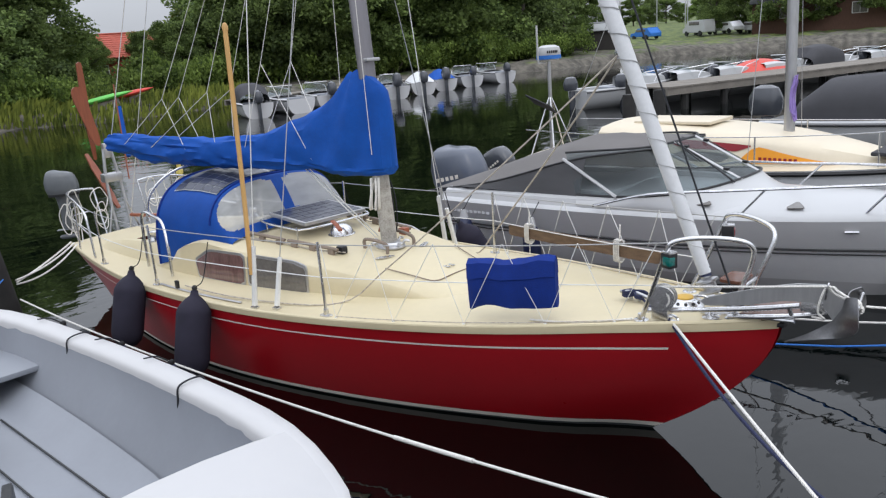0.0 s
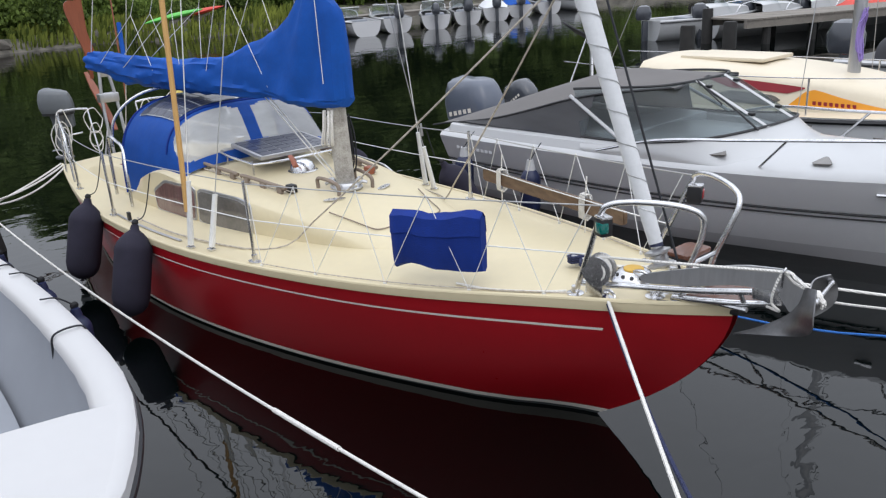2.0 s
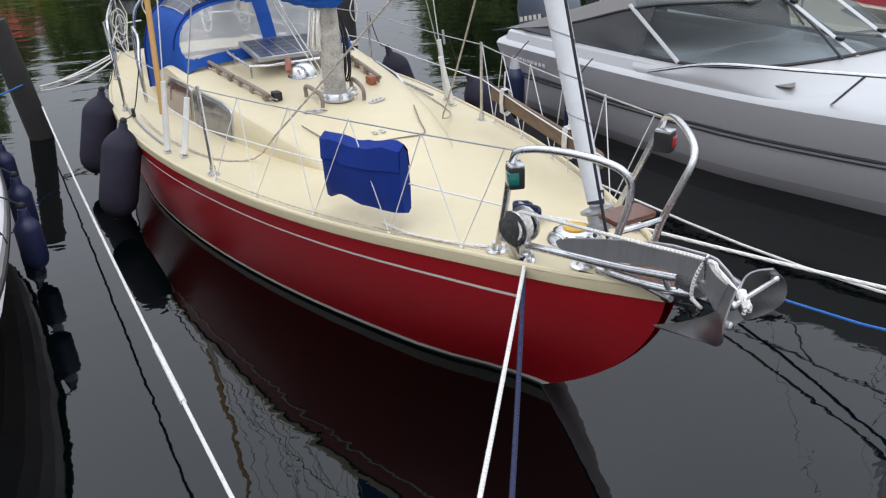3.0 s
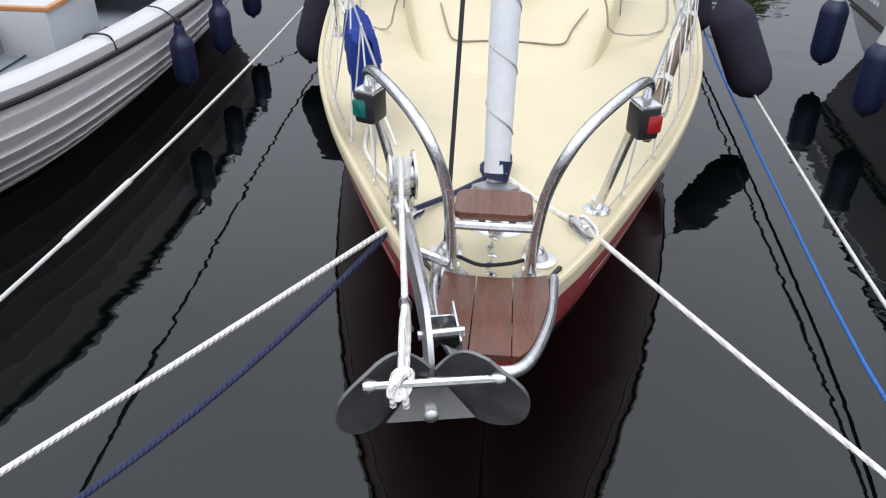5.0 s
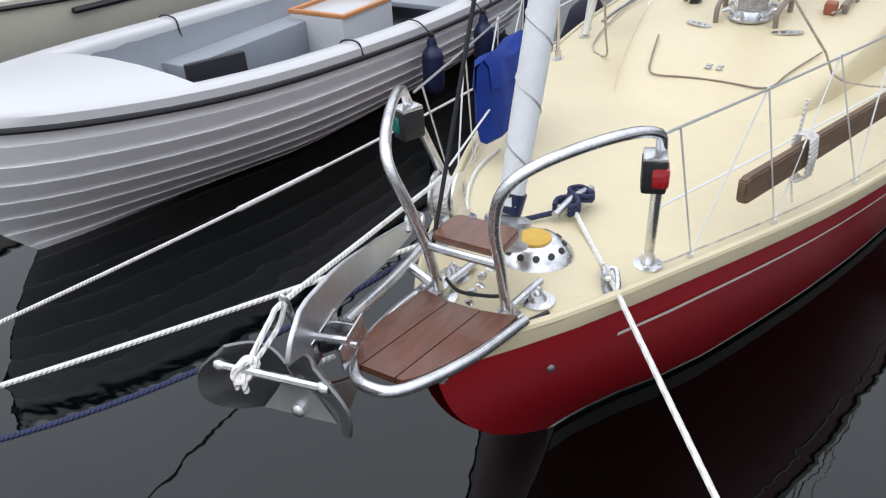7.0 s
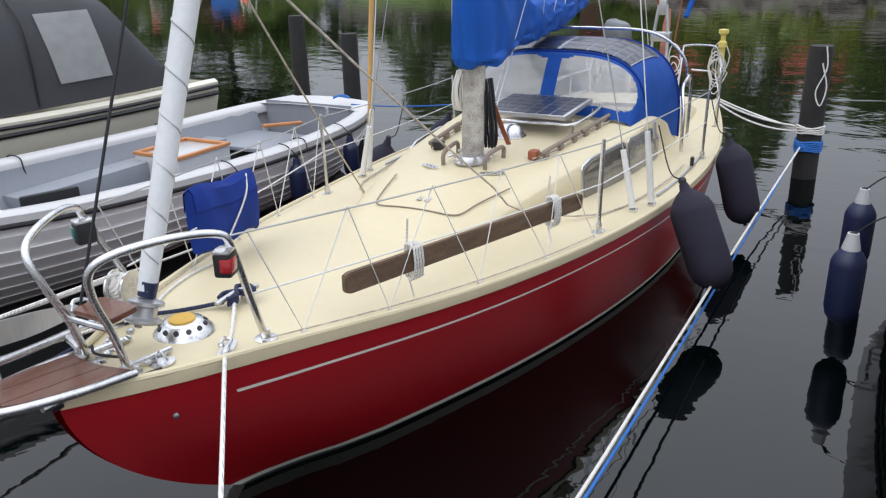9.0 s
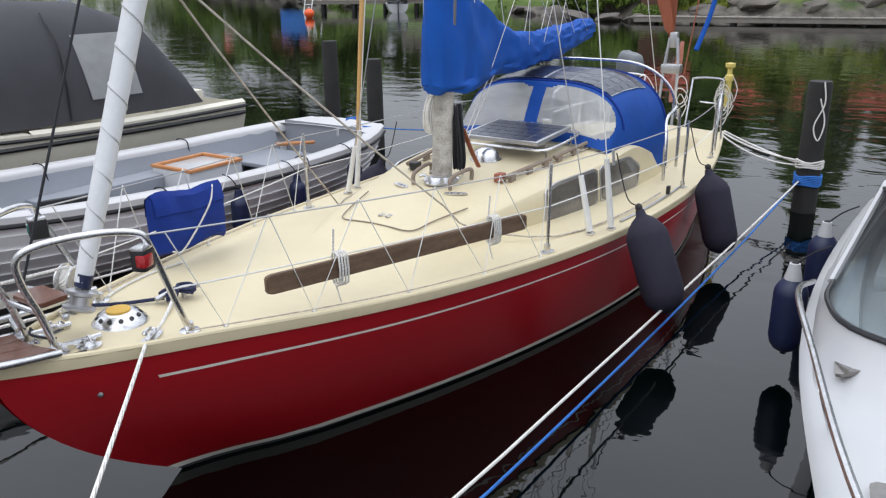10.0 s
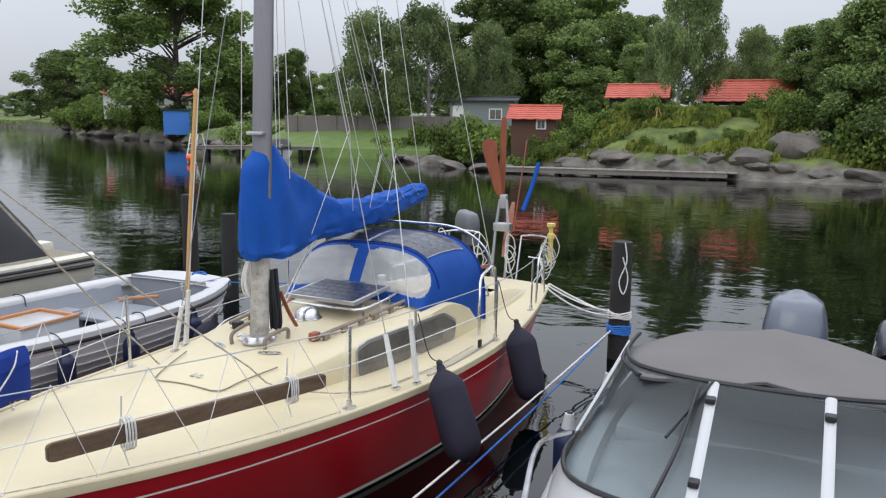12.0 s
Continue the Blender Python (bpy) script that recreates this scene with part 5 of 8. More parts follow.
tube([c + Vector((0.01, 0, 0)), (-0.165, 0.06, 1.24), (-0.175, 0.11, 1.28), (-0.19, 0.14, 1.2), (-0.185, 0.15, 1.12), (-0.165, 0.12, 1.08), (-0.13, 0.2, 1.07)], 0.007, 6, bm=knot)
part("anchor_lashing", knot, M_ROPE, anchor, "white rope lashing with a knot")

# ---- yacht: stern ----
for s in (-1, 1):
    A, Bp, C = (s * 1.03, 8.1, 0.63), (s * 0.93, 8.75, 0.62), (s * 0.72, 9.3, 0.62)
    bm = tube([A, (A[0], A[1] + 0.05, 1.0), (A[0] - s * 0.02, A[1] + 0.15, 1.17), (s * 0.9, 8.75, 1.24), (s * 0.74, 9.35, 1.27), (s * 0.5, 9.5, 1.27), (s * 0.32, 9.52, 1.25)], 0.0145, 8)
    pr = part("pushpit_rail", bm, M_STEEL, yacht, "steel stern rail")
    bm = tube([(s * 1.02, 8.16, 0.9), (s * 0.9, 8.75, 0.94), (s * 0.73, 9.33, 0.96), (s * 0.45, 9.48, 0.96)], 0.011, 8)
    tube([(s * 0.93, 8.75, 0.62), (s * 0.9, 8.75, 1.24)], 0.0125, 8, bm=bm, curve=False)
    tube([(s * 0.72, 9.3, 0.62), (s * 0.74, 9.35, 1.27)], 0.0125, 8, bm=bm, curve=False)
    tube([(s * 0.32, 9.32, 0.62), (s * 0.32, 9.52, 1.25)], 0.0125, 8, bm=bm, curve=False)
    part("rail_post", bm, M_STEEL, pr)
random.seed(11)
for k in range(16):
    c = Vector((random.choice((-0.75, 0.8, 0.3, -0.3, 0.82)), random.uniform(8.9, 9.5), random.uniform(0.95, 1.25)))
    w, h = random.uniform(0.06, 0.13), random.uniform(0.1, 0.24)
    part("rope_coil", tube([c + Vector((w * math.cos(a) * random.uniform(0.7, 1.2), 0.03 * math.cos(2 * a), h * math.sin(a) - 0.1)) for a in (2 * math.pi * j / 9 for j in range(10))], 0.007, 5, n=2), M_ROPE, yacht, "white rope coil on the stern rail")
# wind vane gear
bm = bmesh.new()
for x in (-0.1, 0.1):
    tube([(x, 9.4, 0.3), (x, 9.55, 1.2), (x * 0.5, 9.6, 1.75)], 0.022, 8, bm=bm)
    tube([(x * 2.4, 9.45, 0.55), (x, 9.5, 1.0)], 0.014, 6, bm=bm, curve=False)
box(0, 9.6, 1.35, 0.26, 0.14, 0.12, 0.02, bm=bm)
box(0, 9.62, 1.72, 0.1, 0.1, 0.2, 0.02, bm=bm)
vg = part("wind_vane_gear", bm, M_ALU, yacht, "metal self-steering gear")
vane_ol = rounded([(-0.07, 0), (0.05, 0), (0.06, 0.55), (0.13, 0.78), (-0.05, 0.86), (-0.13, 0.75), (-0.09, 0.3)], 2)
part("vane_blade", slab(vane_ol, 0.014, Matrix.Translation((-0.06, 9.66, 1.8)) @ pose(0, 0, 0, 90, 0, 12) @ pose(0, 0, 0, 0, 0, 14)), M_VARNISH, vg, "varnished plywood wind vane", smooth=False)
part("oar_blade", slab(rounded([(-0.04, 0), (0.04, 0), (0.055, 1.25), (0.035, 1.34), (-0.05, 1.3)], 1), 0.02, Matrix.Translation((-0.1, 9.8, 1.6)) @ pose(0, 0, 0, 90, 0, 15)), M_VARNISH, vg, "varnished wooden blade", smooth=False)
part("servo_paddle", slab(rounded([(-0.045, 0), (0.05, 0), (0.055, 0.95), (-0.04, 0.95)], 1), 0.025, Matrix.Translation((0.02, 9.6, 0.9)) @ pose(0, 0, 0, 52, 0, 8)), M_VARNISH, vg, "varnished steering paddle", smooth=False)
part("blue_tube", tube([(0.3, 9.6, 1.6), (0.37, 9.78, 1.95), (0.42, 9.9, 2.28)], 0.032, 8, r2=0.03), M_BLUE, yacht, "blue canvas-covered tube")
part("thin_staff", tube([(0.2, 9.5, 1.3), (0.3, 9.7, 2.6)], 0.009, 6, curve=False), M_VARNISH, yacht)
part("yellow_cap", turned([(0.05, 0), (0.05, 0.06), (0.03, 0.08), (0.03, 0.14), (0.06, 0.17), (0.06, 0.21), (0, 0.22)], 12, pose(0.84, 9.25, 1.28)), M_YELLOW, yacht, "pale yellow plastic fitting")
part("yellow_cover", tube([(0.84, 9.25, 0.95), (0.84, 9.25, 1.3)], 0.035, 8, curve=False), M_YELLOW, yacht)
part("tiller", tube([(0, 9.2, 0.85), (0, 8.6, 0.9), (0, 8.0, 0.95)], 0.025, 8), M_VARNISH, yacht)


# ---- outboard motors ----
def outboard(name, at, turn, k, cowl_mat, leg_mat, label, tilt=0.0, stripe=True):
    """An outboard: cowling, mid section, leg, propeller and bracket, scaled by k; it faces -y (the boat)."""
    ob = thing(name, label, "outboard motor", at)
    ob.rotation_euler = (radians(tilt), 0, radians(turn))
    rings = []
    for z, w, l, dy in ((0.0, 0.17, 0.27, 0.0), (0.04, 0.2, 0.31, 0.0), (0.16, 0.215, 0.34, 0.01), (0.3, 0.21, 0.335, 0.02), (0.42, 0.19, 0.3, 0.02), (0.49, 0.165, 0.26, 0.02), (0.52, 0.12, 0.2, 0.02), (0.53, 0.05, 0.09, 0.02)):
        ring = []
        for j in range(24):
            a = 2 * math.pi * j / 24
            c, s = math.cos(a), math.sin(a)
            ring.append(Vector((k * w * math.copysign(abs(c) ** 0.6, c), k * (dy + l * math.copysign(abs(s) ** 0.6, s)), k * (z + 0.1 * max(0, z - 0.16) * s))))
        rings.append(ring)
    cowl = part("cowling", loft(rings), cowl_mat, ob)
    part("cowl_band", loft([[Vector((p.x * 1.012, p.y * 1.012, k * z)) for p in rings[1]] for z in (0.0, 0.05)]), M_BLACK, cowl)
    part("mid_section", loft([[Vector((k * w * math.cos(a), k * (dy + l * math.sin(a)), k * z)) for a in (2 * math.pi * j / 16 for j in range(16))] for z, w, l, dy in ((0.01, 0.13, 0.2, 0.0), (-0.12, 0.1, 0.15, 0.02), (-0.4, 0.06, 0.1, 0.04), (-0.75, 0.04, 0.1, 0.05))]), leg_mat, ob)
    part("bracket", box(0, -0.2 * k, -0.12 * k, 0.2 * k, 0.16 * k, 0.3 * k, 0.02 * k), leg_mat, ob)
    part("cavitation_plate", box(0, 0.1 * k, -0.76 * k, 0.16 * k, 0.34 * k, 0.015 * k, 0.004), leg_mat, ob)
    part("gearcase", loft([[Vector((k * r * math.cos(a), k * y, k * (-0.92 + r * math.sin(a)))) for a in (2 * math.pi * j / 12 for j in range(12))] for y, r in ((-0.16, 0.005), (-0.1, 0.04), (0.05, 0.055), (0.2, 0.045), (0.24, 0.02))]), leg_mat, ob)
    if stripe:
        for j in range(5):
            part("lettering", box(0.215 * k, (0.18 - 0.075 * j) * k, 0.19 * k, 0.004, 0.045 * k, 0.045 * k), M_STRIPE, cowl)
            part("lettering", box(-0.215 * k, (0.18 - 0.075 * j) * k, 0.19 * k, 0.004, 0.045 * k, 0.045 * k), M_STRIPE, cowl)
    return ob


outboard("outboard_motor", (-0.62, 9.75, 1.2), 60, 0.62, M_OUTBOARDLITE, M_OUTBOARDLITE, "small light grey outboard on the yacht's stern bracket", stripe=False)


# ---- fenders ----
def fender(name, top, length, r, mat, label, group=""):
    f = thing(name, label, "fender", (top[0], top[1], top[2]), group)
    prof = [(0.0, 0.0), (0.03, -0.005), (0.04, -0.05)] + [(r * math.sin(math.pi * min(1, 0.12 + 0.38 * t)), -0.06 - 0.2 * length * t) for t in (0.1, 0.35, 0.6, 0.85, 1.0)] + [(r, -0.5 * length), (r, -0.78 * length)] + [(r * math.cos(math.pi / 2 * t), -0.78 * length - 0.2 * length * math.sin(math.pi / 2 * t)) for t in (0.3, 0.55, 0.8, 0.95)] + [(0.02, -length)]
    part("fender_body", turned(prof, 24), mat, f)
    part("fender_eye", turned([(0.016, -0.008), (0.03, 0), (0.016, 0.008)], 10, pose(0, 0, 0.015, 90, 0, 0)), M_BLACK, f)
    return f


for x, y, z, hang in ((1.45, 4.44, 0.9, (0.3, -0.16, -0.62)), (1.48, 6.16, 0.86, (0.2, -0.08, -0.66)), (-1.43, 5.1, 0.82, (-0.2, -0.1, -0.69)), (-1.42, 6.33, 0.83, (-0.2, -0.06, -0.69))):
    s = 1 if x > 0 else -1
    fd = fender("fender", (x, y, z), 0.8, 0.155, M_FENDER, "charcoal cloth-covered fender hanging on the yacht's side", "fenders of the yacht")
    turn = Vector((0, 0, -1)).rotation_difference(Vector(hang).normalized())
    fd.rotation_euler = turn.to_euler()
    back = turn.inverted()
    part("lanyard", tube([(0, 0, 0.02), back @ Vector((-s * 0.1, 0, 0.08)), back @ Vector((-s * 0.2, 0.0, 0.4))], 0.005, 5), M_ROPEBLACK, fd)

# ---- blue bag and plank on the rails ----
bag = thing("canvas_bag", "navy blue canvas bag hung over the lifeline", "bag")
rows = []
p0, p1 = Vector((-0.555, 1.74, 0)), Vector((-0.72, 2.4, 0))
nrm = (p1 - p0).cross(Vector((0, 0, 1))).normalized()
random.seed(3)
for i in range(13):
    f = i / 12
    base = p0.lerp(p1, f)
    top = 1.325 - 0.07 * f + 0.012 * math.sin(f * 9)
    row = []
    for d, h in ((-0.05, -0.26), (-0.06, -0.12), (-0.045, -0.01), (0.0, 0.02), (0.045, -0.01), (0.07, -0.1), (0.075, -0.21), (0.06, -0.32), (0.02, -0.345), (-0.03, -0.33)):
        wob = 0.012 * noise.noise((f * 5, h * 8, d * 9))
        row.append(base + nrm * ((d + wob) * (0.5 if i in (0, 12) else 1)) + Vector((0, 0, top + h * (1 + 0.06 * math.sin(f * 7)) + wob)))
    rows.append(row)
part("bag_body", loft(rows), M_NAVY, bag)
part("bag_flap", loft([[Vector(r[k]) + nrm * (0.008 if k > 2 else -0.008) + Vector((0, 0, 0.008)) for k in (1, 2, 3, 4, 5)] for r in rows], closed=False), M_NAVY, bag)
part("bag_cord", tube([rows[10][4] + Vector((0, 0, 0.02)), rows[8][5] + nrm * 0.015, rows[3][7] + nrm * 0.015, rows[1][7] + nrm * 0.02], 0.006, 5), M_ROPE, bag)

plank = thing("gangplank", "weathered wooden plank lashed along the yacht's guard rail", "plank")
a, b = Vector((0.539, 1.55, 1.088)), Vector((1.026, 3.41, 1.015))
L = (b - a).length
dirn = (b - a).normalized()
sidev = dirn.cross(Vector((0, 0, 1))).normalized()
MP = Matrix(((dirn.x, 0, sidev.x, a.x), (dirn.y, 0, sidev.y, a.y), (dirn.z, 1, sidev.z, a.z), (0, 0, 0, 1)))
part("board", slab([(0, -0.04), (0.03, -0.052), (L - 0.03, -0.052), (L, -0.04), (L, 0.04), (L - 0.03, 0.052), (0.03, 0.052), (0, 0.04)], 0.035, MP, bevel=0.006), M_OLDWOOD, plank, smooth=False)
for f in (0.22, 0.83):
    bm = bmesh.new()
    for k in range(4):
        c = a + dirn * (L * f + 0.018 * k)
        tube([c + Vector((0, 0, 0.085)) - sidev * 0.008, c + sidev * 0.05 + Vector((0, 0, 0.075)), c + sidev * 0.05 - Vector((0, 0, 0.08)), c - sidev * 0.012 - Vector((0, 0, 0.085)), c - sidev * 0.012 + Vector((0, 0, 0.08))], 0.006, 5, bm=bm, n=2)
    c = a + dirn * L * f
    tube([c + Vector((0, 0, 0.08)), c + Vector((0.01, 0.0, 0.22))], 0.006, 5, bm=bm, curve=False)
    tube([c - Vector((0, 0, 0.08)), c + Vector((0.02, 0.02, -0.2))], 0.005, 5, bm=bm, curve=False)
    part("lashing", bm, M_ROPE, plank, "white rope lashing")


# ---- day cruiser: screen, canopy, rails (its own space: y from the bow) ----
rows = []
for s in (-1, 1):
    rr = []
    for k in range(15):
        y = 2.3 + 0.27 * k
        h = 0.1 * min(1, k / 3)
        b = MB(min(y, 6.2)) + 0.01
        z = MZ(min(y, 6.2)) + 0.03
        rr.append([Vector((s * x, min(y, 6.15), zz)) for x, zz in ((b - 0.05, z), (b - 0.09, z + h), (b - 0.14, z + h + 0.025), (b - 0.24, z + h + 0.025), (b - 0.28, z))])
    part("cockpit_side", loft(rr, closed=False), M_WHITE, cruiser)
LOWER = [(-1.02, 4.0, 1.10), (-1.02, 3.5, 1.11), (-1.0, 3.1, 1.14), (-0.85, 2.68, 1.19), (-0.5, 2.42, 1.24), (0, 2.34, 1.26)]
UPPER = [(-0.84, 4.25, 1.57), (-0.82, 3.9, 1.6), (-0.78, 3.6, 1.62), (-0.66, 3.32, 1.635), (-0.38, 3.18, 1.645), (0, 3.14, 1.65)]
LOWER += [(-x, y, z) for x, y, z in reversed(LOWER[:-1])]
UPPER += [(-x, y, z) for x, y, z in reversed(UPPER[:-1])]
lo, up = smooth_path(LOWER, 4), smooth_path(UPPER, 4)
rr = []
for a in lo:
    way = Vector((a.x * 0.5, min(-0.1, a.y - 4.3) , 0)).normalized()
    row = []
    for k in range(9):
        f = k / 8
        p = a + way * 0.36 * f
        p.x = math.copysign(min(abs(p.x), MB(p.y) - 0.04), p.x)
        p.z = cruiser_deck_z(p.x, p.y) - 0.012 + max(0.0, a.z + 0.012 - cruiser_deck_z(a.x, a.y)) * (1 - f) ** 2.2
        row.append(p)
    rr.append(row)
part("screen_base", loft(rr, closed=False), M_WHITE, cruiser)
ws = part("windscreen", loft([lo, up], closed=False), M_SCREEN, cruiser, "tinted wrap-round windscreen")
ws.visible_shadow = False
part("screen_trim", tube([p + Vector((0, 0, 0.012)) for p in lo], 0.014, 6, curve=False), M_BLACK, ws)
part("screen_trim", tube(up, 0.014, 6, curve=False), M_BLACK, ws)
def across(curve, x):
    """The point of a curve over the boat's width at x."""
    for p, q in zip(curve, curve[1:]):
        if p.x <= x <= q.x:
            return p.lerp(q, (x - p.x) / max(1e-6, q.x - p.x))


for x in (-0.24, 0.3):
    a, b = across(lo, x), across(up, x)
    part("screen_post", tube([a - Vector((0, 0.012, 0)), b - Vector((0, 0.012, 0))], 0.026, 6, curve=False, flat=0.4), M_WHITE, ws, "white screen post")
    for f in (0.25, 0.85):
        part("post_clip", box(*(a.lerp(b, f) - Vector((0, 0.03, -0.01))), 0.05, 0.06, 0.03, 0.008), M_BLACK, ws)
wa, wb = across(lo, -0.42), across(lo, -0.42).lerp(across(up, -0.3), 0.95)
off = Vector((0, 0.045, -0.01))
part("wiper", tube([wa - off, wa.lerp(wb, 0.5) - off - Vector((-0.02, 0.02, 0)), wb - off], 0.011, 6), M_BLACK, ws)
part("wiper_blade", tube([wa.lerp(wb, 0.55) - off - Vector((0.05, 0, 0)), wb - off + Vector((0.06, 0.06, 0.02))], 0.009, 6, curve=False), M_BLACK, ws)
# canvas from the screen to the stern, dark vinyl below it
CAN = [(3.18, 0.62, 1.62, 1.645), (3.5, 0.78, 1.59, 1.665), (3.95, 0.86, 1.53, 1.68), (4.35, 0.92, 1.44, 1.65), (4.8, 0.96, 1.31, 1.55), (5.3, 0.98, 1.18, 1.4), (5.8, 0.98, 1.09, 1.24), (6.2, 0.97, 1.03, 1.1), (6.5, 0.95, 0.97, 1.0)]


def canvas_ring(y, w, base, top, n=20):
    out = []
    for k in range(n + 1):
        f = -1 + 2 * k / n
        ridge = 0.03 * (1 - min(1, abs(f) * 4)) if y < 4.6 else 0
        out.append(Vector((w * f, y + 0.02 * math.sin(f * 9), base + (top - base) * (1 - abs(f) ** 2.2) + ridge + 0.012 * noise.noise((f * 4, y * 3, 2)))))
    return out


can = part("canopy", loft([canvas_ring(*c) for c in CAN], closed=False), M_GREYCANVAS, cruiser, "grey-brown canvas canopy")
part("canopy_hem", tube([Vector((p.x, p.y - 0.01, p.z - 0.01)) for p in canvas_ring(*CAN[0])], 0.012, 6, curve=False), M_BLACK, can)
for s in (-1, 1):
    rr = [[Vector((s * w, y, base + 0.003)), Vector((s * (w + 0.5 * (1.02 - w)), y + 0.01, base + 0.5 * (1.09 - base))), Vector((s * 1.02, y, 1.085))] for y, w, base, top in CAN[2:8] if base > 1.05]
    part("side_curtain", loft(rr, closed=False), M_TINTVINYL, can, "dark tinted vinyl side")
    part("side_strut", tube([(s * 1.03, 3.46, 1.12), (s * 0.9, 4.25, 1.5)], 0.02, 6, curve=False), M_WHITE, can, "white strut")
    part("canopy_edge", tube([(s * (w + 0.004), y, base) for y, w, base, top in CAN], 0.012, 6, n=3), M_BLACK, can)
    rail = [(s * 1.14, 3.7, 1.02), (s * 1.12, 3.0, 1.2), (s * 0.93, 2.2, 1.26), (s * 0.7, 1.3, 1.32), (s * 0.42, 0.5, 1.36), (s * 0.17, 0.1, 1.38), (0, 0.05, 1.38)]
    rl = part("side_rail", tube(rail, 0.015, 8), M_STEEL, cruiser, "steel bow rail")
    for y, x, h in ((1.85, 0.85, 1.285), (0.75, 0.52, 1.345)):
        part("rail_post", tube([(s * (MB(y + 0.25) - 0.07), y + 0.25, MZ(y) + 0.06), (s * x, y, h)], 0.012, 8, curve=False), M_STEEL, rl)
    for f, r in ((0.7, 0.012), (0.655, 0.008)):
        part("rubbing_strip", tube([cruiser_point(y, f, s, 0.008) for y in MY], r, 6, n=1), M_BLACK, cruiser, "black rubbing strip")
    for k in range(9):
        q = cruiser_point(5.3 + 0.075 * k, 0.88, s, 0.016)
        part("lettering", box(q.x, q.y, q.z, 0.004, 0.05, 0.045), M_HULLGREY, cruiser)
    for x, y in ((0.8, 2.5), (0.57, 1.63)):
        zz = MZ(y) + 0.045 + 0.13 * (1 - (x / (MB(y) + 0.01)) ** 2) + (0.05 if y > 2 else 0.01)
        part("deck_window", slab(rounded([(-0.09, 0.1), (-0.06, -0.1), (0.11, 0.03)], 2, 0.15), 0.014, pose(s * x, y, zz, -2, s * 13, 0) @ Matrix.Diagonal((-s, 1, 1, 1))), M_WINDOW, cruiser, "small dark smoked deck light", smooth=False)
    part("bow_cleat", tube([cruiser_point(y, 0.9, s, 0.02) for y in (1.0, 1.05, 1.12)], 0.02, 8), M_STEEL, cruiser)
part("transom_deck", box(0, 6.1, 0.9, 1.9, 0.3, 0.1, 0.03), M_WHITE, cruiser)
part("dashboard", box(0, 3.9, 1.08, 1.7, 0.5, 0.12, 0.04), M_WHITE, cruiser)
outboard("outboard_motor", (4.0, 6.6, 0.62), 0, 1.32, M_OUTBOARDSILVER, M_OUTBOARD, "large grey outboard on the motorboat's stern", tilt=-12)
outboard("outboard_motor", (4.8, 6.45, 0.82), 0, 0.75, M_OUTBOARD, M_OUTBOARD, "small dark auxiliary outboard tilted up on the motorboat", tilt=-35)
for x, y, z in ((2.6, 5.4, 0.7), (2.57, 4.3, 0.7)):
    fd = fender("fender", (x, y, z), 0.62, 0.11, M_FENDNAVY, "navy vinyl fender with white ends on the motorboat", "fenders of the motorboat")
    part("fender_cap", turned([(0.035, 0.03), (0.04, 0.0), (0.055, -0.06), (0.06, -0.09), (0, -0.09)], 16), M_WHITE, fd, "white end")
    part("lanyard", tube([(0, 0, 0.02), (0.1, 0, 0.12), (0.2, 0.02, 0.18)], 0.006, 5), M_ROPEBLACK, fd)

# ---- dinghy: fittings ----
for s in (-1, 1):
    for y in (2.6, 4.4):
        b, z = DB(y), DZ(y)
        part("gunwale_cord", tube([(s * (b + 0.02), y, z - 0.02), (s * (b - 0.02), y, z + 0.07), (s * (b - 0.17), y + 0.01, z + 0.06), (s * (b - 0.2), y + 0.01, z - 0.04), (s * (b - 0.2), y + 0.03, z - 0.2), (s * (b - 0.19), y, z - 0.26)], 0.007, 5), M_ROPEBLACK, dinghy, "thin black cord over the gunwale")
for s in (-1, 1):
    part("liner_seam", tube([(s * (DB(y) - 0.19), y, DZ(y) - 0.3) for y in (1.7, 2.2, 2.8, 3.4, 4.0, 4.6, 5.2)], 0.007, 6), M_HULLGREY, dinghy, "raised seam along the inner side")
for x in (-0.3, 0.0, 0.3):
    part("floor_seam", box(x, 3.2, 0.215, 0.012, 2.6, 0.012, 0.003), M_BLACK, dinghy, "dark joint in the floor boards")
part("thwart", box(0, 1.75, 0.38, 1.5, 0.35, 0.04, 0.01), M_GREYWHITE, dinghy)
part("stern_seat", box(0, 5.2, 0.42, 1.5, 0.8, 0.05, 0.015), M_GREYWHITE, dinghy)
part("side_seat", box(-0.62, 3.6, 0.36, 0.3, 2.6, 0.3, 0.03), M_GREYWHITE, dinghy)
bx = part("engine_box", box(-0.35, 4.1, 0.35, 0.62, 0.75, 0.42, 0.02), M_WHITE, dinghy, "white engine box with teak-trimmed lid")
for x, y, sx, sy in ((-0.35, 3.75, 0.66, 0.05), (-0.35, 4.45, 0.66, 0.05), (-0.655, 4.1, 0.05, 0.66), (-0.045, 4.1, 0.05, 0.66)):
    part("lid_trim", box(x, y, 0.575, sx, sy, 0.035, 0.008), M_TRIMWOOD, bx, "orange teak trim")
part("dark_seat_back", box(-0.3, 2.45, 0.42, 0.5, 0.06, 0.28, 0.02, turn=pose(0, 0, 0, 0, 0, 70)), M_BLACK, dinghy)
part("tiller", tube([(0.1, 5.55, 0.6), (0.0, 5.0, 0.66)], 0.022, 8, curve=False), M_TRIMWOOD, dinghy, "orange varnished tiller")
for p in ((0.45, 5.6, 0.7),):
    part("mooring_bollard", tube([p, (p[0], p[1], p[2] + 0.09)], 0.025, 8, curve=False), M_STEEL, dinghy)
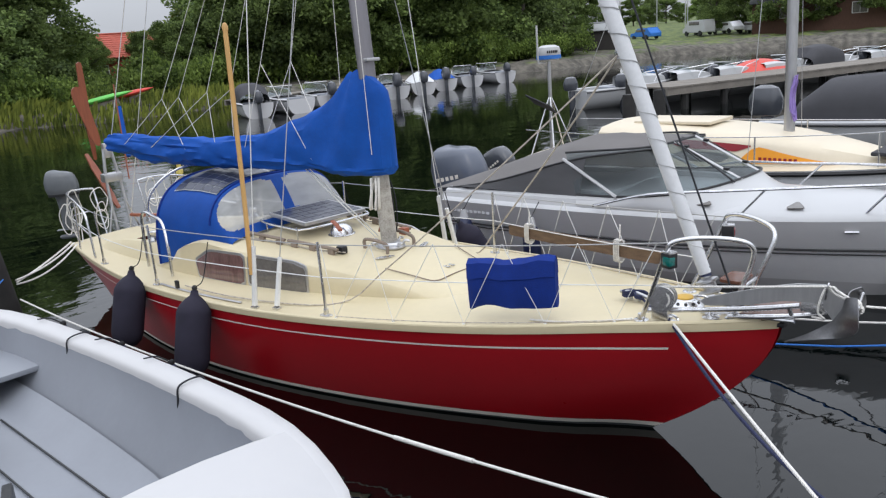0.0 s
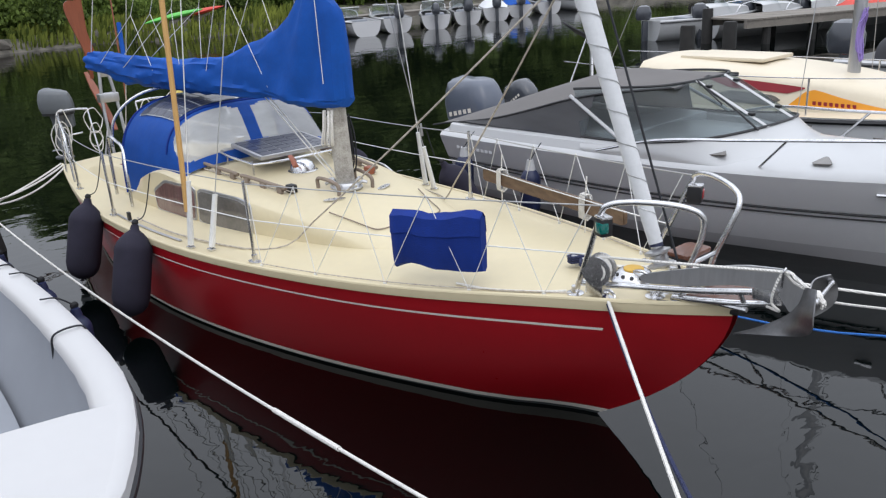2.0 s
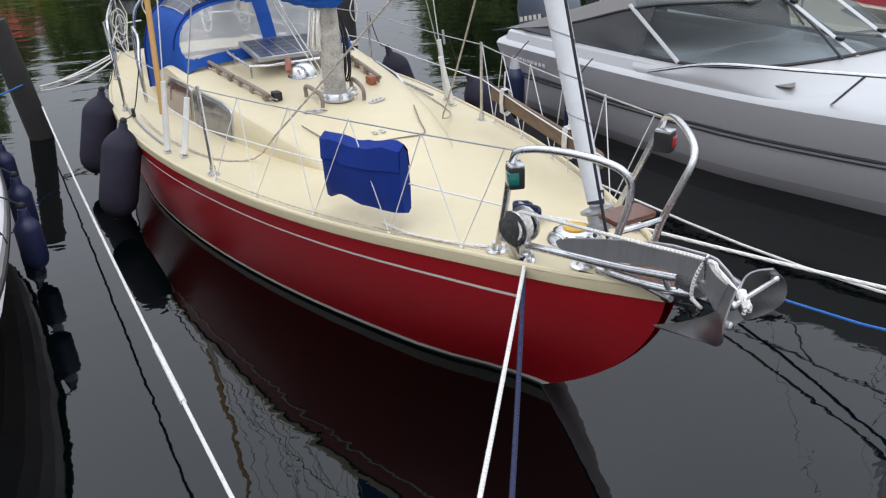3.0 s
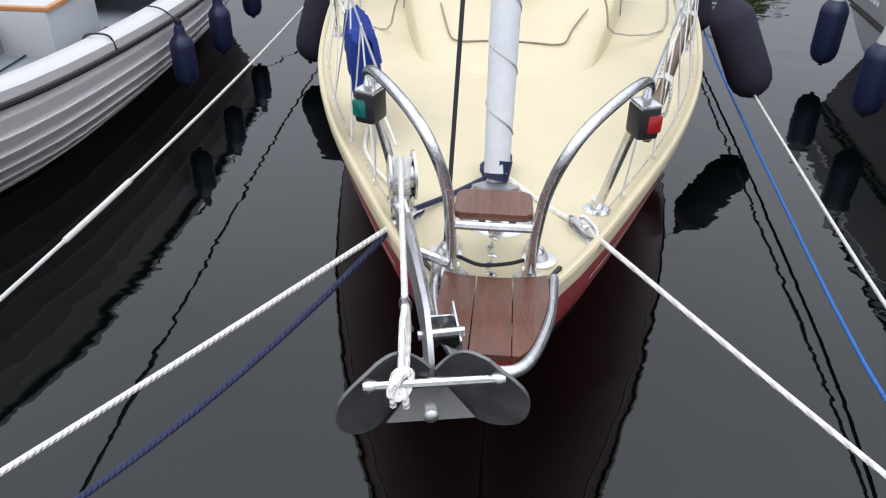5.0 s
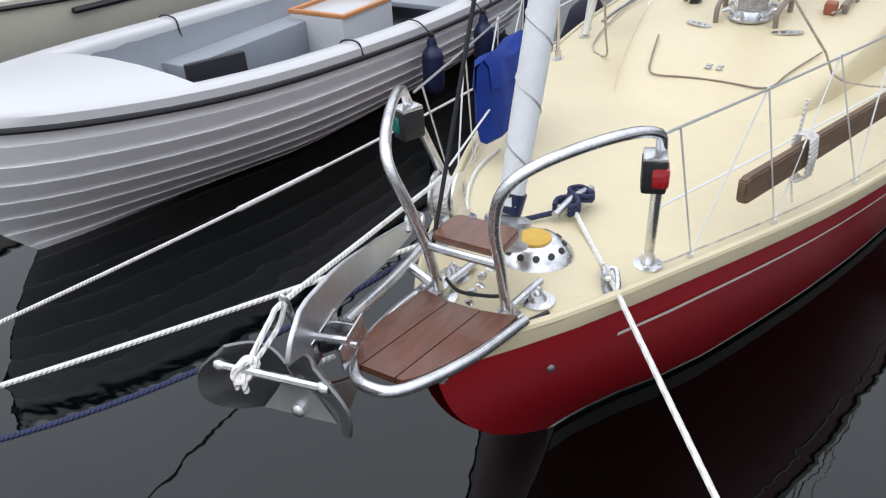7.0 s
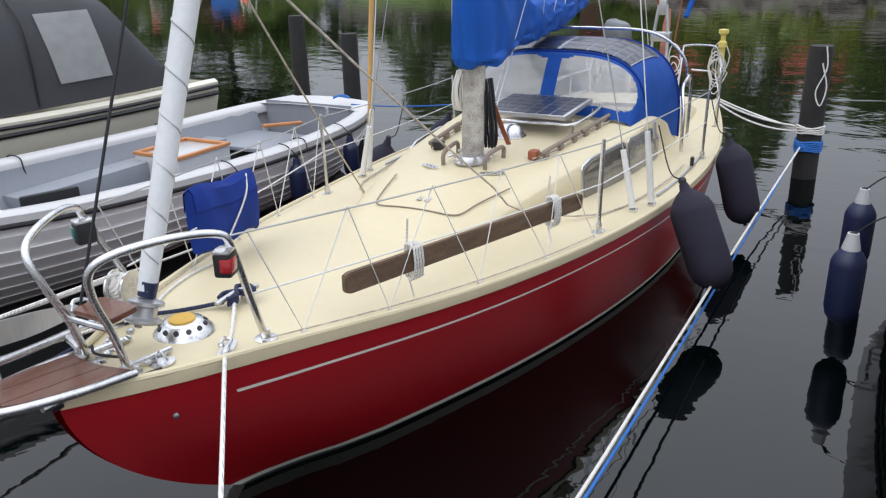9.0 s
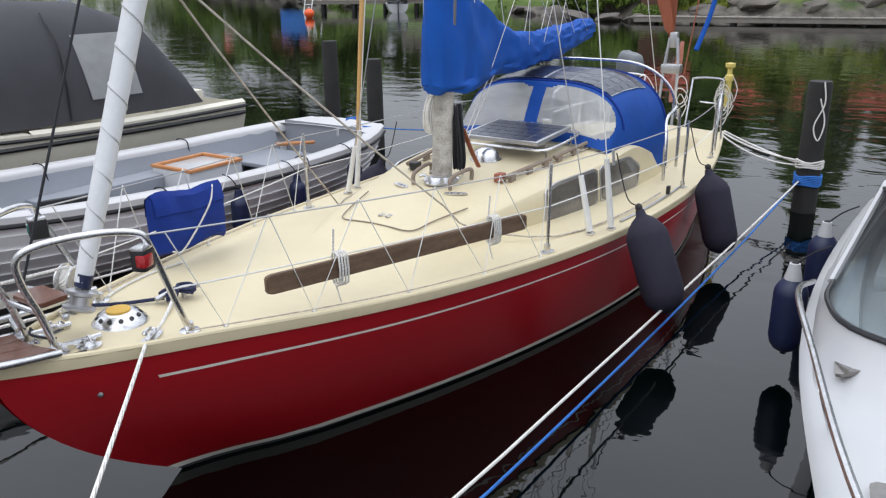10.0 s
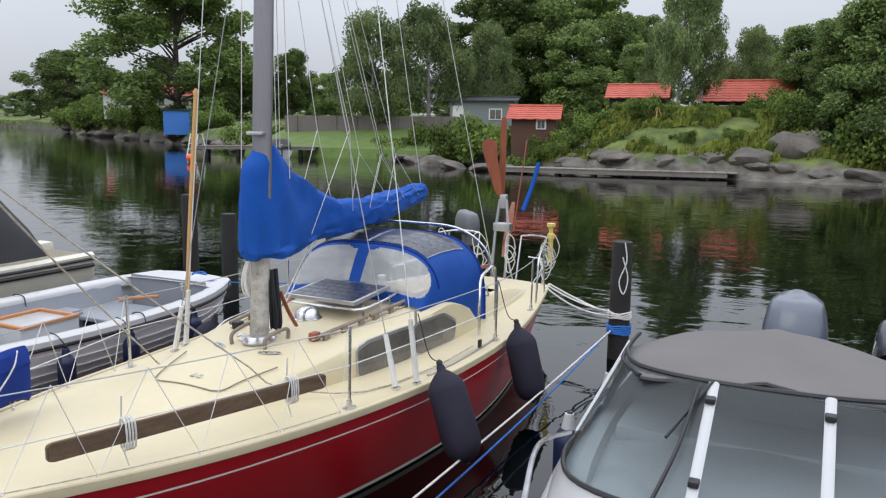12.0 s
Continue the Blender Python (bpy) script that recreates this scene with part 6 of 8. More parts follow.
part("blue_rope_hitch", tube([(0.3, 5.95, 0.83), (0.42, 5.9, 0.87), (0.5, 6.0, 0.84), (0.38, 6.05, 0.86), (0.3, 5.95, 0.85)], 0.009, 6), M_ROPEBLUE, dinghy)
for y in (3.3, 4.1, 5.1):
    fd = fender("fender", (-3.46 + DB(y) + 0.1, 0.69 + y, DZ(y) - 0.02), 0.46, 0.085, M_FENDNAVY, "small navy fender hanging on the dinghy", "fenders of the dinghy")
    part("lanyard", tube([(0, 0, 0.02), (-0.1, 0, 0.1), (-0.2, 0, 0.12)], 0.006, 5), M_ROPEBLACK, fd)


# ---- other boats ----
def small_boat(name, label, at, turn, L, B, H, hull_mat, deck_mat, top="screen", top_mat=None, motor=None, cabin=0.0, group=""):
    """A small motorboat; own space: stern at y = 0, bow at y = L."""
    bt = thing(name, label, "motorboat", at, group)
    bt.rotation_euler = (0, 0, radians(turn))
    hb = spline([(0, 0.9 * B), (0.3 * L, B), (0.6 * L, 0.94 * B), (0.85 * L, 0.55 * B), (L, 0.03)])
    hz = spline([(0, H * 0.88), (0.5 * L, H * 0.94), (L, H * 1.15)])
    ys = [L * k / 16 for k in range(17)]
    bm = bmesh.new()
    for s in (-1, 1):
        loft([[Vector((s * hb(y) * g, y - (1 - f) ** 1.5 * 0.18 * L * (y / L) ** 3, -0.12 + (hz(y) + 0.12) * f)) for f, g in ((0, 0.35), (0.2, 0.72), (0.45, 0.88), (0.8, 0.98), (1, 1))] for y in ys], closed=False, bm=bm)
    loft([[Vector((s * hb(0) * g, 0, -0.12 + (hz(0) + 0.12) * f)) for f, g in ((0, 0.35), (0.2, 0.72), (0.45, 0.88), (0.8, 0.98), (1, 1))] for s in (-1, 1)], closed=False, bm=bm)
    part("hull", bm, hull_mat, bt)
    for s in (-1, 1):
        part("rubbing_strip", tube([(s * (hb(y) + 0.01), y, hz(y) - 0.05) for y in ys], 0.022, 6, n=1), M_BLACK, bt)
    part("deck", loft([[Vector((f * hb(y), y, hz(y) + 0.08 * (1 - f * f))) for f in (-1, -0.9, -0.5, 0, 0.5, 0.9, 1)] for y in ys if y >= 0.5 * L], closed=False), deck_mat, bt)
    part("floor", loft([[Vector((f * hb(y) * 0.85, y, 0.28)) for f in (-1, 0, 1)] for y in ys if y <= 0.55 * L], closed=False), deck_mat, bt)
    for s in (-1, 1):
        part("side_deck", loft([[Vector((s * hb(y) * g, y, z)) for g, z in ((1.0, hz(y)), (0.95, hz(y) + 0.04), (0.84, hz(y) + 0.02), (0.83, 0.28))] for y in ys if y <= 0.55 * L], closed=False), deck_mat, bt)
    y0 = 0.62 * L
    if cabin:
        rr = []
        for k, (f, h) in enumerate(((0.42, 1.0), (0.5, 1.04), (0.62, 0.96), (0.74, 0.7), (0.86, 0.25), (0.92, 0.05))):
            y = f * L
            w = hb(y) * 0.74
            rr.append([Vector((x * w, y, hz(y) + 0.03 + cabin * h * g)) for x, g in ((-1.05, 0), (-1, 0.8), (-0.88, 0.97), (-0.4, 1.05), (0, 1.07), (0.4, 1.05), (0.88, 0.97), (1, 0.8), (1.05, 0))])
        part("cabin", loft(rr, closed=False), deck_mat, bt)
    if top in ("screen", "hood"):
        w = hb(y0) * 0.8
        sc = part("windscreen", loft([[Vector((x * w, y0 + 0.25 * (1 - x * x) - b * 0.35, hz(y0) + 0.03 + b * 0.5)) for x in (-1, -0.8, -0.4, 0, 0.4, 0.8, 1)] for b in (0, 1)], closed=False), M_SCREEN, bt)
        part("screen_frame", tube([(x * w, y0 + 0.25 * (1 - x * x) - 0.35, hz(y0) + 0.53) for x in (-1, -0.8, -0.4, 0, 0.4, 0.8, 1)], 0.02, 6, n=2), M_ALU, sc)
        for s in (-1, 1):
            rail = part("bow_rail", tube([(s * hb(0.64 * L) * 0.9, 0.64 * L, hz(0.64 * L) + 0.05), (s * hb(0.7 * L) * 0.9, 0.7 * L, hz(0.7 * L) + 0.3), (s * hb(0.88 * L) * 0.85, 0.88 * L, hz(0.88 * L) + 0.36), (0, 0.99 * L, hz(L) + 0.38)], 0.018, 6), M_STEEL, bt)
            part("rail_post", tube([(s * hb(0.85 * L) * 0.85, 0.85 * L, hz(0.85 * L)), (s * hb(0.85 * L) * 0.85, 0.85 * L, hz(0.85 * L) + 0.35)], 0.014, 6, curve=False), M_STEEL, rail)
        part("seat", box(0, 0.3 * L, 0.5, hb(0.3 * L) * 1.2, 0.5, 0.45, 0.05), M_GREYWHITE, bt)
    if top == "hood":
        w = hb(0.4 * L) * 0.9
        part("canopy", loft([arch(y, ww, hz(y) * 0.98, tz) for y, ww, tz in ((0.12 * L, w * 0.95, H + 0.35), (0.2 * L, w, H + 0.75), (0.4 * L, w, H + 0.85), (0.58 * L, w * 0.9, H + 0.62))], closed=False), top_mat or M_DARKCANVAS, bt)
    if top == "cover":
        part("boat_cover", loft([[Vector((f * (hb(y) + 0.03), y, hz(y) - 0.04 + (0.1 + 0.5 * math.sin(math.pi * min(1, y / L * 1.1))) * (1 - abs(f) ** 1.6))) for f in (-1, -0.98, -0.7, -0.35, 0, 0.35, 0.7, 0.98, 1)] for y in ys[:-1]], closed=False), top_mat, bt)
    if motor:
        k = motor
        part("outboard_cowl", loft([[Vector((k * w * math.cos(a), -0.28 + k * l * math.sin(a), H + k * z)) for a in (2 * math.pi * j / 14 for j in range(14))] for z, w, l in ((-0.05, 0.15, 0.24), (0.05, 0.2, 0.3), (0.25, 0.2, 0.3), (0.42, 0.14, 0.22), (0.47, 0.05, 0.1))]), M_OUTBOARD, bt, "dark outboard cowling")
        part("outboard_leg", box(0, -0.22, H * 0.35, 0.14 * k, 0.22 * k, H * 1.1, 0.03), M_OUTBOARD, bt)
    return bt


# beige boat with a tall dark canvas tent
tent_boat = small_boat("motorboat", "beige motorboat under a tall dark grey canvas tent", (-6.55, 7.1, 0), 180, 6.6, 1.25, 0.98, M_OFFWHITE, M_OFFWHITE, top="")
for s in (-1, 1):
    part("dark_strip", tube([(s * 1.14, 0.05, 0.72), (s * 1.25, 2.0, 0.76), (s * 1.2, 4.0, 0.8)], 0.03, 6), M_BLACK, tent_boat)
tent = part("canvas_tent", loft([arch(y, w, b, tz, n=24) for y, w, b, tz in ((0.75, 1.1, 0.95, 1.02), (0.95, 1.12, 0.95, 1.5), (1.4, 1.14, 0.95, 2.1), (2.0, 1.15, 0.96, 2.3), (3.0, 1.15, 0.97, 2.35), (3.9, 1.1, 0.98, 2.2), (4.5, 1.0, 1.0, 1.5))], closed=False), M_DARKCANVAS, tent_boat, "dark grey canvas tent")
for s in (-1, 1):
    part("tent_window", loft([[Vector((s * 1.175, y, 1.2)), Vector((s * 1.14, y + 0.05, 1.55)), Vector((s * 1.05, y + 0.1, 1.95))] for y in (1.75, 2.1, 2.45)], closed=False), M_CLEAR, tent, "clear tent window")
    part("tent_seam", tube([(s * (x + 0.006), 2.75, z) for x, z in ((1.155, 1.0), (1.15, 1.5), (1.08, 1.9), (0.85, 2.2))], 0.012, 6), M_BLACK, tent)
for k in range(6):
    part("lettering", box(1.16, 0.12 + 0.08 * k, 0.6, 0.004, 0.05, 0.06), M_BLACK, tent_boat)
part("stern_drive", box(0.3, -0.15, 0.75, 0.3, 0.4, 0.35, 0.06), M_OFFWHITE, tent_boat)

# cream sailing boat with an orange flash on its cabin side
cream = thing("sailing_boat", "cream sailing boat with orange and red cabin stripes", "sailboat", (8.1, 0.2, -0.34))
cb = spline([(0, 0.04), (0.8, 0.5), (2, 0.95), (3.6, 1.25), (5.2, 1.3), (7.6, 1.0)])
cz = spline([(0, 1.12), (2, 1.0), (4, 0.95), (7.6, 0.97)])
cys = [7.6 * k / 18 for k in range(19)]
bm = bmesh.new()
for s in (-1, 1):
    loft([[Vector((s * cb(y) * g, y + (1 - f) ** 1.5 * 0.8 * (1 - y / 7.6), -0.1 + (cz(y) + 0.1) * f)) for f, g in ((0, 0.4), (0.3, 0.8), (0.7, 0.96), (1, 1))] for y in cys], closed=False, bm=bm)
loft([[Vector((s * cb(7.6) * g, 7.6, -0.1 + (cz(7.6) + 0.1) * f)) for f, g in ((0, 0.4), (0.3, 0.8), (0.7, 0.96), (1, 1))] for s in (-1, 1)], closed=False, bm=bm)
part("hull", bm, M_HULLGREY, cream, "grey hull")
part("deck", loft([[Vector((f * (cb(y) + 0.01), y, cz(y) + 0.05 * (1 - f * f))) for f in (-1, -0.9, -0.5, 0, 0.5, 0.9, 1)] for y in cys], closed=False), M_BEIGE, cream)
CRW = spline([(1.3, 0.3), (2.2, 0.62), (3.2, 0.85), (4.4, 0.95), (6.0, 0.95)])
CRZ = spline([(1.3, 1.06), (2.2, 1.25), (3.2, 1.42), (4.4, 1.52), (6.0, 1.58)])
part("cabin", loft([[Vector((f * CRW(y), y, (cz(y) if abs(f) == 1.08 else CRZ(y) - d))) for f, d in ((-1.08, 0), (-1, 0.12), (-0.9, 0.04), (-0.5, 0.0), (0, -0.02), (0.5, 0), (0.9, 0.04), (1, 0.12), (1.08, 0))] for y in [1.3 + 0.235 * k for k in range(21)]], closed=False), M_BEIGE, cream)
for s in (-1, 1):
    def on_side(y, f):
        return Vector((s * (CRW(y) * (1.08 - 0.08 * f) + 0.012), y, cz(y) + (CRZ(y) - 0.12 - cz(y)) * f))
    for nm, low, high, mt in (("orange_flash", [(2.05, 0.3), (2.2, 0.24), (3.55, 0.2)], [(2.05, 0.32), (3.2, 0.93), (3.3, 0.9), (3.55, 0.21)], M_ORANGE), ("red_flash", [(3.35, 0.9), (3.55, 0.66), (4.4, 0.66), (4.9, 0.93)], [(3.35, 0.95), (4.9, 0.95)], M_DKRED), ("cabin_window", [(3.65, 0.4), (3.8, 0.2), (4.3, 0.22), (4.6, 0.4)], [(3.65, 0.42), (3.75, 0.56), (4.4, 0.58), (4.6, 0.42)], M_WINDOW)):
        y0, y1 = low[0][0], low[-1][0]
        ys = [y0 + (y1 - y0) * k / 14 for k in range(15)]
        part(nm, loft([[on_side(y, float(np.interp(y, *zip(*low))) * (1 - g) + float(np.interp(y, *zip(*high))) * g) for g in (0, 0.5, 1)] for y in ys], closed=False), mt, cream)
    for k in range(8):
        q = on_side(3.2 - 0.07 * k, 0.42)
        part("lettering", box(q.x + s * 0.004, q.y, q.z, 0.006, 0.045, 0.05), M_DKRED, cream)
    part("dark_strip", tube([(s * (cb(y) + 0.01), y, cz(y) - 0.05) for y in cys], 0.035, 6, n=1), M_BLACK, cream)
    part("guard_rail", tube([(s * (cb(y) - 0.08), y, cz(y) + 0.5) for y in cys[2:]], 0.008, 5, n=1), M_STEEL, cream)
    for y in (1.6, 3.2, 5.0):
        part("stanchion", tube([(s * (cb(y) - 0.08), y, cz(y)), (s * (cb(y) - 0.08), y, cz(y) + 0.5)], 0.014, 6, curve=False), M_STEEL, cream)
part("hatch", box(0, 4.9, 1.575, 0.9, 1.4, 0.06, 0.025), M_BEIGE, cream)
part("bow_cushion", box(-0.3, 1.5, 1.2, 0.8, 0.45, 0.06, 0.025), M_DARKCANVAS, cream)
part("mast", tube([(0, 3.1, 1.3), (0, 3.15, 10)], 0.085, 12, curve=False), M_ALU, cream, "pale aluminium mast")
bm = bmesh.new()
for k in range(9):
    q = Vector((-0.12 + random.uniform(-0.05, 0.05), 3.0, 2.0))
    tube([q + Vector((0.06 * math.cos(a), 0.03 * math.cos(a * 2), 0.3 * math.sin(a) - random.uniform(0, 0.12))) for a in (2 * math.pi * j / 9 for j in range(10))], 0.009, 5, bm=bm, n=2)
part("lilac_rope_coil", bm, M_ROPELILAC, cream, "lilac rope coil on the mast")
for k, (dx, dy) in enumerate(((-1.15, 3.3), (1.15, 3.3), (0, 7.5), (0, 0.1))):
    part("stay", tube([(dx, dy, 1.0), (0, 3.15, 9.8)], 0.006, 5, curve=False), M_WIRE, cream)
rp = part("radar_pole", tube([(-0.6, 7.25, 0.9), (-0.6, 7.25, 2.7)], 0.035, 10, curve=False), M_ALU, cream)
part("radar_dome", turned([(0.0, 0.27), (0.12, 0.265), (0.2, 0.23), (0.225, 0.16), (0.22, 0.06), (0.18, 0.0), (0, 0)], 24, pose(-0.6, 7.25, 2.72)), M_WHITE, rp, "white radar dome")
part("radar_band", turned([(0.228, 0.0), (0.228, 0.07)], 24, pose(-0.6, 7.25, 2.74)), M_ROPEBLUE, rp, "blue band")
for k in range(6):
    a = -2.6 + 0.16 * k
    part("lettering", box(-0.6 + 0.227 * math.cos(a), 7.25 + 0.227 * math.sin(a), 2.87, 0.024, 0.012, 0.045, turn=pose(0, 0, 0, 0, 0, math.degrees(a) + 90)), M_BLACK, rp)
part("aerial", tube([(-0.6, 7.25, 2.68), (-0.85, 7.3, 2.68), (-0.87, 7.3, 2.8), (-0.87, 7.3, 3.35)], 0.018, 6, curve=False), M_WHITE, rp)
for dx, dy in ((0.6, 0.2), (-0.35, -0.5), (-0.45, 0.3), (0.2, -0.7)):
    part("pole_brace", tube([(-0.6 + dx, 7.25 + dy * 0.6, 0.95), (-0.6, 7.25, 2.1)], 0.014, 6, curve=False), M_STEEL, rp)
part("solar_board", box(-0.95, 7.2, 1.95, 0.6, 0.5, 0.02, 0.004, turn=pose(0, 0, 0, 25, 20, 20)), M_DARKCANVAS, rp)

small_boat("motorboat", "white motorboat with dark grey hood", (13.8, 5.6, -0.2), 180, 6.2, 1.25, 0.95, M_WHITE, M_WHITE, "hood", M_DARKCANVAS, motor=1.3)

# boats along the far jetty, sterns to the water
FLEET = [(17.6, 31.8, 0.9, "hood", "dark"), (19.9, 31.4, 0.0, "screen", ""), (22.0, 31.6, 1.0, "screen", ""), (24.2, 31.2, 0.9, "screen", ""), (27.0, 31.8, 1.1, "screen", ""), (29.6, 32.2, 1.0, "cover", "pale"), (32.4, 33.0, 1.1, "cover", "blue"), (35.2, 33.2, 0.9, "screen", ""), (38.2, 32.8, 0.9, "screen", "")]
for x, y, motor, top, tint in FLEET:
    lab = {"dark": "white motorboat with dark hood at the far jetty", "pale": "motorboat under a pale cover at the far jetty", "blue": "motorboat under a blue cover at the far jetty", "": "white motorboat with outboard at the far jetty"}[tint]
    small_boat("motorboat", lab, (x, y, 0), -28 + 13 * math.sin(x * 2.3), 5.2 + 0.5 * math.sin(x * 5), 0.84, 0.78, M_LITGLOSSWHITE, M_LITGLOSSWHITE, top, {"dark": M_DARKCANVAS, "pale": M_SAILWHITE, "blue": M_BLUE, "": None}[tint], motor=1.3 * motor or None, group="boats at the far jetty")
M_PIERWOOD = paint("weathered_pier_boards", (0.2, 0.18, 0.155), 0.85, vary=0.25, scale=2, bump=0.3, bump_scale=12)


def pier(name, label, a, b, width, z, posts):
    """A boarded walkway on piles between two points of the plan."""
    a, b = Vector((*a, 0)), Vector((*b, 0))
    d = (b - a).normalized()
    n = Vector((-d.y, d.x, 0))
    w = thing(name, label, "pier", (0, 0, 0))
    ln = (b - a).length
    m = Matrix(((d.x, n.x, 0, a.x), (d.y, n.y, 0, a.y), (0, 0, 1, 0), (0, 0, 0, 1)))
    k, x = 0, 0.0
    step = 0.6 if ln > 12 else 0.3
    while x < ln:
        bm = box(x + step * 0.5, 0, z + 0.03, step * 0.94, width, 0.05)
        bm.transform(m)
        part("board", bm, M_PIERWOOD, w, smooth=False)
        x += step
    for s in (-1, 1):
        bm = box(ln / 2, s * (width / 2 - 0.1), z - 0.12, ln, 0.14, 0.24)
        bm.transform(m)
        part("beam", bm, M_PIERWOOD, w, smooth=False)
    for i in range(posts):
        for s in (-1, 1):
            c = a + d * (ln * (i + 0.5) / posts) + n * s * (width / 2 - 0.2)
            part("pile", tube([(c.x, c.y, -1), (c.x, c.y, z + 0.02)], 0.14, 8, curve=False), M_PILE, w)
    return w


pier("jetty", "weathered boarded jetty behind the moored boats", (19.5, 37.0), (41.0, 38.0), 1.6, 0.65, 8)
pier("jetty", "long boarded pier on dark piles", (21.2, 13.0), (37.7, 7.3), 2.2, 0.75, 9)
for x, y, top, mt, turn, hull in ((23.0, 14.8, "screen", None, 250, M_WHITE), (25.1, 14.1, "screen", None, 245, M_WHITE), (27.2, 13.0, "cover", M_PLASTICRED, 250, M_WHITE), (29.3, 12.7, "screen", None, 255, M_WHITE), (31.7, 11.8, "hood", M_DARKCANVAS, 250, M_WHITE), (34.1, 10.9, "screen", None, 250, M_WHITE), (36.5, 10.0, "screen", None, 250, M_WHITE), (21.8, 16.3, "screen", None, 240, M_WHITE)):
    small_boat("motorboat", "white motorboat moored at the long pier" if mt is None else "motorboat with canvas top moored at the long pier", (x, y, 0), turn, 4.6, 0.9, 0.75, hull, M_WHITE, top, mt, motor=1.0, cabin=0.35, group="boats at the long pier")
pile_y = [(10.8, 7.7, 1.45, 0.15), (15.0, 9.2, 1.2, 0.17), (1.99, 8.5, 1.42, 0.13), (-1.97, 8.4, 1.3, 0.13), (-6.2, 9.9, 1.5, 0.14), (-4.45, 8.9, 1.35, 0.13), (21.5, 13.8, 1.1, 0.18)]
for x, y, z, r in pile_y:
    p = thing("mooring_pile", "dark tarred wooden mooring pile", "pile", (x, y, 0), "mooring piles")
    part("post", turned([(r, -2), (r * 1.02, 0.0), (r * 0.97, z - 0.05), (r * 0.9, z), (0, z + 0.005)], 14), M_PILE, p)
    if -3 < x < 0:
        p.rotation_euler = (0, radians(-7), 0)


# ---- mooring lines ----
def line(name, label, pts, r, mat, n=4):
    ob = part(name, tube(pts, r, 7, n=n), mat)
    return tagged(ob, label, "rope")


line("mooring_line", "white bow line from the yacht to the quay", sag((0.3, 1.03, 0.965), (1.9, -0.84, 0.62), 0.02), 0.0092, M_ROPE)
line("mooring_line", "white bow line beside a navy one", sag((-0.3, 1.04, 0.96), (-1.95, -0.84, 0.61), 0.02), 0.0095, M_ROPE)
line("mooring_line", "navy bow line from the yacht to the quay", sag((-0.31, 1.04, 0.965), (-1.72, -0.84, 0.68), 0.2), 0.011, M_ROPENAVY)
long_line = sag((-1.84, -0.84, 0.72), (-1.88, 8.3, 0.32), 0.16, 28)
sp = line("mooring_line", "white line with a splice between pile and quay", long_line, 0.0092, M_ROPE)
part("splice", tube(long_line[7:10], 0.014, 8), M_ROPE, sp)
line("mooring_line", "white line from the pile to the quay", [(1.6, -0.84, 0.66), (1.68, 1, 0.35), (1.72, 3, 0.27), (1.8, 6, 0.24), (1.92, 8.42, 0.32)], 0.0092, M_ROPE)
line("mooring_line", "blue line from the pile to the quay", [(1.5, -0.84, 0.6), (1.6, 1, 0.14), (1.67, 3, 0.06), (1.77, 6, 0.1), (1.9, 8.4, 0.3)], 0.009, M_ROPEBLUE)
for k, (dz, dr) in enumerate(((0.0, 0.02), (0.03, 0.05), (-0.02, 0.09))):
    line("stern_line", "white stern line from the yacht to its pile", sag((0.86, 9.2 - 0.1 * k, 0.66), (1.88, 8.5, 0.5 + dz), dr), 0.011, M_ROPE)
    line("stern_line", "white stern line from the yacht to its pile", sag((-0.86, 9.2 - 0.1 * k, 0.66), (-1.85, 8.4, 0.5 + dz), dr), 0.011, M_ROPE)
line("rope_sleeve", "black hose over the stern line", sag((1.15, 9.0, 0.56), (1.5, 8.76, 0.5), 0.01), 0.022, M_BLACK)
bm = bmesh.new()
for k in range(6):
    z = 0.28 + 0.02 * k
    tube([(1.99 + 0.142 * math.cos(a), 8.5 + 0.142 * math.sin(a), z + 0.01 * math.sin(a * 3 + k)) for a in (2 * math.pi * j / 14 for j in range(15))], 0.012, 6, bm=bm, curve=False)
tagged(part("rope_hitch", bm, M_ROPEBLUE), "blue rope made fast round the pile", "rope")
bm = bmesh.new()
for k in range(4):
    z = 0.48 + 0.022 * k
    tube([(1.99 + 0.142 * math.cos(a), 8.5 + 0.142 * math.sin(a), z + 0.01 * math.sin(a * 3 + k)) for a in (2 * math.pi * j / 14 for j in range(15))], 0.011, 6, bm=bm, curve=False)
tube([(2.05, 8.36, 1.43), (2.08, 8.35, 1.2), (2.0, 8.35, 0.95), (2.06, 8.34, 0.8), (2.1, 8.36, 1.0), (2.03, 8.36, 1.25)], 0.008, 6, bm=bm)
tagged(part("rope_hitch", bm, M_ROPE), "white rope turns and loop on the pile", "rope")
line("mooring_line", "blue line from the dinghy to its pile", sag((-2.94, 6.69, 0.78), (-1.95, 8.4, 0.6), 0.05), 0.008, M_ROPEBLUE)
line("mooring_line", "white line from the motorboat to the quay", sag((3.65, 0.3, 1.05), (2.9, -0.84, 0.72), 0.05), 0.01, M_ROPE)

# concrete quay
M_QUAY = paint("grey_quay_concrete", (0.3, 0.29, 0.27), 0.9, vary=0.15, scale=1.5, bump=0.3, bump_scale=30)
tagged(part("quay", box(0, -3.4, -0.3, 120, 5.1, 2.04, 0.02), M_QUAY), "plain concrete quay along the moorings", "quay", kind="structure")


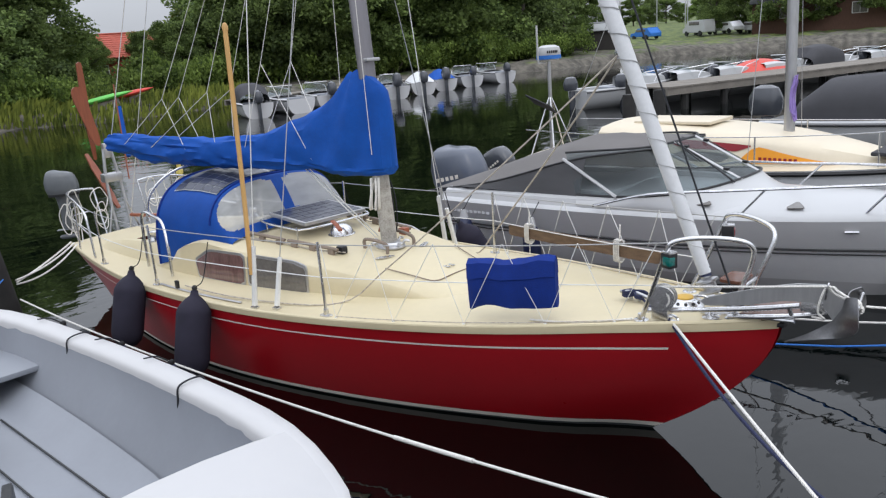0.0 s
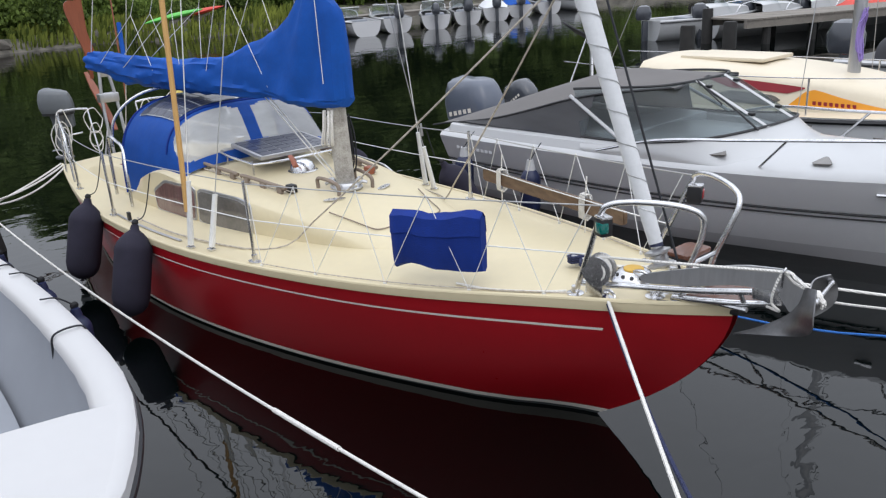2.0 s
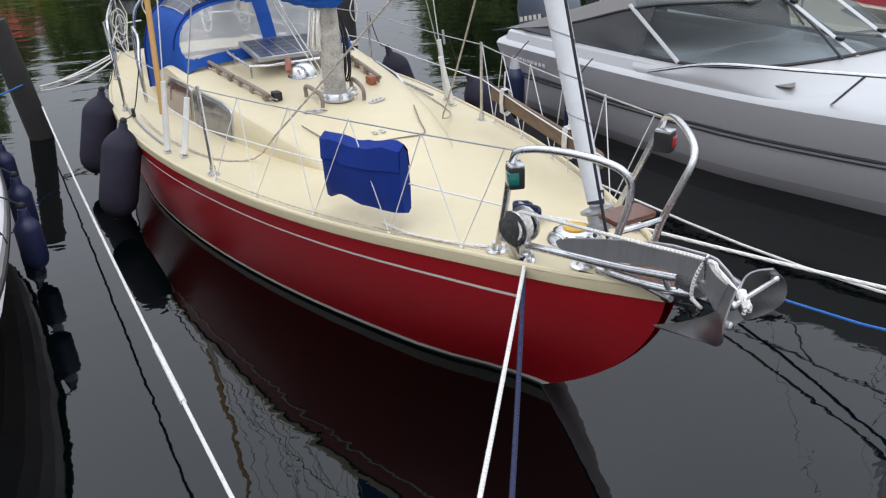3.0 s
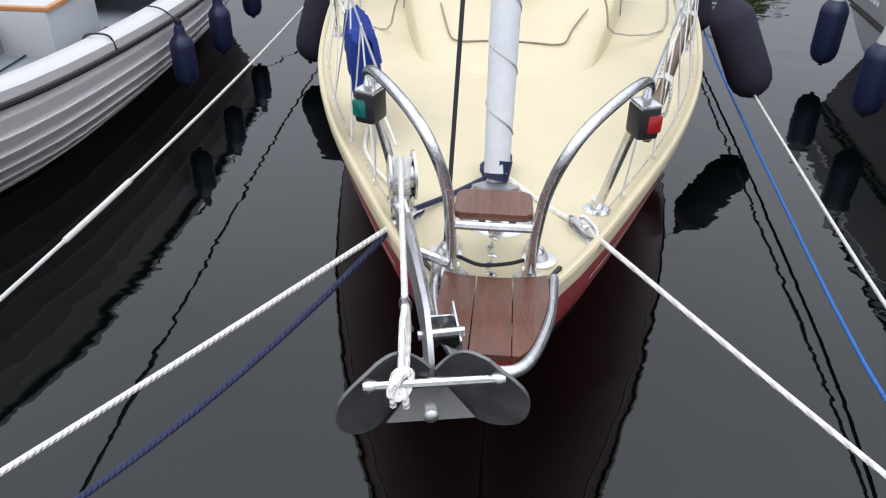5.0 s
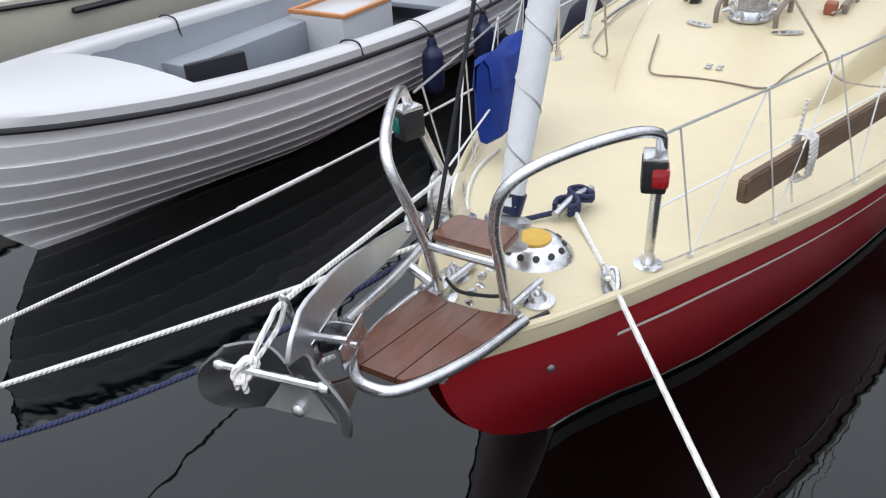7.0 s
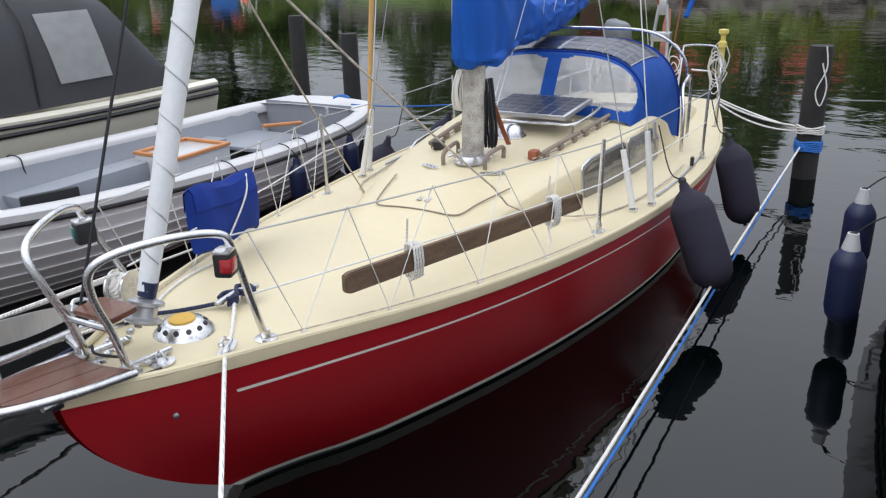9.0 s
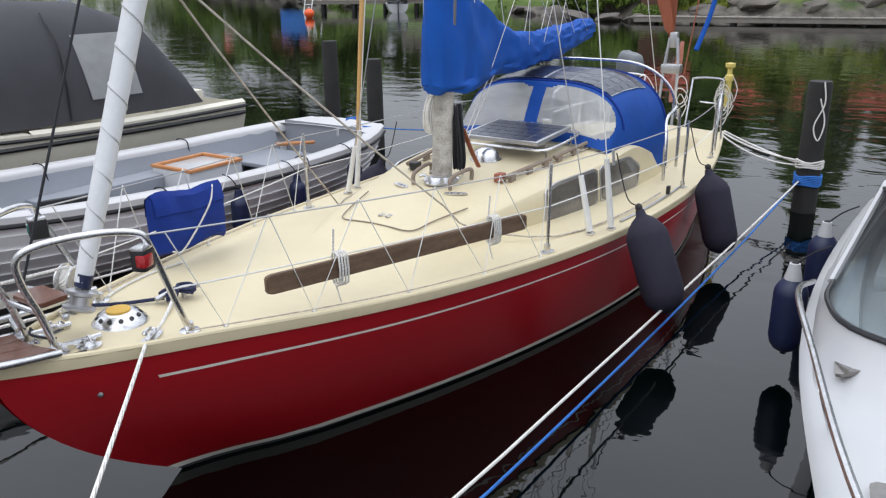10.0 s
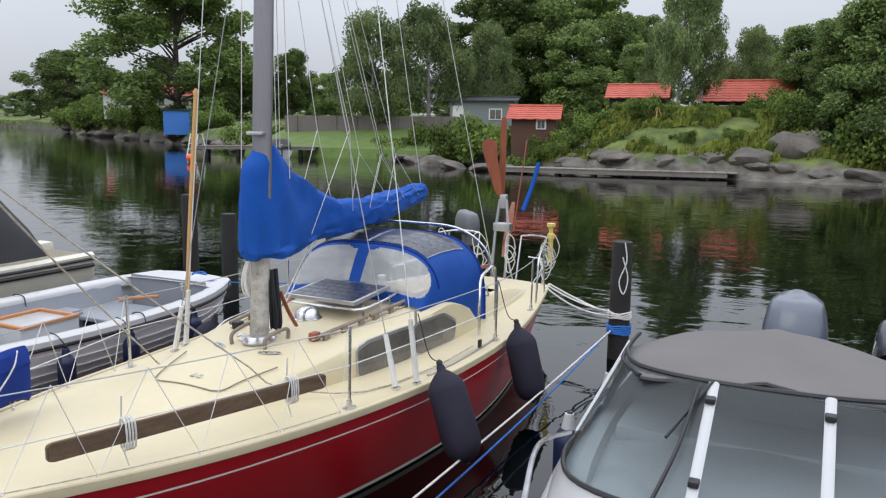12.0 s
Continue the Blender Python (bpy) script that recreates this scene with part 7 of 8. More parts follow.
# ---- far shore: trees and shrubs ----
def leaf_material(name, dark, lite):
    m = bpy.data.materials.new(name)
    m.use_nodes = True
    nt = m.node_tree
    b = nt.nodes["Principled BSDF"]
    geo = nt.nodes.new("ShaderNodeNewGeometry")
    tc = nt.nodes.new("ShaderNodeTexCoord")
    ns = nt.nodes.new("ShaderNodeTexNoise")
    ns.inputs["Scale"].default_value = 0.55
    ns.inputs["Detail"].default_value = 3
    nt.links.new(tc.outputs["Object"], ns.inputs["Vector"])
    info = nt.nodes.new("ShaderNodeObjectInfo")
    mx = nt.nodes.new("ShaderNodeMath")
    mx.operation = "MULTIPLY_ADD"
    mx.inputs[1].default_value = 0.5
    nt.links.new(geo.outputs["Random Per Island"], mx.inputs[0])
    nt.links.new(ns.outputs["Fac"], mx.inputs[2])
    rp = nt.nodes.new("ShaderNodeValToRGB")
    e = rp.color_ramp.elements
    e[0].position, e[1].position = 0.45, 1.05 - 0.05
    e[0].color, e[1].color = (*dark, 1), (*lite, 1)
    nt.links.new(mx.outputs[0], rp.inputs["Fac"])
    hs = nt.nodes.new("ShaderNodeHueSaturation")
    rg = nt.nodes.new("ShaderNodeMapRange")
    rg.inputs["To Min"].default_value, rg.inputs["To Max"].default_value = 0.7, 1.25
    nt.links.new(info.outputs["Random"], rg.inputs["Value"])
    nt.links.new(rg.outputs[0], hs.inputs["Value"])
    nt.links.new(rp.outputs["Color"], hs.inputs["Color"])
    nt.links.new(hs.outputs[0], b.inputs["Base Color"])
    b.inputs["Roughness"].default_value = 0.7
    b.inputs["Specular IOR Level"].default_value = 0.25
    tr = nt.nodes.new("ShaderNodeBsdfTranslucent")
    nt.links.new(hs.outputs[0], tr.inputs["Color"])
    mix = nt.nodes.new("ShaderNodeMixShader")
    mix.inputs["Fac"].default_value = 0.42
    nt.links.new(b.outputs[0], mix.inputs[1])
    nt.links.new(tr.outputs[0], mix.inputs[2])
    nt.links.new(mix.outputs[0], nt.nodes["Material Output"].inputs["Surface"])
    return m


M_LEAFDARK = leaf_material("oak_leaves", (0.06, 0.095, 0.033), (0.25, 0.34, 0.1))
M_LEAFLITE = leaf_material("birch_leaves", (0.08, 0.12, 0.05), (0.27, 0.34, 0.135))
M_NEEDLE = leaf_material("alder_leaves", (0.075, 0.115, 0.045), (0.29, 0.39, 0.125))
M_BUSH = leaf_material("shrub_leaves", (0.045, 0.08, 0.02), (0.24, 0.33, 0.075))
M_BARK = paint("grey_brown_bark", (0.09, 0.075, 0.06), 0.9, vary=0.35, scale=4, bump=0.5, bump_scale=15)
M_BIRCHBARK = paint("birch_bark", (0.5, 0.48, 0.45), 0.8, scale=3, second=(0.08, 0.07, 0.06), streak=(1, 1, 4))


def leaves(clumps, per, size, seed, droop=0.0):
    """Many small crooked leaf sprays scattered in clumps of (centre, radius)."""
    rng = np.random.default_rng(seed)
    verts, faces = [], []
    for c, r, h in clumps:
        n = int(per * (0.7 + 0.6 * rng.random()))
        v = rng.normal(size=(n, 3))
        v /= np.linalg.norm(v, axis=1)[:, None]
        rad = rng.random(n) ** 0.45
        pts = v * rad[:, None] * (r, r, h) + c
        for p in pts:
            s = size * (0.55 + 0.9 * rng.random())
            a = rng.normal(size=3)
            a /= np.linalg.norm(a)
            b = np.cross(a, rng.normal(size=3))
            b /= np.linalg.norm(b) + 1e-9
            if droop:
                a = a * 0.4 + np.array((0, 0, -1.0)) * droop
                s *= 1.15
            k = len(verts)
            verts += [p - a * s * 0.6, p + b * s * 0.42 - a * s * 0.05, p + a * s * 0.65, p - b * s * 0.4 + a * s * 0.1]
            faces.append((k, k + 1, k + 2, k + 3))
    return verts, faces


def tree(kind, seed, label):
    """A tree 10 units high: tapered trunk, limbs and a ragged crown."""
    rng = random.Random(seed)
    t = thing("tree", label, "tree")
    birch = kind == "birch"
    bm = bmesh.new()
    lean = (rng.uniform(-0.3, 0.3), rng.uniform(-0.3, 0.3))
    spine = [(lean[0] * f * f, lean[1] * f * f, 10 * f) for f in (0, 0.15, 0.35, 0.6, 0.85)]
    tube([(0, 0, -1.2)] + spine, 0.26 if not birch else 0.17, 8, bm=bm, r2=0.05, n=3)
    clumps = []
    count = {"oak": 88, "birch": 60, "alder": 76}[kind]
    for k in range(count):
        f = rng.uniform({"oak": 0.15, "birch": 0.2, "alder": 0.06}[kind], 0.97)
        ang = rng.uniform(0, 6.283)
        if kind == "oak":
            reach = 3.9 * math.sin(math.pi * min(1, 0.12 + 0.83 * f)) ** 0.7
        elif kind == "birch":
            reach = 2.1 * math.sin(math.pi * min(1, 0.1 + 0.85 * f)) ** 0.6
        else:
            reach = 2.9 * (1.05 - f) ** 0.55
        reach *= rng.uniform(0.35, 1.08)
        c = np.array((lean[0] * f * f + reach * math.cos(ang), lean[1] * f * f + reach * math.sin(ang), 10 * f + rng.uniform(-0.3, 0.3)))
        r = rng.uniform(0.65, 1.2) * (0.75 if birch else 1.0)
        clumps.append((c, r, r * (1.5 if birch else 0.72)))
        if k % 2 == 0:
            root = Vector((lean[0] * f * f, lean[1] * f * f, max(1.5, 10 * f - reach * 0.5 - 0.4)))
            tube([root, root.lerp(Vector(c), 0.5) + Vector((0, 0, 0.2)), Vector(c)], 0.07, 5, bm=bm, r2=0.02, n=2)
    part("trunk", bm, M_BIRCHBARK if birch else M_BARK, t)
    v, fc = leaves(clumps, {"oak": 440, "birch": 400, "alder": 400}[kind], 0.165 if not birch else 0.125, seed, 0.8 if birch else 0)
    me = bpy.data.meshes.new("crown")
    me.from_pydata([tuple(p) for p in v], [], fc)
    me.materials.append({"oak": M_LEAFDARK, "birch": M_LEAFLITE, "alder": M_NEEDLE}[kind])
    cr = new("crown", me)
    cr.parent = t
    return t


def shrub(seed, label, mat):
    """A shrub one unit high, about two across."""
    rng = random.Random(seed)
    t = thing("shrub", label, "shrub")
    clumps = [(np.array((rng.uniform(-0.7, 0.7), rng.uniform(-0.7, 0.7), rng.uniform(0.15, 0.75))), rng.uniform(0.25, 0.42), rng.uniform(0.2, 0.34)) for _ in range(16)]
    bm = bmesh.new()
    for c, r, h in clumps[:7]:
        tube([(c[0] * 0.15, c[1] * 0.15, -0.25), (c[0] * 0.6, c[1] * 0.6, c[2] * 0.5), tuple(c)], 0.03, 5, bm=bm, r2=0.01, n=2)
    part("stem", bm, M_BARK, t)
    v, fc = leaves(clumps, 190, 0.07, seed)
    me = bpy.data.meshes.new("foliage")
    me.from_pydata([tuple(p) for p in v], [], fc)
    me.materials.append(mat)
    fo = new("foliage", me)
    fo.parent = t
    return t


TREES = {
    "oak": [tree("oak", 3, "broad dark green oak on the shore"), tree("oak", 8, "broad dark green oak on the shore")],
    "birch": [tree("birch", 5, "birch with hanging pale green branches"), tree("birch", 15, "birch with hanging pale green branches")],
    "alder": [tree("alder", 7, "dense dark green tree by the water"), tree("alder", 21, "dense dark green tree by the water")],
}
used = {k: 0 for k in TREES}
rng = random.Random(77)


def plant(kind, x, y, top, wide=1.0):
    """Sets a tree with its foot on the ground and its crown's top at that height."""
    if 0.36 < math.atan2(x + 4.9, y + 1.2) < 0.53 and y > 40:    # the clearing round the red house
        top = min(top, 6.0)
    g = land_height(x, y)
    s = (top - g) / 10.3
    i = used[kind]
    used[kind] += 1
    src = TREES[kind][i % 2]
    m = pose(x, y, g, 0, 0, rng.uniform(0, 360))
    if i < 2:
        src.matrix_basis = m
        ob = src
    else:
        ob = copy_thing(src, m)
    w = s * wide * rng.uniform(0.92, 1.1)
    ob.scale = (w, w, s)


# the bay's far side, seen past the stern
for x, y, top, wide in ((-80.5, 88, 25, 1.5), (-27.6, 81, 17.5, 1.1), (-25.1, 86, 18.5, 1.0), (-19.7, 83.6, 18.2, 1.15), (-15, 91.5, 15.5, 1.0), (-69, 100, 14, 0.8), (-165, 140, 20, 1.4), (-130, 125, 13, 1.4), (-60, 97, 10, 1.2), (-45, 88, 9.5, 1.2)):
    plant("oak", x, y, top, wide)
for x, y, top, wide in ((-33, 62.5, 12.5, 1.35), (-27.8, 63.5, 13.6, 1.45), (-24.5, 70, 12, 1.3), (-4.9, 55.4, 13.6, 0.85), (-3.5, 56.5, 12.0, 0.9), (-1.2, 63, 10.4, 1.1), (-8.5, 68, 11.0, 1.1)):
    plant("birch", x, y, top, wide)
for x, y, top, wide in ((2.6, 60, 10.0, 1.2), (4.9, 55, 9.6, 1.15), (6.6, 52.2, 10.6, 1.2), (9.0, 50.5, 11.8, 1.2), (11.5, 51.5, 11.5, 1.2), (4.2, 66, 11, 1.2), (8.0, 60, 12, 1.3), (14, 53, 11, 1.1), (-0.5, 72, 10.6, 1.3), (-12, 74, 10.4, 1.3), (-18, 76, 13, 1.3)):
    plant("alder", x, y, top, wide)
# the wood behind the far jetty
for k in range(26):
    f = k / 25
    x, y = 14.5 + f * 47 + rng.uniform(-1.5, 1.5), 57.5 - 9 * f + rng.uniform(-1, 4)
    if 19.5 < x < 25 and y < 68:
        y += 8
    plant("oak" if k % 3 else "alder", x, y, 11.5 + 5 * f + rng.uniform(-1, 2.2), 1.1)
for k in range(14):
    f = k / 13
    plant("alder", 20 + f * 46, 70 - 9 * f + rng.uniform(-2, 2), 16 + 4 * f + rng.uniform(-1, 2), 1.2)
for x, y, top, wide in ((69, 49, 11, 0.9), (100, 46, 9.3, 1.0), (105, 44, 7.6, 1.1), (99, 35.9, 13, 1.2), (103, 31, 14, 1.2), (107, 27, 13.6, 1.2), (112, 40, 11, 1.2)):
    plant("oak", x, y, top, wide)
for k in range(30):    # low woods on the horizon
    az = radians(48 + 1.1 * k)
    d = 190 + rng.uniform(-15, 60)
    plant("oak" if k % 2 else "alder", d * math.sin(az), d * math.cos(az), 11 + rng.uniform(-2, 3), 1.6)
for k in range(22):
    az = radians(-62 + 1.5 * k)
    d = max(190, shore_at(math.degrees(az)) + 25) + rng.uniform(-10, 40)
    plant("oak" if k % 2 else "alder", d * math.sin(az), d * math.cos(az), 13 + rng.uniform(-2, 3), 1.7)

for k in range(30):    # closed woods behind the gardens
    az = radians(-50 + 2.1 * k)
    d = shore_at(math.degrees(az)) + 44 + rng.uniform(-4, 12)
    plant("alder" if k % 3 else "oak", d * math.sin(az), d * math.cos(az), (11.5 if k < 7 else 8.6) + rng.uniform(-1.5, 2), 1.5)

SHRUBS = [shrub(2, "leafy green shrub on the shore", M_BUSH), shrub(9, "leafy green shrub on the shore", M_BUSH)]
spots = [(-34, 56, 2.4), (-27.5, 57.5, 2.6), (-25, 58, 2.4), (-20.5, 53.5, 3.2), (-18.6, 53, 3.2), (-16.7, 51.5, 3.4), (-14.5, 51, 2.2), (-9.6, 51.0, 1.9), (-7.6, 52.5, 1.0), (-10.8, 50.0, 2.0), (-6.6, 51.2, 1.6), (-5.2, 52.2, 1.0), (-2.8, 53.5, 1.1), (-1.0, 54, 1.0), (0.8, 55, 1.6), (2.2, 53.5, 2.2), (3.4, 52.0, 2.4), (-12.5, 54, 2.6), (-13.2, 48.0, 1.7), (-11.7, 48.2, 1.6), (-12.5, 47.3, 1.2), (-75, 83, 2.6), (-85, 93, 3), (-95, 100, 3), (-107, 109, 4), (-90, 95, 2), (-118, 118, 5), (-80, 87, 2.2), (-100, 108, 3.5), (-49.5, 61.5, 2.6), (-46, 62, 3.4), (7.2, 49, 3.4), (9.5, 48.2, 3.2), (12, 49.2, 3.2), (14.5, 48.5, 3), (17, 46.8, 2.4), (20, 48.5, 3.2), (24, 51, 3.4), (28.5, 53.5, 3.6)]
for k in range(26):
    spots.append((31 + 1.3 * k, 54 - 0.35 * k + rng.uniform(-1.5, 1), rng.uniform(2.2, 4.2)))
for k in range(44):    # scrub and hedges behind the bay's far shore
    az = radians(rng.uniform(-50, -39))
    d = shore_at(math.degrees(az)) + rng.uniform(3, 16)
    high = rng.uniform(0.016, 0.036) * d
    if abs(math.degrees(az) + 41.9) > 1.4 or d > 108:    # open in front of the blue shed
        spots.append((d * math.sin(az), d * math.cos(az), high))
for k in range(46):    # small bushes between the rocks of the knoll
    az = radians(rng.uniform(-13, 7))
    d = shore_at(math.degrees(az)) + rng.uniform(2.5, 9)
    spots.append((d * math.sin(az), d * math.cos(az), rng.uniform(0.35, 1.0)))
for k, (x, y, h) in enumerate(spots):
    m = pose(x, y, land_height(x, y) - 0.1, 0, 0, rng.uniform(0, 360))
    ob = SHRUBS[k % 2]
    if k < 2:
        ob.matrix_basis = m
    else:
        ob = copy_thing(ob, m)
    w = h * rng.uniform(0.7, 0.95)
    ob.scale = (w, w, h)

# low growth over the knoll and reeds at the water's edge
grass_rng = np.random.default_rng(4)
verts, faces = [], []
for k in range(14000):
    az = radians(grass_rng.uniform(-14, 9)) if k < 10200 else radians(grass_rng.uniform(9, 30))
    d = shore_at(math.degrees(az)) + (grass_rng.uniform(1.6, 12) if k < 10200 else grass_rng.uniform(-0.6, 4))
    x, y = d * math.sin(az), d * math.cos(az)
    if noise.noise((x * 0.3, y * 0.3, 9)) < -0.18 and k < 10200:
        continue
    z = land_height(x, y)
    h = grass_rng.uniform(0.15, 0.5) * (1.6 if k >= 10200 else 1)
    a = grass_rng.uniform(0, 6.283)
    w = 0.16 if k < 10200 else 0.05
    i = len(verts)
    verts += [(x - w * math.cos(a), y - w * math.sin(a), z - 0.05), (x + w * math.cos(a), y + w * math.sin(a), z - 0.05), (x + w * 0.6 * math.cos(a) + 0.1, y + w * math.sin(a), z + h), (x - w * 0.5 * math.cos(a), y, z + h * 0.8)]
    faces.append((i, i + 1, i + 2, i + 3))
me = bpy.data.meshes.new("ground_cover")
me.from_pydata(verts, [], faces)
me.materials.append(leaf_material("ground_cover_leaves", (0.06, 0.09, 0.015), (0.32, 0.36, 0.07)))
tagged(new("ground_cover", me), "low green growth and reeds on the shore", "plants", kind="stuff")

# shore rocks
M_ROCK = paint("shore_granite", (0.17, 0.15, 0.13), 0.9, second=(0.055, 0.05, 0.04), scale=0.9, bump=1.0, bump_scale=3)


def rock(seed):
    bm = bmesh.new()
    bmesh.ops.create_icosphere(bm, subdivisions=3, radius=1)
    for v in bm.verts:
        p = v.co.normalized()
        v.co = p * (1 + 0.4 * noise.noise(p * 1.3 + Vector((seed, 0, 0))) + 0.22 * abs(noise.noise(p * 2.6 + Vector((0, seed, 0)))) + 0.06 * noise.noise(p * 7 + Vector((0, seed, 2))))
        v.co.z *= 0.6
    return tagged(part("rock", bm, M_ROCK), "rounded grey granite rock at the water", "rock", "shore rocks")


rocks = [rock(1.3), rock(4.7), rock(8.2)]
spots = [(3.1, 49.8, 1.7), (5.2, 49.0, 0.9), (6.4, 47.6, 0.7), (1.2, 49.6, 1.2), (0.6, 48.2, 1.3), (-2.0, 48.2, 1.0), (-6.5, 47.8, 1.2), (-15.5, 46.2, 0.8), (-17.8, 47.0, 0.9), (-13.6, 45.9, 0.6), (6.4, 45.8, 0.7), (-20.5, 49.5, 0.9), (-23, 52, 0.8), (-26, 55, 0.8), (-9.5, 47.5, 0.9)]
for k in range(34):
    az = radians(-20 - 0.9 * k)
    d = shore_at(math.degrees(az)) + rng.uniform(-0.3, 1.5)
    spots.append((d * math.sin(az), d * math.cos(az), rng.uniform(0.4, 1.0) * d / 62))
for k in range(30):    # bare rock breaking through the knoll
    az = radians(rng.uniform(-13, 6))
    d = shore_at(math.degrees(az)) + rng.uniform(0.3, 7)
    spots.append((d * math.sin(az), d * math.cos(az), rng.uniform(0.4, 1.15)))
for k, (x, y, s) in enumerate(spots):
    m = pose(x, y, max(0.05, land_height(x, y) * 0.6), rng.uniform(-15, 15), rng.uniform(-15, 15), rng.uniform(0, 360))
    ob = rocks[k % 3]
    if k < 3:
        ob.matrix_basis = m
    else:
        ob = copy_thing(ob, m)
    ob.scale = (s * rng.uniform(0.9, 1.4), s, s * (1.45 if s == 1.7 else rng.uniform(0.6, 1.0)))

# ---- houses ----
M_DARKTIMBER = paint("dark_stained_timber", (0.028, 0.024, 0.022), 0.8, vary=0.3, scale=2, streak=(1, 1, 8))
M_BROWNTIMBER = paint("brown_stained_timber", (0.10, 0.05, 0.032), 0.8, vary=0.3, scale=2, streak=(8, 8, 1))
M_REDTIMBER = paint("falu_red_timber", (0.24, 0.035, 0.022), 0.85, vary=0.2, scale=2, streak=(8, 8, 1))
M_GREYPAINT = paint("grey_painted_boards", (0.2, 0.22, 0.22), 0.75, vary=0.1, scale=2, streak=(8, 8, 1))
M_BLUEPAINT = paint("bright_blue_boards", (0.06, 0.22, 0.62), 0.7, vary=0.12, scale=2, streak=(8, 8, 1))
M_WHITEPAINT = paint("white_boards", (0.7, 0.7, 0.68), 0.7, vary=0.08, scale=2)
M_TILE = paint("red_roof_tiles", (0.46, 0.10, 0.065), 0.75, vary=0.25, scale=1.5)
M_TARROOF = paint("dark_roofing_felt", (0.04, 0.042, 0.045), 0.8, vary=0.2)
M_TINROOF = paint("pale_corrugated_roof", (0.3, 0.31, 0.31), 0.6, vary=0.15)
M_RETAIN = paint("grey_brown_wall", (0.16, 0.14, 0.125), 0.85, vary=0.15, scale=1.0)


def house(name, label, at, turn, L, W, wall_h, roof_h, wall_mat, roof_mat, windows=(), door=None, tiles=True, eave=0.35):
    """A gabled house; own space: L along x, W along y, front at -y."""
    h = thing(name, label, "house", at)
    h.rotation_euler = (0, 0, radians(turn))
    bm = bmesh.new()
    prof = [(-W / 2, -1.5), (W / 2, -1.5), (W / 2, wall_h), (0, wall_h + roof_h), (-W / 2, wall_h)]
    loft([[Vector((x, y, z)) for y, z in prof] for x in (-L / 2, L / 2)], bm=bm)
    wall = part("wall", bm, wall_mat, h, smooth=False)
    slope = math.hypot(W / 2 + eave, roof_h * (1 + 2 * eave / W))
    ang = math.atan2(roof_h, W / 2)
    for s in (-1, 1):
        rows = int(slope / 0.34) if tiles else 1
        for i in range(rows):
            bm = bmesh.new()
            f0, f1 = i / rows, (i + 1) / rows
            for q in (0,):
                y0, y1 = s * (W / 2 + eave) * (1 - f0), s * (W / 2 + eave) * (1 - f1)
                z0 = wall_h - eave * math.tan(ang) + f0 * (roof_h + eave * math.tan(ang)) + 0.12
                z1 = wall_h - eave * math.tan(ang) + f1 * (roof_h + eave * math.tan(ang)) + 0.08
                cols = max(2, int(L / 0.3)) if tiles else 1
                loft([[Vector((-L / 2 - eave + (L + 2 * eave) * c / cols, y, z + (0.035 * (c % 2) if tiles else 0))) for c in range(cols + 1)] for y, z in ((y0, z0 - 0.06), (y0, z0), (y1, z1))], closed=False, bm=bm)
            part("tile_course" if tiles else "roof", bm, roof_mat, h, smooth=False)
    part("ridge", tube([(-L / 2 - eave, 0, wall_h + roof_h + 0.13), (L / 2 + eave, 0, wall_h + roof_h + 0.13)], 0.09, 8, curve=False), roof_mat, h)
    for x, z, w, hh in windows:
        wf = part("window_frame", box(x, -W / 2 - 0.03, z, w + 0.16, 0.07, hh + 0.16, 0.01), M_WHITEPAINT, h, smooth=False)
        for q in (-1, 1):
            part("pane", box(x + q * w / 4, -W / 2 - 0.07, z, w / 2 - 0.04, 0.02, hh), M_WINDOW, wf, smooth=False)
    if door:
        part("door", box(door, -W / 2 - 0.04, 1.0, 0.9, 0.06, 2.0, 0.01), M_WHITEPAINT, h, smooth=False)
    return h


house("cabin", "dark timber cabin with red tiled roof", (-8.4, 59.5, 3.2), 8, 3.9, 3.6, 1.75, 0.85, M_DARKTIMBER, M_TILE, [(0.3, 0.95, 0.9, 0.7)])
house("cabin", "dark timber cabin with red tiled roof under birches", (-1.0, 60.5, 2.95), 4, 5.6, 4.4, 1.8, 1.3, M_DARKTIMBER, M_TILE, [(-1.2, 1.0, 0.8, 0.7), (1.2, 1.0, 0.8, 0.7)])
house("shed", "small brown timber shed with red tiled roof", (-13.4, 50.6, 2.0), 14, 2.9, 3.0, 1.3, 0.7, M_BROWNTIMBER, M_TILE, [(0.5, 0.9, 0.5, 0.5)])
house("house", "low grey painted house with felt roof", (-23.4, 66.0, 2.45), 16, 5.6, 5.0, 2.4, 0.35, M_GREYPAINT, M_TARROOF, [(1.2, 1.3, 1.0, 0.8)], door=-2.1, tiles=False)
house("house", "distant house with red tiled roof", (-103.0, 99.5, 4.6), 40, 6, 6, 2.6, 2.0, M_WHITEPAINT, M_TILE, [(0, 1.3, 1, 1)])
house("house", "distant house with red tiled roof", (-96.0, 104.5, 4.6), 30, 9.2, 6, 2.6, 2.4, M_WHITEPAINT, M_TILE, [(-2, 1.3, 1, 1), (2, 1.3, 1, 1)])
house("house", "red timber house between the trees", (29.8, 72, 0.9), -12, 8, 6, 3.0, 1.9, M_REDTIMBER, M_TILE, [(-1.8, 1.6, 1.1, 1.2), (1.8, 1.6, 1.1, 1.2)])
house("boathouse", "long dark boathouse with pale roof", (72.5, 49, 1.2), -50, 7.5, 5, 1.8, 0.7, M_DARKTIMBER, M_TINROOF, tiles=False)
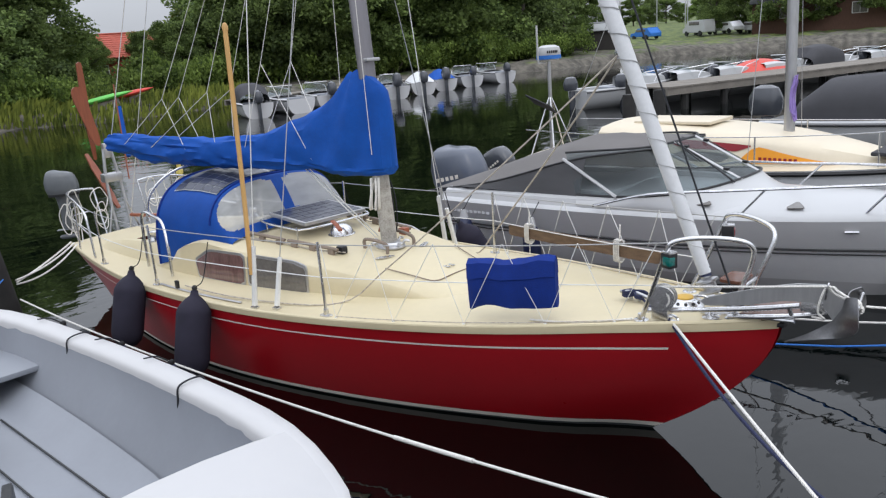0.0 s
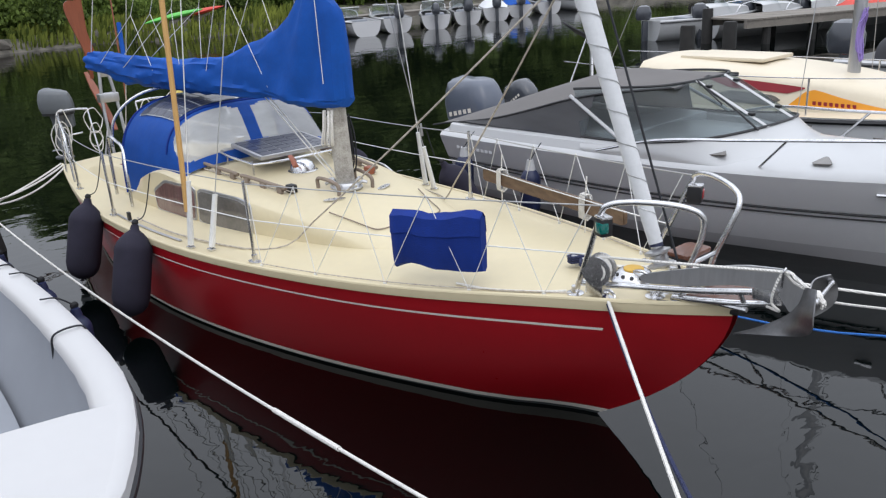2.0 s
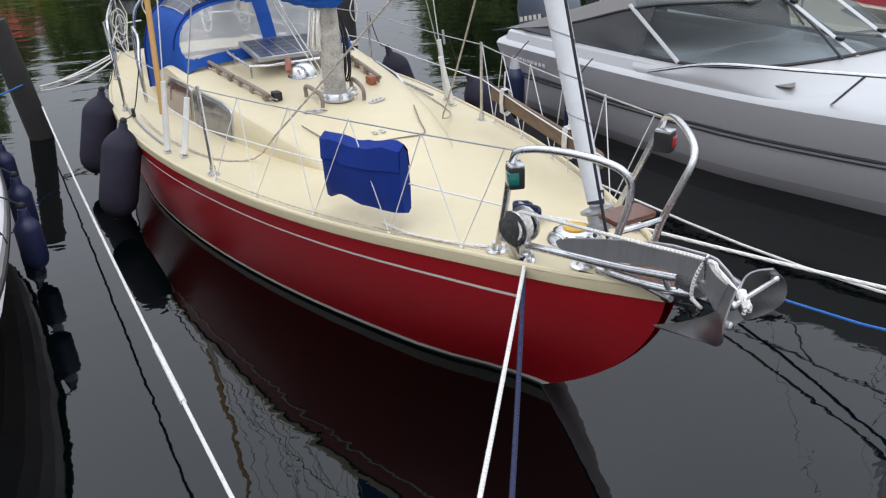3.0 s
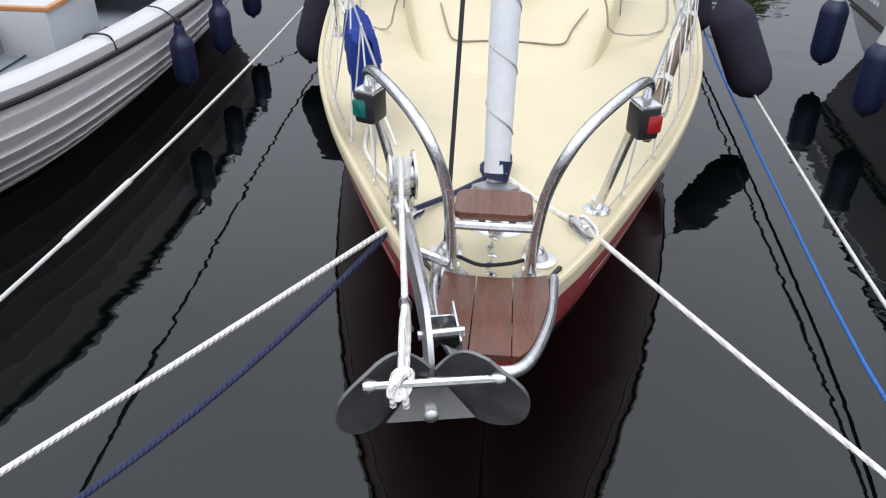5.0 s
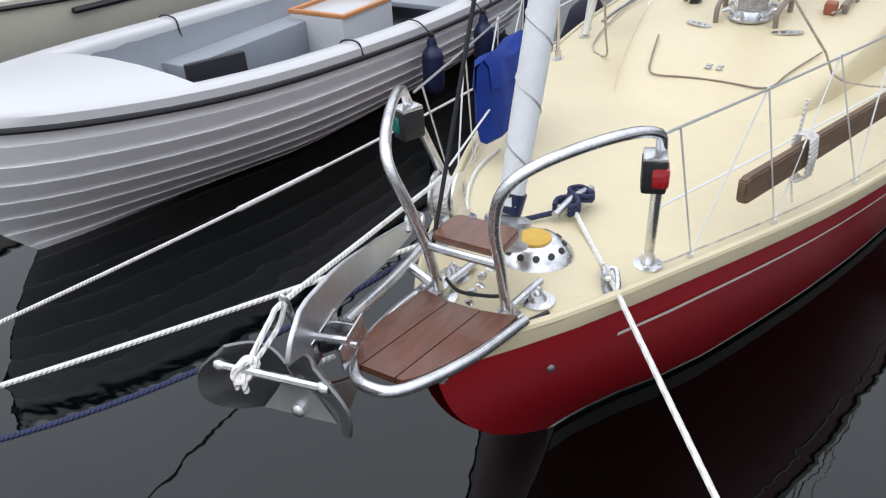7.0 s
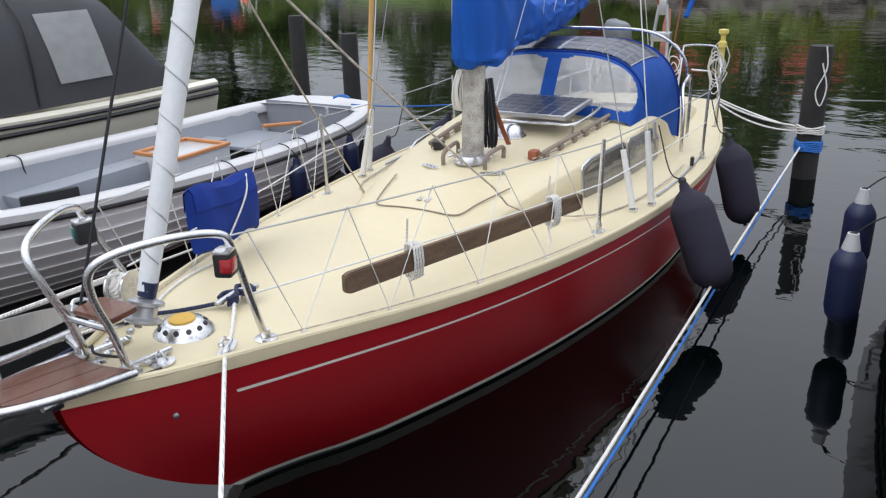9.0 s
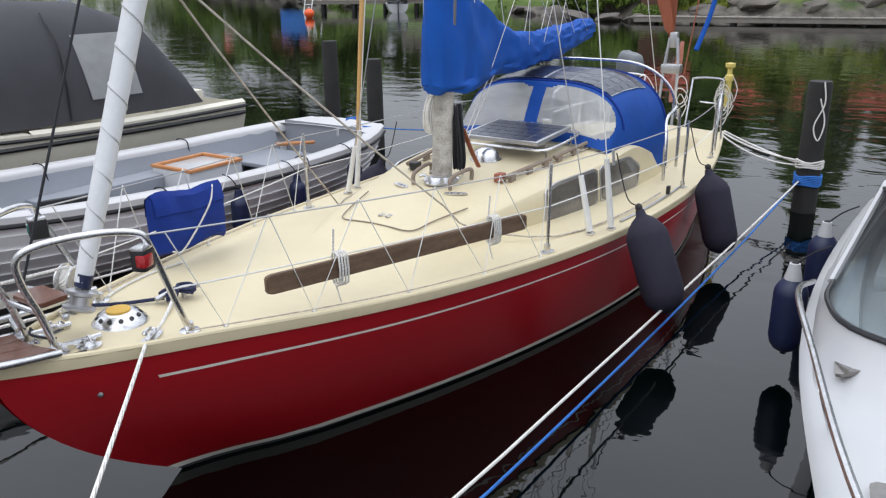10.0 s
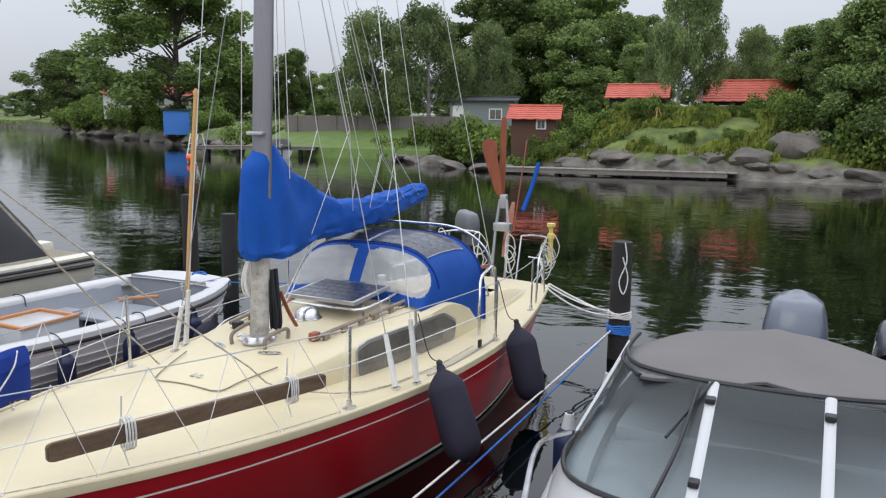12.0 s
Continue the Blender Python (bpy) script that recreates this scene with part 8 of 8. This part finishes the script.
house("clubhouse", "brown timber building behind the car park", (104, 34, 2.0), -70, 16, 8, 2.8, 1.2, M_BROWNTIMBER, M_TARROOF, [(-4, 1.5, 1.6, 1.2), (0, 1.5, 1.6, 1.2), (4, 1.5, 1.6, 1.2)], tiles=False)
blue = thing("shed", "bright blue boarded shed by the water", "shed", (-69.6, 77.0, 1.15))
blue.scale = (1.2, 1.25, 1.15)
blue.rotation_euler = (0, 0, radians(40))
part("wall", box(0, 0, 1.3, 3.3, 2.4, 2.6, 0.02), M_BLUEPAINT, blue, smooth=False)
part("roof", box(0, 0, 2.65, 3.6, 2.7, 0.1, 0.02), M_TARROOF, blue, smooth=False)
for k in range(14):
    part("board_batten", box(-1.55 + 0.24 * k, -1.22, 1.3, 0.05, 0.03, 2.5), M_BLUEPAINT, blue, smooth=False)
wallob = thing("retaining_wall", "long grey-brown garden wall above the lawn", "wall", (-32.2, 62.0, 0))
wallob.rotation_euler = (0, 0, radians(8))
part("wall_face", box(0, 0, 2.75, 18.5, 0.4, 1.5, 0.03), M_RETAIN, wallob, smooth=False)
for k in range(9):
    part("wall_post", box(-8 + 2 * k, -0.24, 2.75, 0.14, 0.1, 1.55), M_RETAIN, wallob, smooth=False)
lawn = bmesh.new()
loft([[Vector((x, y, (0.75 if y > 55 else -1.2) + 0.26 * (y - 55.8) + 0.04 * math.sin(x + y))) for x in (-42, -38, -34, -30, -26, -22)] for y in (54.6, 55.8, 57.5, 59, 60.5, 62)], closed=False, bm=lawn)
tagged(part("lawn", lawn, paint("mown_grass", (0.10, 0.155, 0.035), 0.9, vary=0.25, scale=1.2)), "bright mown lawn by the water", "lawn", kind="structure")
pier("jetty", "low boarded jetty at the rocks", (-13.0, 44.2), (-0.5, 46.0), 1.5, 0.3, 6)
pier("jetty", "small boarded jetty with a ladder", (-43.5, 50.5), (-34.5, 55.5), 1.3, 0.8, 4)
small_boat("motorboat", "small white boat under a grey hood at the jetty", (-34.9, 51.3, 0), 39, 4.6, 0.9, 0.7, M_WHITE, M_WHITE, "hood", M_DARKCANVAS, motor=0.9)
small_boat("motorboat", "small white boat with a blue hood across the bay", (-157, 101, 0), 60, 8.5, 1.5, 1.2, M_WHITE, M_WHITE, "hood", M_NAVY)
buoy = thing("buoy", "orange mooring buoy floating on the water", "buoy", (-36.2, 42.5, 0.22))
part("float", turned([(0.0, -0.32), (0.2, -0.26), (0.34, -0.05), (0.36, 0.08), (0.28, 0.26), (0.12, 0.34), (0, 0.36)], 18), M_BUOY, buoy)
part("ring", turned([(0.04, -0.02), (0.08, 0), (0.04, 0.02)], 10, pose(0, 0, 0.42, 90, 0, 0)), M_STEEL, buoy)
ladder = thing("ladder", "pale bathing ladder frame on the jetty", "ladder", (-43.0, 50.2, 0.3))
for q in (-0.4, 0.4):
    part("rail", tube([(q, -0.5, -0.6), (q, 0.1, 1.5), (q, 0.6, 1.5), (q, 0.9, 0.4)], 0.05, 6, curve=False), M_WHITEPAINT, ladder)
for k in range(4):
    part("rung", tube([(-0.4, -0.4 + 0.15 * k, -0.2 + 0.45 * k), (0.4, -0.4 + 0.15 * k, -0.2 + 0.45 * k)], 0.03, 6, curve=False), M_WHITEPAINT, ladder)
swing = thing("swing_frame", "small pale wooden frame on the knoll", "frame", (-5.4, 50.8, land_height(-5.4, 50.8)))
swing.scale = (0.62, 0.62, 0.62)
for q in (-0.6, 0.6):
    part("leg", tube([(q, 0.3, -0.1), (q * 0.2, 0, 1.25)], 0.05, 6, curve=False), M_POLE, swing)
part("leg", tube([(0, -0.5, -0.1), (0, 0, 1.25)], 0.05, 6, curve=False), M_POLE, swing)
for x, y, mt, lab in ((15.4, 43.6, M_PLASTICGREEN, "green kayak lying on the bank"), (16.8, 43.9, M_PLASTICRED, "red kayak lying on the bank")):
    ky = thing("kayak", lab, "kayak", (x, y, land_height(x, y) + 0.6))
    ky.rotation_euler = (0, radians(-10), radians(-20))
    part("hull", loft([[Vector((q, 0.28 * w * math.cos(a), 0.16 * w * math.sin(a))) for a in (2 * math.pi * j / 12 for j in range(12))] for q, w in ((-1.7, 0.05), (-1.3, 0.55), (-0.6, 0.95), (0, 1), (0.6, 0.95), (1.3, 0.55), (1.7, 0.05))]), mt, ky)
    part("rack", box(0, 0, -0.55, 1.6, 0.12, 0.75, 0.02), M_PIERWOOD, ky, smooth=False)


def vehicle(label, at, turn, mat, van=False):
    c = thing("van" if van else "car", label, "vehicle", at)
    c.rotation_euler = (0, 0, radians(turn))
    hgt = 1.95 if van else 1.45
    prof = [(-2.2, 0.35), (-2.25, 0.8), (-2.1, hgt * 0.62 if not van else hgt), (-1.5, hgt), (0.6 if not van else 1.1, hgt), (1.2 if not van else 1.7, hgt * 0.64 if not van else 1.1), (2.1, 0.85), (2.2, 0.4)]
    bm = loft([[Vector((x, y, z)) for x, z in prof] for y in (-0.85, 0.85)])
    bmesh.ops.bevel(bm, geom=bm.edges[:], offset=0.06, segments=2, affect="EDGES")
    part("body", bm, mat, c)
    for s in (-1, 1):
        part("side_window", box(-0.2, s * 0.86, hgt * 0.8, 2.0, 0.03, hgt * 0.22, 0.01), M_WINDOW, c)
        for x in (-1.35, 1.35):
            part("wheel", turned([(0.31, -0.1), (0.33, 0), (0.31, 0.1), (0, 0.1)], 16, pose(x, s * 0.78, 0.32, 90, 0, 0)), M_BLACK, c)


for x, y, mt, van, lab in ((98, 47.5, M_WHITE, True, "white van on the car park"), (100, 44.5, M_HULLGREY, False, "grey car on the car park"), (93, 52.5, M_ROPEBLUE, False, "blue car on the car park"), (88, 55, M_HULLGREY, False, "grey car on the car park"), (101, 41.5, M_WHITE, False, "white car on the car park")):
    vehicle(lab, (x, y, land_height(x, y)), 65, mt, van)
for k in range(14):
    x, y = 96 + 3.2 * k, 78 - 2.5 * k + rng.uniform(-3, 3)
    st = thing("boat_mast", "bare mast of a boat laid up ashore", "mast", (x, y, land_height(x, y)), "masts ashore")
    part("spar", tube([(0, 0, 0), (0.1, 0, rng.uniform(8, 11))], 0.09, 6, curve=False), M_ALU, st)
